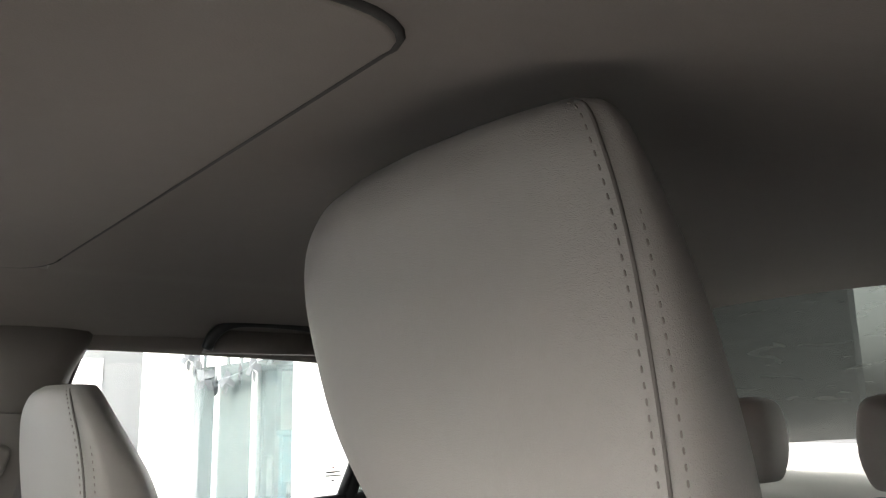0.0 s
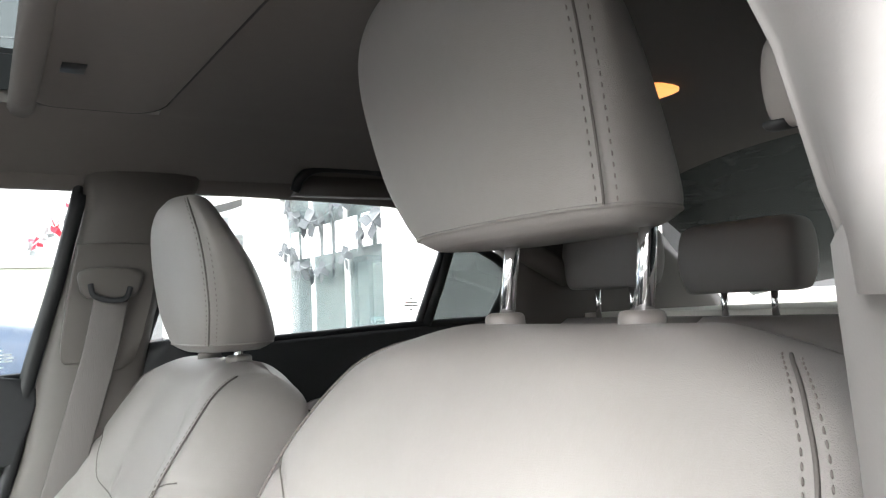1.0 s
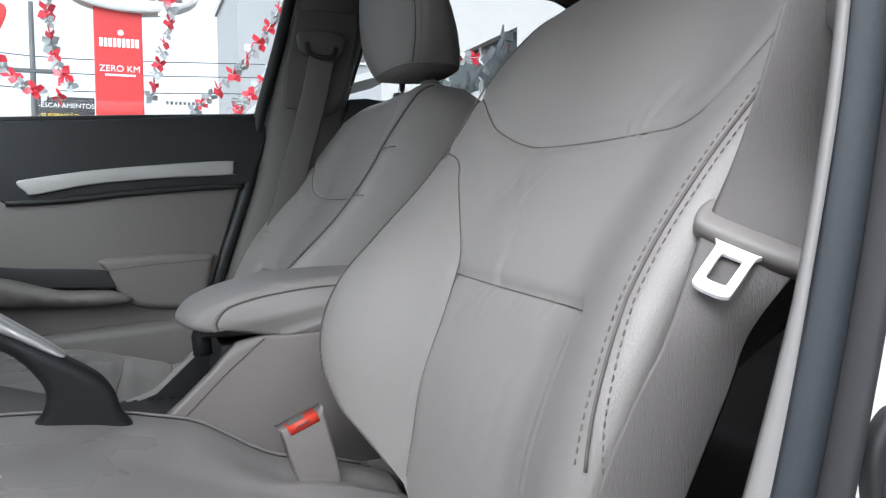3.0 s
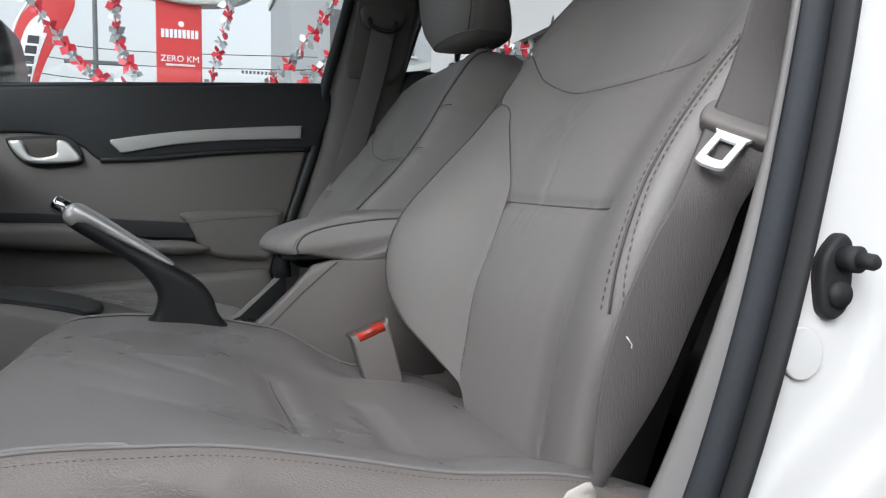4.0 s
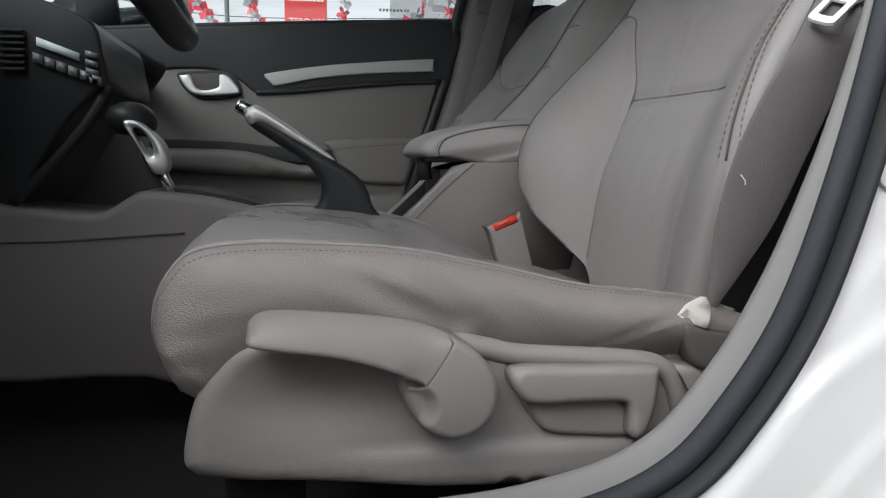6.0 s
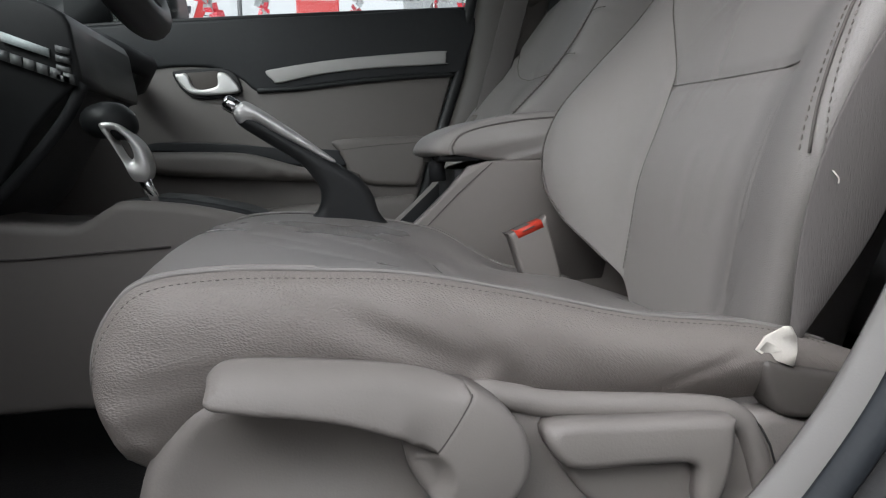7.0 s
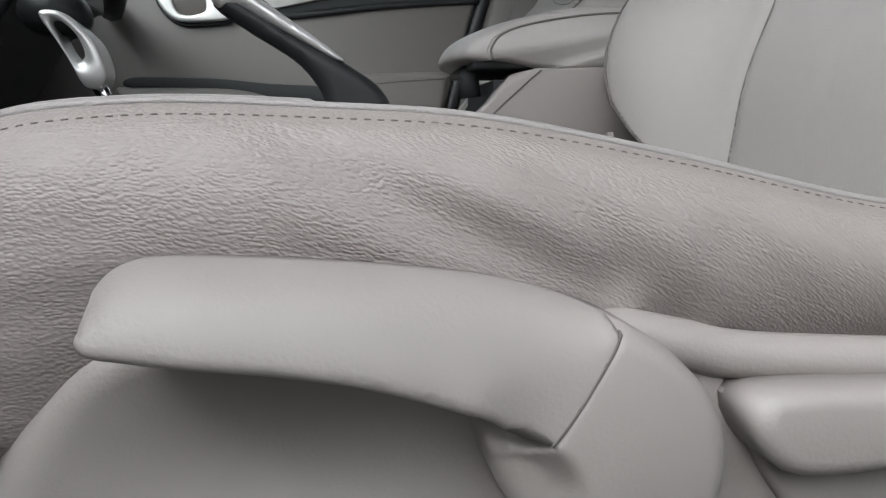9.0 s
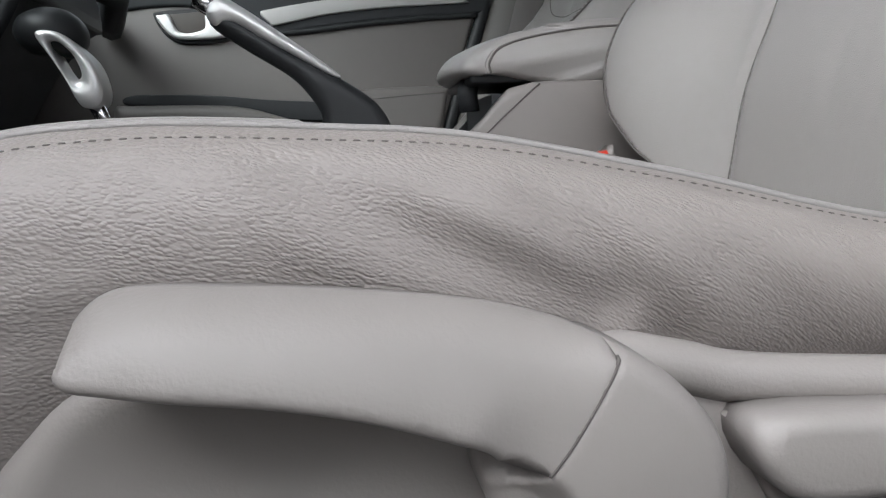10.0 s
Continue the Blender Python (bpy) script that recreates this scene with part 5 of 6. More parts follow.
qw = [(0.664, 0.964), (0.718, 1.120), (0.76, 1.118), (0.82, 1.090), (0.86, 1.062), (0.852, 1.030), (0.815, 0.966)]
pane(rdoor, qw, SIDE_TINT)
part("window_frame", *tube([side(a, b, 0.004) for a, b in qw[1:]], 0.010, 8), BLACK, rdoor)

rear = thing("rear_pillar_trim", (1.0, MID, 0.9), "grey plastic rear pillar trim", "pillar trim", kind="structure")
for s in (1, -1):
    P = []
    for z, x0, x1 in ((0.30, 0.86, 1.5), (0.95, 0.86, 1.5), (1.03, 0.865, 1.42), (1.10, 0.84, 1.30), (1.17, 0.76, 1.22), (1.25, 0.70, 1.18)):
        k = wall_y(z) - MID
        P.append([(x0, MID + s * (k - 0.004), z), (x0 + 0.06, MID + s * (k - 0.02), z), (x1 - 0.05, MID + s * (k - 0.06), z), (x1, MID + s * (k - 0.05), z), (x1, MID + s * (k + 0.03), z), (x0, MID + s * (k + 0.03), z)])
    part("pillar_cover", *loft(P), PILLAR, rear)

# ---- rear bench ----
bench = thing("rear_bench", (0.85, MID, 0.34), "grey leather rear bench with centre armrest panel", "car seat")


def bench_pad(name, y0, y1, grooves=0):
    secs = []
    for z in np.linspace(0.42, 0.955, 40):
        x = np.interp(z, (0.42, 0.60, 0.80, 0.955), (0.80, 0.83, 0.885, 0.945))
        q = max(0.0, (z - 0.92) / 0.035)
        row = []
        ny = 40
        for k in range(ny + 1):
            v = -1 + 2 * k / ny
            y = (y0 + y1) / 2 + v * (y1 - y0) / 2
            puff = 0.028 * (1 - abs(v) ** 5) + (0.004 * math.cos(v * math.pi * grooves) if grooves else 0)
            row.append((x - puff + 0.03 * q * q, y, z))
        for k in range(ny, -1, -1):
            v = -1 + 2 * k / ny
            row.append((x + 0.12, (y0 + y1) / 2 + v * (y1 - y0) / 2, z))
        secs.append(row)
    return part(name, *loft(secs), LEATHER, bench)


bench_pad("backrest", 0.235, 0.60, 5)
bench_pad("backrest", -0.51, -0.125, 0)
bench_pad("centre_backrest", -0.118, 0.228, 0)
part("armrest_panel", *slab(curve_pts([(-0.075, 0.50), (-0.075, 0.86), (-0.06, 0.88), (0.165, 0.88), (0.18, 0.86), (0.18, 0.50)], 4, True), 0.0, 0.03, 0.012, lambda a, b, d: (np.interp(b, (0.42, 0.60, 0.80, 0.955), (0.80, 0.83, 0.885, 0.945)) - 0.038 + d, a, b)), LEATHER, bench)
part("cushion", *soft_box(0.36, 0.86, -0.52, 0.60, 0.34, 0.47, 0.04, 4), LEATHER, bench)
for y, up_by in ((0.472, 0.030), (0.150, 0.010), (-0.21, 0.010)):
    rh = thing("rear_headrest", (0.97, y, 0.95), "grey leather rear head restraint on bench", "headrest", "rear head restraints")
    secs = []
    for z, d0, d1, h in curve_pts([(0.985, 0.01, 0.055, 0.095), (0.992, 0.0, 0.070, 0.112), (1.03, -0.010, 0.080, 0.122), (1.075, -0.008, 0.080, 0.120), (1.098, 0.0, 0.072, 0.112), (1.106, 0.015, 0.055, 0.095)], 4):
        loop = []
        for k in range(40):
            a = 2 * math.pi * k / 40
            px, py = math.copysign(abs(math.cos(a)) ** 0.5, math.cos(a)), math.copysign(abs(math.sin(a)) ** 0.4, math.sin(a))
            loop.append((0.960 + (d0 + d1) / 2 + px * (d1 - d0) / 2, y + py * h, z + up_by))
        secs.append(loop)
    part("pad", *loft(secs), LEATHER, rh)
    for s in (-0.05, 0.05):
        part("post", *tube([(1.0, y + s, 0.93), (1.0, y + s, 1.01 + up_by)], 0.006, 10), CHROME, rh)
SHELF = mat("pale_shelf", (0.62, 0.60, 0.56), 0.8, var=0.05, scale=6, bump=0.0005, bscale=400)
shelf = thing("parcel_shelf", (1.2, MID, 0.95), "pale rear parcel shelf under rear window", "parcel shelf", kind="structure")
part("board", *box(1.03, 1.62, -0.50, 0.60, 0.945, 0.965), SHELF, shelf, smooth=False)
rbelt = thing("rear_seat_belt", (0.93, -0.06, 0.95), "dark rear seat belt over bench backrest", "seat belt")
part("webbing", *ribbon(curve_pts([(1.0, -0.115, 0.968), (0.93, -0.118, 0.965), (0.885, -0.125, 0.88), (0.85, -0.14, 0.72)], 5), [(0.0, 0.024, 0)] * 16, (0.001, 0, 0.001)), RUBBER, rbelt)
part("guide", *soft_box(0.95, 1.02, -0.145, -0.085, 0.962, 0.985, 0.006), BLACK, rbelt)

# rear window: dark film, with streaky reflections painted into its colour
film = bpy.data.materials.new("reflection_film")
film.use_nodes = True
fn, fl = film.node_tree.nodes, film.node_tree.links
fp = fn["Principled BSDF"]
fp.inputs["Roughness"].default_value = 0.25
ftc, fmp, fno, frp = fn.new("ShaderNodeTexCoord"), fn.new("ShaderNodeMapping"), fn.new("ShaderNodeTexNoise"), fn.new("ShaderNodeValToRGB")
fmp.inputs["Scale"].default_value = (3, 4, 26)
fno.inputs["Scale"].default_value, fno.inputs["Detail"].default_value, fno.inputs["Distortion"].default_value = 2.0, 6.0, 1.2
frp.color_ramp.elements[0].position, frp.color_ramp.elements[0].color = 0.38, (0.016, 0.017, 0.016, 1)
frp.color_ramp.elements[1].position, frp.color_ramp.elements[1].color = 0.72, (0.07, 0.073, 0.07, 1)
fl.new(ftc.outputs["Object"], fmp.inputs[0])
fl.new(fmp.outputs[0], fno.inputs["Vector"])
fl.new(fno.outputs[0], frp.inputs[0])
fl.new(frp.outputs[0], fp.inputs["Base Color"])
ftr, fmx = fn.new("ShaderNodeBsdfTransparent"), fn.new("ShaderNodeMixShader")
ftr.inputs[0].default_value = (0.16, 0.18, 0.17, 1)
fmx.inputs[0].default_value = 0.72
fl.new(ftr.outputs[0], fmx.inputs[1])
fl.new(fp.outputs[0], fmx.inputs[2])
fl.new(fmx.outputs[0], fn["Material Output"].inputs[0])
rwin = thing("rear_window", (1.35, MID, 1.1), "rear window with dark film, streaky reflections painted in", "car window", kind="structure")
g = []
for i in range(13):
    u = i / 12
    z = 1.288 - 0.253 * u
    g.append([(1.155 + 0.40 * u + 0.02 * math.sin(math.pi * j / 14) , MID - 0.52 + 1.04 * j / 14, z - 0.05 * (abs(j - 7) / 7) ** 2) for j in range(15)])
ob = part("pane", *loft(g, False, False), film, rwin)

# ---- dashboard, steering wheel ----
KEY_GREY = mat("grey_keys", (0.16, 0.165, 0.165), 0.35, var=0.08, scale=20)
dash = thing("dashboard", (-0.95, MID, 0.6), "black dashboard with centre stack and display", "dashboard")
dsec = []
for y, lean in ((-0.62, 0.02), (-0.40, 0.0), (-0.15, -0.01), (0.0, -0.03), (0.12, -0.03), (0.28, 0.0), (0.48, 0.0), (0.63, 0.02)):
    dsec.append([(-1.35, y, 0.90), (-1.10, y, 0.915), (-0.90 + lean, y, 0.90), (-0.83 + lean, y, 0.87), (-0.80 + lean, y, 0.82), (-0.82 + lean, y, 0.74), (-0.88 + lean, y, 0.66), (-0.95, y, 0.60), (-1.0, y, 0.45), (-1.35, y, 0.45)])
part("dash_body", *loft(dsec), CHARCOAL, dash)
st = [(-0.760, 0.815), (-0.700, 0.800), (-0.655, 0.778), (-0.645, 0.740), (-0.640, 0.698), (-0.655, 0.690), (-0.70, 0.640), (-0.765, 0.545), (-0.84, 0.54), (-0.84, 0.80)]
part("centre_fascia", *slab(curve_pts(st, 3, True), -0.02, 0.26, 0.006, xz(0)), BLACK, dash, "black centre stack")


for i in range(7):
    part("vent_fin", *soft_box(-0.766, -0.736, -0.030, -0.022, 0.762 - 0.008 * i, 0.766 - 0.008 * i, 0.001), RUBBER_DARK, dash)
part("display", *slab([(-0.722, 0.757), (-0.672, 0.738), (-0.672, 0.728), (-0.722, 0.746)], -0.028, -0.02, 0.001, xz(0)), SCREEN, dash, "lit grey display strip")
for i in range(6):
    a = -0.727 + 0.014 * i
    part("button", *slab([(a, 0.738 - 0.37 * 0.014 * i), (a + 0.011, 0.734 - 0.37 * 0.014 * i), (a + 0.011, 0.722 - 0.37 * 0.014 * i), (a, 0.726 - 0.37 * 0.014 * i)], -0.0295, -0.02, 0.0015, xz(0)), KEY_GREY, dash)
for i in range(4):
    part("button", *slab([(-0.664, 0.742 - 0.011 * i), (-0.650, 0.738 - 0.011 * i), (-0.650, 0.731 - 0.011 * i), (-0.664, 0.735 - 0.011 * i)], -0.0295, -0.02, 0.0015, xz(0)), KEY_GREY, dash)
part("side_trim", *tube(curve_pts([(-0.640, -0.010, 0.70), (-0.665, -0.012, 0.655), (-0.71, -0.014, 0.60), (-0.765, -0.016, 0.545)], 5), 0.008, 8), CHARCOAL, dash)
part("fascia_edge", *tube([(-0.70, 0.30, 0.79), (-0.655, 0.40, 0.77), (-0.70, 0.55, 0.76), (-0.72, 0.62, 0.76)], 0.02, 8), CHARCOAL, dash)

wheel = thing("steering_wheel", (-0.60, -0.30, 0.84), "black leather steering wheel", "steering wheel")
wc, ax = Vector((-0.590, -0.300, 0.880)), Vector((0.88, 0, 0.47)).normalized()
u1, u2 = Vector((0, 1, 0)), ax.cross(Vector((0, 1, 0))).normalized()
R = 0.178
rim_p = [wc + (u1 * math.cos(a) + u2 * math.sin(a)) * R for a in np.linspace(0, 2 * math.pi, 65)]
part("rim", *tube([tuple(p) for p in rim_p], 0.0155, 14), BLACK, wheel)
part("hub", *slab([(0.075 * math.cos(a) * (1 + 0.15 * math.cos(2 * a)), 0.068 * math.sin(a)) for a in np.linspace(0, 2 * math.pi, 32, endpoint=False)], 0.02, -0.06, 0.015, lambda a, b, d: tuple(wc - ax * 0.03 + u1 * a + u2 * b + ax * d)), BLACK, wheel)
for a in (0.15, math.pi - 0.15, 1.35, math.pi - 1.35):
    dd = u1 * math.cos(a) + u2 * math.sin(a) * (-1 if u2.z > 0 and a in (1.35, math.pi - 1.35) else 1)
    part("spoke", *tube([tuple(wc - ax * 0.02 + dd * 0.05), tuple(wc - ax * 0.015 + dd * 0.11), tuple(wc + dd * (R - 0.005))], 0.015, 8), BLACK, wheel)
col = [tuple(wc - ax * 0.06), tuple(wc - ax * 0.16), tuple(wc - ax * 0.30)]
part("column", *tube(col, 0.055, 14), BLACK, wheel)

# ---- centre console, hand brake, shifter ----
console = thing("centre_console", (-0.35, MID, 0.3), "grey plastic centre console with padded leather armrest", "console")
base_o = curve_pts([(-0.86, 0.545), (-0.755, 0.540), (-0.665, 0.533), (-0.640, 0.538), (-0.615, 0.553), (-0.594, 0.561), (-0.53, 0.556), (-0.47, 0.543), (-0.42, 0.528), (-0.36, 0.508), (-0.33, 0.499), (-0.28, 0.497), (-0.20, 0.497), (-0.05, 0.50), (0.10, 0.45), (0.10, 0.25), (-0.40, 0.25), (-0.60, 0.31), (-0.86, 0.33)], 4, True)
part("console_body", *slab(base_o, -0.045, 0.135, 0.012, xz(0)), PLASTIC, console, "grey plastic console body")
part("console_line", *tube([(-0.86, -0.0465, 0.495), (-0.70, -0.0465, 0.497), (-0.545, -0.0465, 0.506)], 0.0015, 6), SEAM, console)
for y0, y1 in ((-0.0475, -0.030), (0.118, 0.136)):
    w_o = [(-0.352, 0.497), (-0.300, 0.503), (-0.268, 0.513), (-0.238, 0.540), (-0.209, 0.568), (-0.199, 0.580), (-0.185, 0.594), (-0.160, 0.600), (0.08, 0.603), (0.10, 0.45), (-0.20, 0.44), (-0.352, 0.46)]
    part("side_wall", *slab(w_o, y0 if y0 < 0 else y1, y1 if y0 < 0 else y0, 0.004, xz(0)), PLASTIC, console)
part("wall_line", *tube([(-0.156, -0.0477, 0.598), (-0.168, -0.0477, 0.588), (-0.200, -0.0477, 0.560), (-0.240, -0.0477, 0.520), (-0.270, -0.0477, 0.494)], 0.0009, 6), SEAM, console)
# black sheets added inside the tray walls for its shaded hollow
tray_shade = [(-0.345, 0.494), (-0.298, 0.499), (-0.265, 0.510), (-0.205, 0.566), (-0.184, 0.590), (-0.160, 0.596), (0.07, 0.597), (0.07, 0.47), (-0.345, 0.47)]
part("tray_shade", *slab(tray_shade, 0.1150, 0.1185, 0.001, xz(0)), BLACK, console)
part("tray_shade", *slab(tray_shade, -0.0265, -0.0305, 0.001, xz(0)), BLACK, console)
part("bin", *box(-0.20, 0.08, -0.029, 0.117, 0.45, 0.590), CHARCOAL, console, smooth=False)
part("tray_mat", *box(-0.345, -0.202, -0.029, 0.117, 0.500, 0.5035), BLACK, console, smooth=False)
for i in range(10):
    part("mat_rib", *box(-0.330 + 0.0125 * i, -0.325 + 0.0125 * i, -0.027, 0.115, 0.5035, 0.506), BLACK, console, smooth=False)
part("latch", *tube([(-0.213, 0.01, 0.610), (-0.218, 0.01, 0.595), (-0.216, 0.01, 0.575)], 0.011, 10), CHARCOAL, console)
lid_o = curve_pts([(-0.243, 0.612), (-0.241, 0.622), (-0.229, 0.634), (-0.200, 0.646), (-0.16, 0.654), (-0.08, 0.662), (0.05, 0.662), (0.09, 0.655), (0.09, 0.600), (-0.09, 0.596), (-0.150, 0.597), (-0.185, 0.603), (-0.215, 0.608), (-0.232, 0.607)], 5, True)
secs = []
for k in range(25):
    v = -1 + 2 * k / 24
    e = max(0.0, (abs(v) - 0.86) / 0.14)
    ins = 0.011 * (1 - math.sqrt(max(0, 1 - e * e)))
    c = (-0.07, 0.632)
    row = []
    for a, b in lid_o:
        d = math.hypot(a - c[0], b - c[1])
        row.append((a + (c[0] - a) / d * ins + 0.018 * v * v * (1 if a < -0.15 else 0), 0.040 + v * 0.086, b + (c[1] - b) / d * ins))
    secs.append(row)
lid = part("armrest_lid", *loft(secs), LEATHER, console, "padded leather armrest lid")
ed = [(a, 0.040 - 0.0848, b) for a, b in curve_pts([(-0.208, 0.608), (-0.209, 0.620), (-0.194, 0.635), (-0.15, 0.646), (-0.08, 0.653), (0.05, 0.653)], 6)]
part("piping", *tube(ed, 0.0016, 8), LEATHER, lid)
part("seam", *tube([(a + 0.004, b - 0.0012, c) for a, b, c in ed], 0.0012, 6), SEAM, lid)
part("lid_underside", *soft_box(-0.222, 0.085, -0.035, 0.115, 0.600, 0.612, 0.004), BLACK, lid)
part("shift_surround", *slab(curve_pts([(-0.600, -0.025), (-0.47, -0.020), (-0.44, 0.0), (-0.44, 0.09), (-0.47, 0.105), (-0.60, 0.105), (-0.62, 0.04)], 4, True), 0.006, -0.01, 0.004, lambda a, b, d: (a, b, np.interp(a, (-0.64, -0.594, -0.53, -0.47, -0.42), (0.540, 0.561, 0.556, 0.543, 0.528)) + d)), BLACK, console, "black shifter surround")

brake = thing("hand_brake", (-0.34, -0.086, 0.5), "black and silver hand brake lever, raised", "hand brake")
grip = curve_pts([(-0.459, 0.649), (-0.429, 0.627), (-0.393, 0.604), (-0.375, 0.584), (-0.367, 0.566), (-0.372, 0.546), (-0.390, 0.522), (-0.293, 0.518), (-0.302, 0.545), (-0.308, 0.564), (-0.321, 0.582), (-0.347, 0.600), (-0.393, 0.627), (-0.425, 0.648), (-0.449, 0.660)], 4, True)
grip_v, grip_f = slab(grip, -0.102, -0.088, 0.012, xz(0), 6)
grip_w, grip_g = slab(grip, -0.070, -0.086, 0.012, xz(0), 6)
part("grip", *merge([(grip_v, grip_f), (grip_w, grip_g)]), BLACK, brake, "black grip and gaiter")
strip = curve_pts([(-0.461, 0.655), (-0.457, 0.665), (-0.447, 0.671), (-0.429, 0.661), (-0.404, 0.644), (-0.376, 0.624), (-0.350, 0.604), (-0.357, 0.603), (-0.388, 0.620), (-0.416, 0.635), (-0.439, 0.648), (-0.453, 0.646)], 4, True)
part("silver_strip", *merge([slab(strip, -0.105, -0.086, 0.010, xz(0), 6), slab(strip, -0.067, -0.086, 0.010, xz(0), 6)]), SATIN, brake, "satin silver upper strip")
part("release_button", *tube([(-0.452, -0.086, 0.661), (-0.464, -0.086, 0.668), (-0.469, -0.086, 0.671), (-0.471, -0.086, 0.672)], 0.0088, 18, lambda q: 1 if q < 0.7 else 0.75), CHROME, brake, "chrome release button")

shift = thing("gear_shifter", (-0.57, -0.01, 0.55), "automatic gear shifter with black knob and silver stem", "gear shifter")
part("stem", *tube([(-0.560, -0.022, 0.553), (-0.570, -0.026, 0.575), (-0.578, -0.028, 0.594)], 0.007, 12), CHROME, shift)
ol = curve_pts([(-0.618, 0.650), (-0.599, 0.651), (-0.582, 0.637), (-0.570, 0.622), (-0.564, 0.599), (-0.569, 0.585), (-0.583, 0.585), (-0.592, 0.604), (-0.604, 0.626)], 5, True)
il = curve_pts([(-0.6075, 0.642), (-0.600, 0.643), (-0.589, 0.633), (-0.583, 0.621), (-0.5815, 0.613), (-0.584, 0.609), (-0.590, 0.609), (-0.596, 0.616), (-0.602, 0.628)], 5, True)
secs = [[(a, -0.043, b) for a, b in ol], [(a * 0.85 + c * 0.15, -0.047, b * 0.85 + e * 0.15) for (a, b), (c, e) in zip(ol, il)], [(a * 0.2 + c * 0.8, -0.047, b * 0.2 + e * 0.8) for (a, b), (c, e) in zip(ol, il)], [(a, -0.041, b) for a, b in il], [(a, -0.010, b) for a, b in il], [(a, -0.010, b) for a, b in ol], [(a, -0.043, b) for a, b in ol]]
part("silver_frame", *loft(secs, False), SATIN, shift, "satin silver shifter body")
kn = []
for z, rx, ry, cx in curve_pts([(0.634, 0.018, 0.018, -0.614), (0.642, 0.029, 0.026, -0.614), (0.654, 0.033, 0.029, -0.614), (0.667, 0.028, 0.025, -0.613), (0.676, 0.014, 0.013, -0.611), (0.678, 0.003, 0.003, -0.611)], 4):
    kn.append([(cx + rx * math.cos(a), -0.010 + ry * math.sin(a), z - 0.10 * rx * math.cos(a)) for a in np.linspace(0, 2 * math.pi, 28, endpoint=False)])
part("knob", *loft(kn), BLACK, shift, "black knob")

mirror = thing("side_mirror", (-0.66, 0.76, 0.9), "black passenger side mirror outside window", "side mirror")
mo = curve_pts([(-0.745, 0.90), (-0.735, 0.98), (-0.710, 1.02), (-0.670, 1.02), (-0.653, 0.96), (-0.651, 0.91), (-0.667, 0.880), (-0.700, 0.872), (-0.733, 0.880)], 5, True)
part("housing", *slab(mo, 0.70, 0.86, 0.02, xz(0), 5), BLACK, mirror)
part("arm", *tube([(-0.80, 0.66, 0.895), (-0.76, 0.70, 0.91), (-0.70, 0.74, 0.925)], 0.022, 10), BLACK, mirror)
sail = [(-0.765, 0.885), (-0.85, 0.88), (-0.95, 0.87), (-0.85, 0.97), (-0.80, 1.01), (-0.772, 0.95)]
part("sail_panel", *slab(sail, -0.004, 0.02, 0.003, side), BLACK, mirror)

# outer skin: roof, far side, front pillars and windscreen, so that light enters by the openings alone
outer = thing("car_outer_skin", (0.3, MID, 0.2), "white painted outer car panels", "car body", kind="structure")
part("far_side", *box(-1.6, 1.6, 0.73, 0.78, 0.25, 0.86), PAINT, outer, smooth=False)
part("tail", *box(1.60, 1.95, -0.70, 0.78, 0.3, 1.0), PAINT, outer, smooth=False)
part("rear_floor", *box(1.1, 1.62, -0.66, 0.74, 0.3, 0.94), CARPET, outer, smooth=False)
for s in (1, -1):
    pa = curve_pts([(-1.38, MID + s * 0.62, 0.92), (-1.05, MID + s * 0.60, 1.05), (-0.70, MID + s * 0.555, 1.17)], 6)
    part("front_pillar", *tube(pa, 0.035, 10), PILLAR, outer)
ws = []
for i in range(11):
    u = i / 10
    ws.append([(-1.40 + 0.72 * u - 0.05 * (1 - (j / 5 - 1) ** 2), MID - 0.60 + 0.12 * j * 1.0 + 0 * u, 0.90 + 0.30 * u) for j in range(11)])
ob = part("windscreen", *loft(ws, False, False), SCREEN_GLASS, outer)
# unseen pane and frame, added to keep light off the rear headliner
near_win = thing("near_window_blocker", (0.55, -0.66, 0.94), "unseen rear door window behind driver, tinted to block light", "car window", kind="structure")
part("pane", *box(0.20, 0.98, -0.668, -0.664, 0.94, 1.22), SIDE_TINT, near_win, smooth=False)
part("frame_top", *box(0.18, 1.0, -0.69, -0.60, 1.20, 1.25), BLACK, near_win, smooth=False)
part("near_rear_side", *box(0.17, 1.6, -0.72, -0.66, 0.25, 0.94), PAINT, outer, smooth=False)
part("bonnet", *box(-2.4, -1.4, -0.70, 0.78, 0.5, 0.88), PAINT, outer, smooth=False)
ndoor = thing("open_front_door", (-1.0, -0.74, 0.3), "open white driver's door swung outwards", "car door", kind="structure")
dd = Matrix.Translation((-0.98, -0.74, 0)) @ pose(0, 0, 0, 0, 0, -72)
v, f = soft_box(0.0, 1.02, -0.05, 0.06, 0.34, 0.93, 0.02)
part("door_skin", [tuple(dd @ Vector(q)) for q in v], f, PAINT, ndoor)
v, f = soft_box(0.04, 0.98, 0.055, 0.10, 0.38, 0.92, 0.02)
part("door_card", [tuple(dd @ Vector(q)) for q in v], f, PLASTIC, ndoor)
part("window_frame", *tube([tuple(dd @ Vector(q)) for q in ((0.02, 0.0, 0.93), (0.40, 0.0, 1.16), (0.62, 0.0, 1.22), (0.95, 0.0, 1.20), (1.0, 0.0, 0.93))], 0.02, 8), BLACK, ndoor)

# ---- outside ----
ASPHALT = mat("asphalt", (0.085, 0.083, 0.08), 0.9, var=0.2, scale=2, bump=0.004, bscale=60)
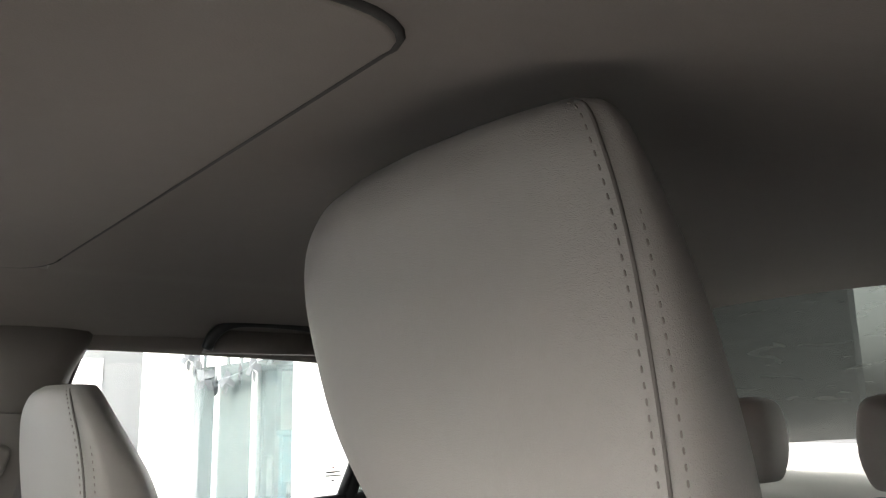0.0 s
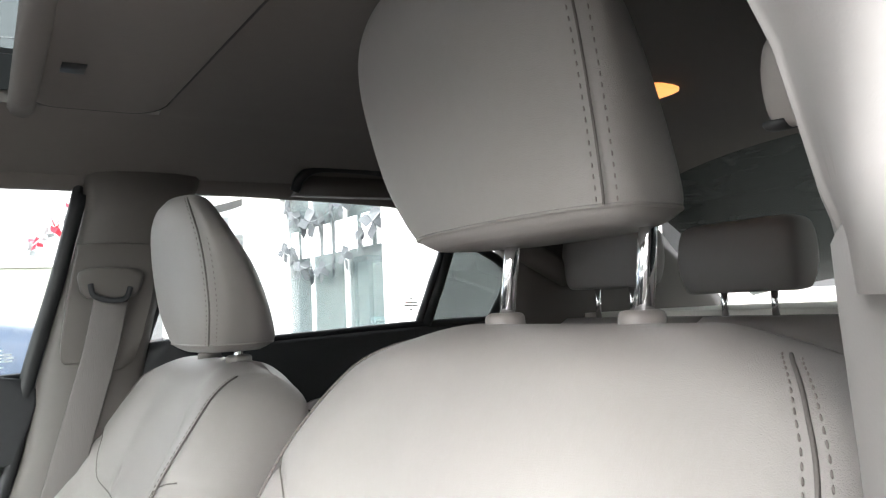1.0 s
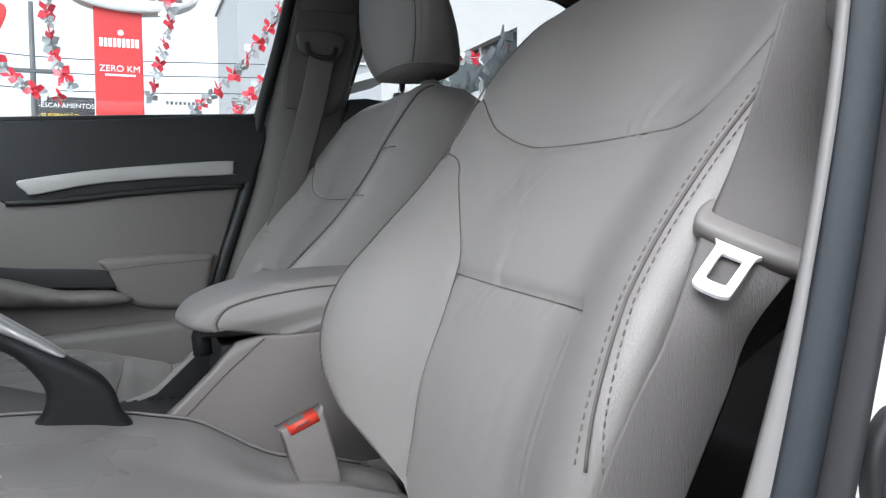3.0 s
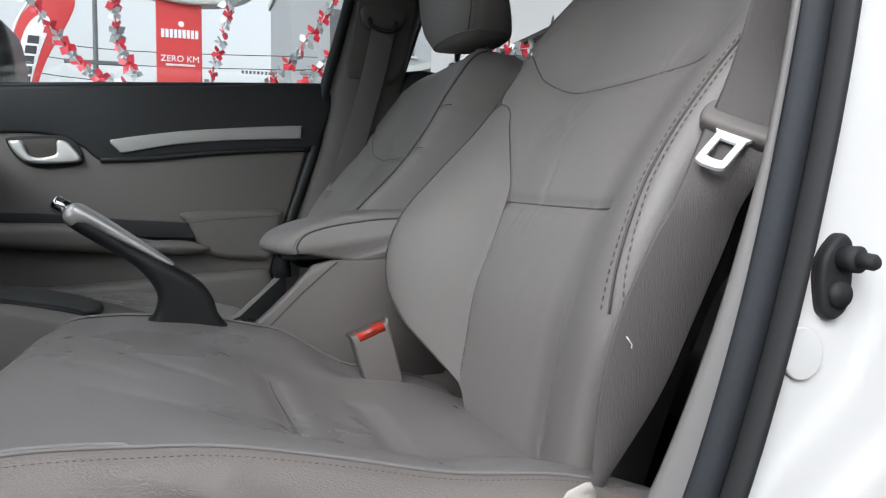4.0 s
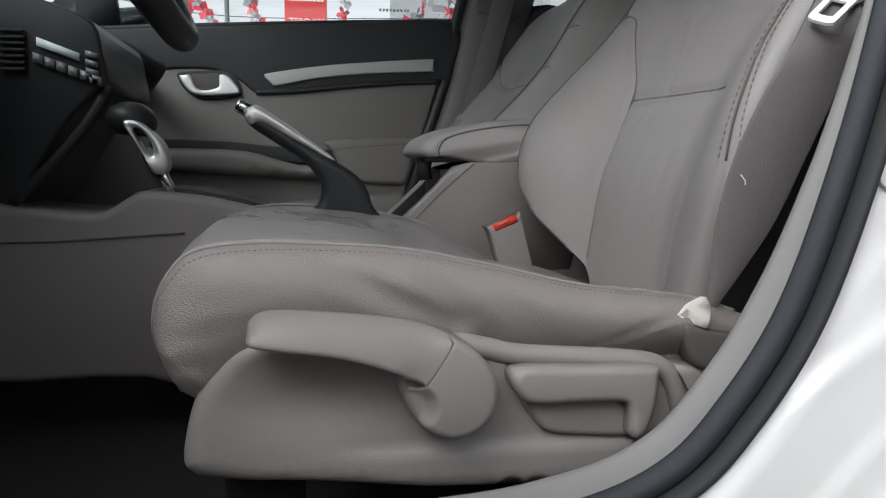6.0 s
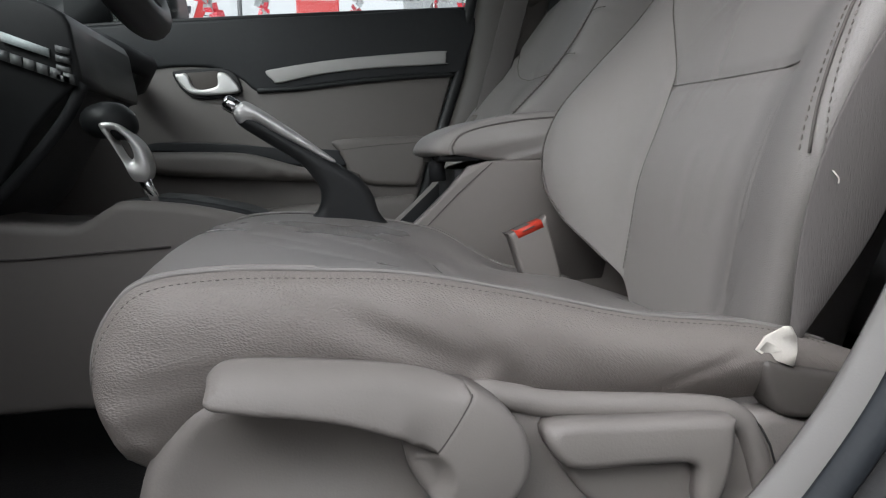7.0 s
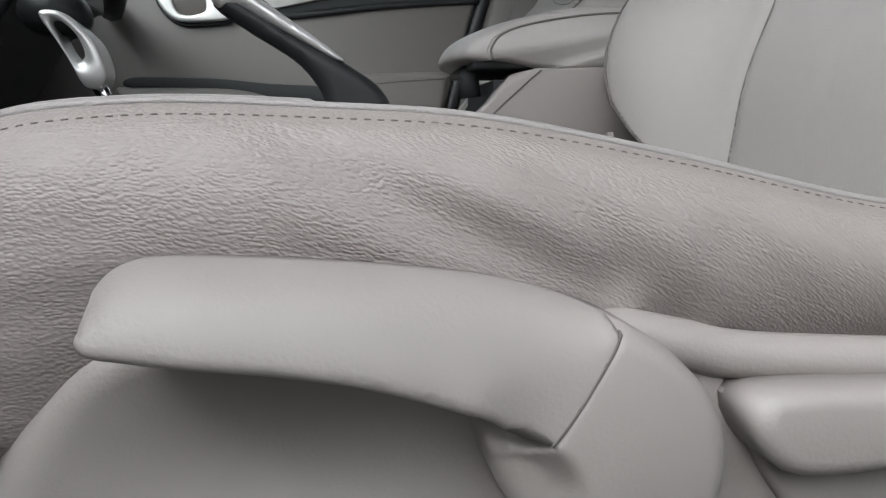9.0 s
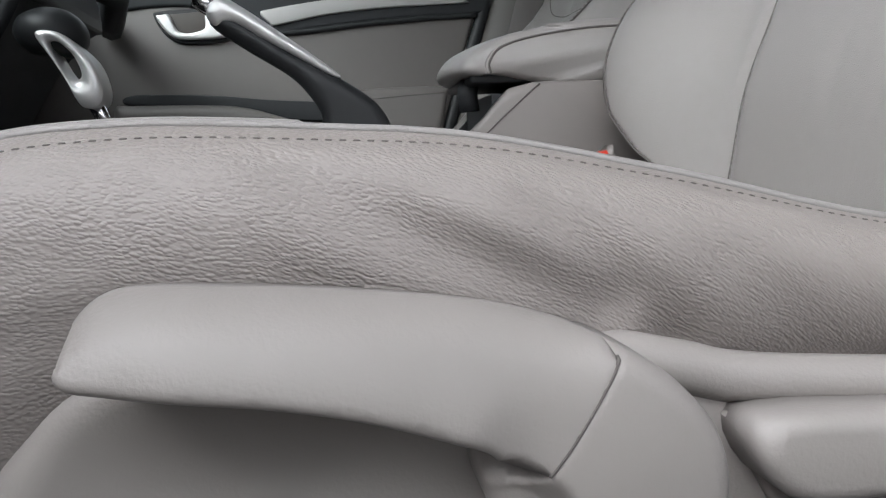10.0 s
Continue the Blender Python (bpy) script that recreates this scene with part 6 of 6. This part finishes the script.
WALL_W = mat("white_wall", (0.52, 0.515, 0.50), 0.85, var=0.04, scale=1, bump=0.002, bscale=40)
WALL_G = mat("green_grey_wall", (0.32, 0.34, 0.28), 0.9, var=0.1, scale=2, bump=0.004, bscale=30)
GREY_W = mat("grey_cladding", (0.11, 0.113, 0.116), 0.7, var=0.08, scale=2)
BANNER = mat("red_banner", (0.55, 0.035, 0.035), 0.6, var=0.06, scale=2)
WHITE_P = mat("white_print", (0.8, 0.8, 0.8), 0.7, var=0.03, scale=10)
YELLOW_P = mat("yellow_print", (0.75, 0.55, 0.05), 0.7, var=0.05, scale=10)
SIGN_B = mat("black_sign", (0.03, 0.03, 0.035), 0.6, var=0.1, scale=4)
BLUE = mat("blue_paint", (0.030, 0.046, 0.075), 0.35, var=0.05, scale=2, coat=0.25)
FOIL_R = mat("red_foil", (0.60, 0.03, 0.05), 0.35, var=0.1, scale=20)
FOIL_S = mat("silver_foil", (0.42, 0.45, 0.455), 0.35, metal=0.3, var=0.1, scale=20)
TEAL = mat("teal_fabric", (0.10, 0.22, 0.25), 0.8, var=0.2, scale=4)
WOOD = mat("shop_wood", (0.30, 0.20, 0.13), 0.6, var=0.15, scale=4)

ground = thing("ground", (0, 0, 0), "grey asphalt car lot ground", "ground", kind="structure")
gx = [-400, -60, -20, -8, -3, 0, 3, 8, 20, 60, 400]
gv = [(x, y, -0.02) for x in gx for y in gx]
part("asphalt_sheet", gv, [(i * 11 + j, i * 11 + j + 1, (i + 1) * 11 + j + 1, (i + 1) * 11 + j) for i in range(10) for j in range(10)], ASPHALT, ground, smooth=False)
for x, y in ((-1.25, -0.62), (1.35, -0.62), (-1.25, 0.68), (1.35, 0.68)):
    w = part("wheel", *tube([(x, y - 0.10, 0.30), (x, y + 0.10, 0.30)], 0.31, 28), RUBBER_DARK, body)
    part("rim", *tube([(x, y - 0.105, 0.30), (x, y + 0.105, 0.30)], 0.20, 20), SATIN, w)


def lettering(name, text, size, at, material, parent, extrude=0.003):
    cu = bpy.data.curves.new(name, "FONT")
    cu.body, cu.size, cu.extrude, cu.align_x = text, size, extrude, "CENTER"
    cu.materials.append(material)
    ob = new(name, cu)
    ob.parent = parent
    ob.matrix_basis = Matrix.Translation(Vector(at) - base_of(parent)) @ pose(0, 0, 0, 90, 0, 0)
    return ob


def bars(name, x0, x1, z, h, y, n, material, parent):
    w = (x1 - x0) / n
    for i in range(n):
        part(name, *box(x0 + w * (i + 0.12), x0 + w * (i + 0.86), y - 0.004, y, z - h / 2, z + h / 2), material, parent, smooth=False)


totem = thing("sign_totem", (-0.33, 7.55, 0), "red upright advertising totem with white oval head", "sign")
part("panel", *soft_box(-0.59, -0.145, 7.5, 7.62, 0.0, 2.72, 0.01), BANNER, totem, "red panel", smooth=False)
bars("print_bar", -0.545, -0.115 - 0.06, 2.36, 0.085, 7.498, 9, WHITE_P, totem)
part("print_dot", *slab([(0.028 * math.cos(a), 0.028 * math.sin(a)) for a in np.linspace(0, 6.28, 16, endpoint=False)], 7.494, 7.5, 0.001, lambda a, b, d: (-0.345 + a, d, 2.46 + b)), WHITE_P, totem)
lettering("print_words", "ZERO KM", 0.088, (-0.36, 7.497, 2.08), WHITE_P, totem)
bars("print_bar", -0.50, -0.215, 2.045, 0.022, 7.498, 14, WHITE_P, totem)
ovl = [(0.62 * math.cos(a), 0.20 * math.sin(a)) for a in np.linspace(0, 2 * math.pi, 40, endpoint=False)]
part("oval_head", *slab(ovl, 7.44, 7.66, 0.02, lambda a, b, d: (-0.22 + a, d, 2.86 + b)), WHITE_P, totem, "white oval sign head")
part("oval_band", *slab([(a * 0.95, b * 0.92) for a, b in ovl], 7.436, 7.45, 0.002, lambda a, b, d: (-0.22 + a, d, 2.86 + b)), mat("pale_grey_print", (0.55, 0.57, 0.56), 0.6), totem)
part("oval_face", *slab([(a * 0.92, b * 0.84) for a, b in ovl], 7.432, 7.45, 0.002, lambda a, b, d: (-0.22 + a, d, 2.865 + b)), WHITE_P, totem)
bars("brand_shape", -0.68, 0.25, 2.83, 0.10, 7.431, 11, mat("grey_print", (0.12, 0.12, 0.12), 0.6), totem)

board = thing("shop_board", (-0.95, 7.2, 0), "black shop board listing car services", "sign")
part("face", *soft_box(-1.075, -0.585, 7.05, 7.10, 1.0, 1.755, 0.01), SIGN_B, board, smooth=False)
part("leg", *soft_box(-1.05, -1.0, 7.06, 7.09, 0.0, 1.0, 0.005), SIGN_B, board, smooth=False)
part("leg", *soft_box(-0.70, -0.64, 7.06, 7.09, 0.0, 1.0, 0.005), SIGN_B, board, smooth=False)
for i, (tx, m) in enumerate((("-ESCAPAMENTOS", WHITE_P), ("-SUSPENSÃO", YELLOW_P), ("-ALINHAMENTO", WHITE_P))):
    ob = lettering("print_words", tx, 0.060, (-1.05, 7.047, 1.655 - 0.095 * i), m, board)
    ob.data.align_x = "LEFT"
bars("print_bar", -1.03, -0.62, 1.395, 0.05, 7.048, 8, YELLOW_P, board)

flag = thing("flag_banner", (-1.75, 7.5, 0), "red feather flag with white lettering", "flag")
fo = curve_pts([(-2.02, 1.40), (-1.95, 1.95), (-1.85, 2.35), (-1.65, 2.60), (-1.40, 2.66), (-1.33, 2.58), (-1.42, 2.35), (-1.58, 2.05), (-1.68, 1.75), (-1.72, 1.40)], 5, True)
part("cloth", *slab(fo, 7.48, 7.495, 0.003, xz(0)), BANNER, flag)
fi = curve_pts([(-1.92, 1.45), (-1.86, 1.95), (-1.78, 2.28), (-1.66, 2.44), (-1.56, 2.42), (-1.58, 2.28), (-1.66, 2.05), (-1.74, 1.75), (-1.78, 1.45)], 5, True)
part("white_field", *slab(fi, 7.474, 7.485, 0.002, xz(0)), WHITE_P, flag)
for i in range(8):
    zz = 1.52 + 0.098 * i
    xx = float(np.interp(zz, (1.45, 1.95, 2.28, 2.42), (-1.85, -1.765, -1.685, -1.60)))
    part("brand_shape", *slab([(xx - 0.055, zz - 0.036), (xx + 0.045, zz - 0.040), (xx + 0.055, zz + 0.036), (xx - 0.045, zz + 0.040)], 7.468, 7.475, 0.002, xz(0)), SIGN_B, flag, smooth=False)
part("mast", *tube(curve_pts([(-2.06, 7.49, 0), (-2.03, 7.49, 1.4), (-1.93, 7.49, 2.1), (-1.75, 7.49, 2.55), (-1.5, 7.49, 2.70)], 6), 0.014, 8), STEEL, flag)

# pinwheel garlands


def pinwheel():
    V, F = [], []
    for k in range(4):
        a = k * math.pi / 2
        c, s = math.cos(a), math.sin(a)
        pts = [(0, 0, 0), (0.034, -0.020, 0.0), (0.074, 0.016, -0.006), (0.044, 0.040, -0.016), (0.008, 0.018, -0.020)]
        o = len(V)
        V += [(x * c - y * s, z, x * s + y * c) for x, y, z in pts]
        V += [(x * c - y * s, z + 0.0015, x * s + y * c) for x, y, z in pts]
        F += [(o, o + 1, o + 2, o + 3, o + 4), (o + 9, o + 8, o + 7, o + 6, o + 5)]
        F += [(o + i, o + (i + 1) % 5, o + 5 + (i + 1) % 5, o + 5 + i) for i in range(5)]
    me = bpy.data.meshes.new("pinwheel")
    me.from_pydata(V, [], F)
    return me


PW = {}
for k, m in (("r", FOIL_R), ("s", FOIL_S)):
    PW[k] = pinwheel()
    PW[k].materials.append(m)
rnd = random.Random(4)
strings = [[(-0.86, 2.62), (-0.87, 2.33), (-0.83, 1.95), (-0.72, 1.71)], [(0.02, 2.62), (0.04, 2.30), (-0.03, 2.0), (-0.12, 1.66)], [(1.02, 2.62), (0.88, 2.33), (0.62, 1.95), (0.22, 1.55)],
           [(1.28, 2.55), (0.92, 1.98), (0.52, 1.50)], [(-1.55, 2.35), (-1.25, 1.92), (-1.05, 1.70), (-0.80, 1.62)], [(1.75, 2.9), (2.1, 2.35), (2.5, 2.15), (3.0, 2.2), (3.5, 2.5)]]
for q, s in enumerate(strings):
    line = curve_pts([(x, z, 0) for x, z in s], 14)
    g = thing("pinwheel_garland", (s[0][0], 6.0, s[0][1]), "hanging string of red and silver foil pinwheels", "garland", "pinwheel garlands")
    part("string", *tube([(p[0], 6.0, p[1]) for p in line], 0.003, 5), WHITE_P, g)
    L = np.concatenate([[0], np.cumsum([np.hypot(*(b - a)[:2]) for a, b in zip(line[:-1], line[1:])])])
    m = int(L[-1] / 0.085)
    for i in range(m + 1):
        t = L[-1] * i / m
        x, z = np.interp(t, L, [p[0] for p in line]), np.interp(t, L, [p[1] for p in line])
        ob = new("pinwheel", PW["r" if i % 2 == 0 else "s"])
        ob.parent = g
        ob.matrix_basis = Matrix.Translation((x - s[0][0], rnd.uniform(-0.02, 0.02), z - s[0][1])) @ pose(0, 0, 0, rnd.uniform(-35, 35), rnd.uniform(0, 90), rnd.uniform(-50, 50)) @ Matrix.Scale(rnd.uniform(0.85, 1.25), 4)

# foil copy darkened for the garlands that hang in shade
FOIL_SHADED = mat("shaded_foil", (0.05, 0.055, 0.06), 0.4, var=0.2, scale=20)
PW["d"] = pinwheel()
PW["d"].materials.append(FOIL_SHADED)
for y0, z0, y1, z1 in ((5.1, 1.55, 7.6, 1.45), (5.2, 2.05, 7.5, 1.9)):
    g = thing("pinwheel_garland", (2.74, y0, z0), "string of foil pinwheels across shop window, coloured dark for shade", "garland", "pinwheel garlands")
    pts = curve_pts([(2.795, y0, z0 + 0.25), (2.76, (y0 * 2 + y1) / 3, (z0 * 2 + z1) / 3 - 0.05), (2.76, (y0 + y1 * 2) / 3, (z0 + z1 * 2) / 3 - 0.05), (2.795, y1, z1 + 0.25)], 6)
    part("string", *tube(pts, 0.0012, 5), FOIL_S, g)
    for i, p in enumerate(pts[1:-1:2]):
        ob = new("pinwheel", PW["d"])
        ob.parent = g
        ob.matrix_basis = Matrix.Translation(Vector(p) - Vector((2.74, y0, z0 + rnd.uniform(0, 0.05)))) @ pose(0, 0, 0, 0, rnd.uniform(0, 90), 90 + rnd.uniform(-40, 40)) @ Matrix.Scale(rnd.uniform(1.5, 2.1), 4)

rig = thing("garland_rig", (0, 6.0, 0), "steel posts with overhead cable for garlands", "cable")
part("post", *tube([(-3.6, 6.0, 0), (-3.6, 6.0, 3.5)], 0.03, 8), STEEL, rig)
part("post", *tube([(4.4, 5.98, 0), (4.4, 5.98, 3.5)], 0.03, 8), STEEL, rig)
part("cable", *tube(curve_pts([(-3.6, 6.0, 3.45), (-1.5, 6.0, 3.25), (0.2, 6.0, 3.2), (2.0, 6.0, 3.25), (4.4, 6.0, 3.45)], 6), 0.006, 6), STEEL, rig)
for x, z in ((-0.86, 2.62), (0.02, 2.62), (1.02, 2.62), (1.28, 2.55), (-1.55, 2.35), (1.75, 2.9)):
    part("hanger", *tube([(x, 6.0, z), (x, 6.0, 3.26)], 0.003, 5), STEEL, rig)

# building with shop window beside the lot
shop = thing("shop_building", (3.0, 6.5, 0), "white shop building with large display window", "building")
part("wall", *box(2.80, 3.0, 2.2, 5.1, 0.0, 3.4), WALL_W, shop, smooth=False)
part("wall", *box(2.80, 3.0, 7.62, 9.0, 0.0, 3.4), WALL_W, shop, smooth=False)
part("wall", *box(2.80, 3.0, 5.1, 7.62, 2.25, 3.4), WALL_W, shop, smooth=False)
part("wall", *box(2.80, 3.0, 5.1, 7.62, 0.0, 0.12), WALL_W, shop, smooth=False)
part("end_wall", *box(3.0, 6.0, 8.8, 9.0, 0.0, 3.4), WALL_W, shop, smooth=False)
part("inner_wall", *box(6.0, 6.1, 2.2, 9.0, 0.0, 3.4), GREY_W, shop, smooth=False)
part("floor_slab", *box(3.0, 6.0, 2.2, 8.5, 0.0, 0.1), GREY_W, shop, smooth=False)
part("roof_slab", *box(2.7, 6.2, 2.0, 9.1, 3.4, 3.55), WALL_W, shop, smooth=False)
# diffuse tint mixed into the pane stands for sky reflected in it
haze = bpy.data.materials.new("window_sky_haze")
haze.use_nodes = True
hn, hl = haze.node_tree.nodes, haze.node_tree.links
hn["Principled BSDF"].inputs["Base Color"].default_value = (0.11, 0.145, 0.15, 1)
hn["Principled BSDF"].inputs["Roughness"].default_value = 0.12
hz_t, hz_m, hz_n, hz_r = hn.new("ShaderNodeBsdfTransparent"), hn.new("ShaderNodeMixShader"), hn.new("ShaderNodeTexNoise"), hn.new("ShaderNodeMapRange")
hz_n.inputs["Scale"].default_value = 2.5
hz_r.inputs[3].default_value, hz_r.inputs[4].default_value = 0.25, 0.5
hl.new(hz_n.outputs[0], hz_r.inputs[0])
hl.new(hz_r.outputs[0], hz_m.inputs[0])
hl.new(hz_t.outputs[0], hz_m.inputs[1])
hl.new(hn["Principled BSDF"].outputs[0], hz_m.inputs[2])
hl.new(hz_m.outputs[0], hn["Material Output"].inputs[0])
win = part("shop_window", *box(2.88, 2.885, 5.1, 7.62, 0.12, 2.25), haze, shop, smooth=False)
win.visible_shadow = False
for y in (5.13, 6.0, 6.86, 7.57):
    part("mullion", *box(2.86, 2.90, y - 0.02, y + 0.02, 0.12, 2.25), SATIN, win, smooth=False)
for i in range(8):
    y = 5.14 + 0.30 * i
    part("window_bar", *box(2.872, 2.878, y, y + 0.2, 1.55, 1.85), WHITE_P, shop, smooth=False)
for i, (y, z, w, h, m) in enumerate(((5.3, 0.1, 0.8, 0.75, TEAL), (6.3, 0.1, 0.5, 1.1, WOOD), (6.9, 0.1, 0.7, 0.8, TEAL), (7.5, 0.1, 0.4, 1.5, GREY_W), (5.9, 0.1, 0.3, 1.3, WALL_W))):
    f = thing("shop_furniture", (4.0, y, 0.1), "desk or cabinet inside the shop", "furniture")
    part("top", *soft_box(3.7, 4.3, y - w / 2, y + w / 2, z + h - 0.05, z + h, 0.01), m, f)
    for a, b in ((3.75, -0.4), (4.25, -0.4), (3.75, 0.4), (4.25, 0.4)):
        part("leg", *box(a - 0.03, a + 0.03, y + b * w - 0.03, y + b * w + 0.03, z, z + h - 0.05), m, f, smooth=False)
    part("front", *box(3.74, 3.77, y - w / 2 + 0.04, y + w / 2 - 0.04, z + h * 0.35, z + h - 0.06), m, f, smooth=False)
shed = thing("grey_shed", (1.9, 11, 0), "grey clad building with pale gable edge", "building")
part("wall", *box(1.6, 3.4, 10.0, 12.0, 0, 2.1), GREY_W, shed, smooth=False)
part("roof", [(1.4, 9.9, 2.1), (3.6, 9.9, 2.75), (3.6, 12.1, 2.75), (1.4, 12.1, 2.1), (1.4, 9.9, 2.2), (3.6, 9.9, 2.85), (3.6, 12.1, 2.85), (1.4, 12.1, 2.2)], [(0, 1, 2, 3), (4, 7, 6, 5), (0, 4, 5, 1), (1, 5, 6, 2), (2, 6, 7, 3), (3, 7, 4, 0)], WALL_W, shed, smooth=False)
part("door", *box(2.0, 2.6, 9.97, 10.0, 0, 1.8), WALL_W, shed, smooth=False)
tower = thing("pale_building", (3.8, 16, 0), "pale grey rendered building beyond the lot", "building")
part("wall", *box(1.86, 6.5, 16.0, 20.0, 0.0, 5.6), mat("pale_render", (0.36, 0.37, 0.375), 0.85, var=0.05, scale=0.8, bump=0.002, bscale=30), tower, smooth=False)
part("parapet", *box(1.80, 6.56, 15.94, 20.06, 5.6, 5.75), WALL_W, tower, smooth=False)
for zz in (2.2, 3.9):
    for xx in (2.7, 3.9, 5.1):
        w = part("window", *box(xx, xx + 0.7, 15.985, 16.0, zz, zz + 0.9), GREY_W, tower, smooth=False)
        part("sill", *box(xx - 0.05, xx + 0.75, 15.94, 15.985, zz - 0.05, zz), WALL_W, w, smooth=False)
fence = thing("low_wall", (0, 11, 0), "low green-grey boundary wall", "wall")
part("wall_body", *box(-9, 1.5, 11.0, 11.2, 0, 1.74), WALL_G, fence, smooth=False)
part("coping", *box(-9, 1.5, 10.96, 11.24, 1.74, 1.80), WALL_W, fence, smooth=False)
for x, h in ((-1.78, 4.2), (-4.5, 6.0)):
    pole = thing("utility_pole", (x, 14, 0), "concrete utility pole with crossarm", "pole")
    part("shaft", *tube([(x, 14, 0), (x, 14, h)], 0.06, 10, lambda q: 1.0 - 0.35 * q), GREY_W, pole)
    part("crossarm", *box(x - 0.5, x + 0.5, 13.95, 14.05, h * 0.72, h * 0.72 + 0.06), GREY_W, pole, smooth=False)

wires = thing("overhead_wires", (-1.78, 14, 2.8), "dark overhead wires strung between utility poles", "wires")
for z in (2.75, 3.05, 3.3):
    part("wire", *tube(curve_pts([(-9.0, 14.0, z + 0.8), (-4.5, 14.0, z + 0.35), (-1.78, 14.0, z), (2.5, 14.0, z + 0.1)], 6), 0.008, 5), SIGN_B, wires)

# blue car parked alongside
pc = thing("parked_car", (-0.6, 2.6, 0), "blue parked car with glossy bonnet alongside", "car")
pb = []
for y, k in ((1.78, 0.0), (1.82, 0.6), (1.95, 0.9), (2.3, 1.0), (2.9, 1.0), (3.25, 0.9), (3.38, 0.6), (3.42, 0.0)):
    pb.append([(x, y, 0.30 + (z - 0.30) * (0.90 + 0.10 * k)) for x, z in ((-4.0, 0.35), (-4.05, 0.8), (-3.9, 0.98), (-2.9, 1.02), (-1.1, 1.04), (-0.5, 1.035), (-0.1, 1.02), (0.12, 0.985), (0.25, 0.90), (0.32, 0.70), (0.30, 0.35))])
part("car_shell", *loft(pb), BLUE, pc, "blue painted shell")
cab = []
for y, k in ((1.95, 0.0), (2.05, 0.8), (2.6, 1.0), (3.15, 0.8), (3.25, 0.0)):
    cab.append([(-3.6, y, 1.0), (-3.1, y, 1.0 + 0.38 * k), (-2.0, y, 1.0 + 0.44 * k), (-1.5, y, 1.0 + 0.30 * k), (-0.95, y, 1.0)])
part("cabin", *loft(cab), mat("dark_car_glass", (0.03, 0.045, 0.06), 0.08), pc)
for x in (-3.2, -0.45):
    for y in (1.90, 3.30):
        part("wheel", *tube([(x, y - 0.1, 0.29), (x, y + 0.1, 0.29)], 0.29, 24), RUBBER_DARK, pc)

# unseen wall behind the open door, added to block low sky light
light_block_wall = thing("light_block_wall", (0, -3.5, 0), "unseen plain grey wall added to block low sky light", "wall", kind="structure")
part("wall_face", *box(-9.0, 9.0, -3.7, -3.5, 0.0, 1.3), mat("grey_render", (0.30, 0.29, 0.28), 0.9, var=0.1, scale=1.5, bump=0.003, bscale=40), light_block_wall, smooth=False)
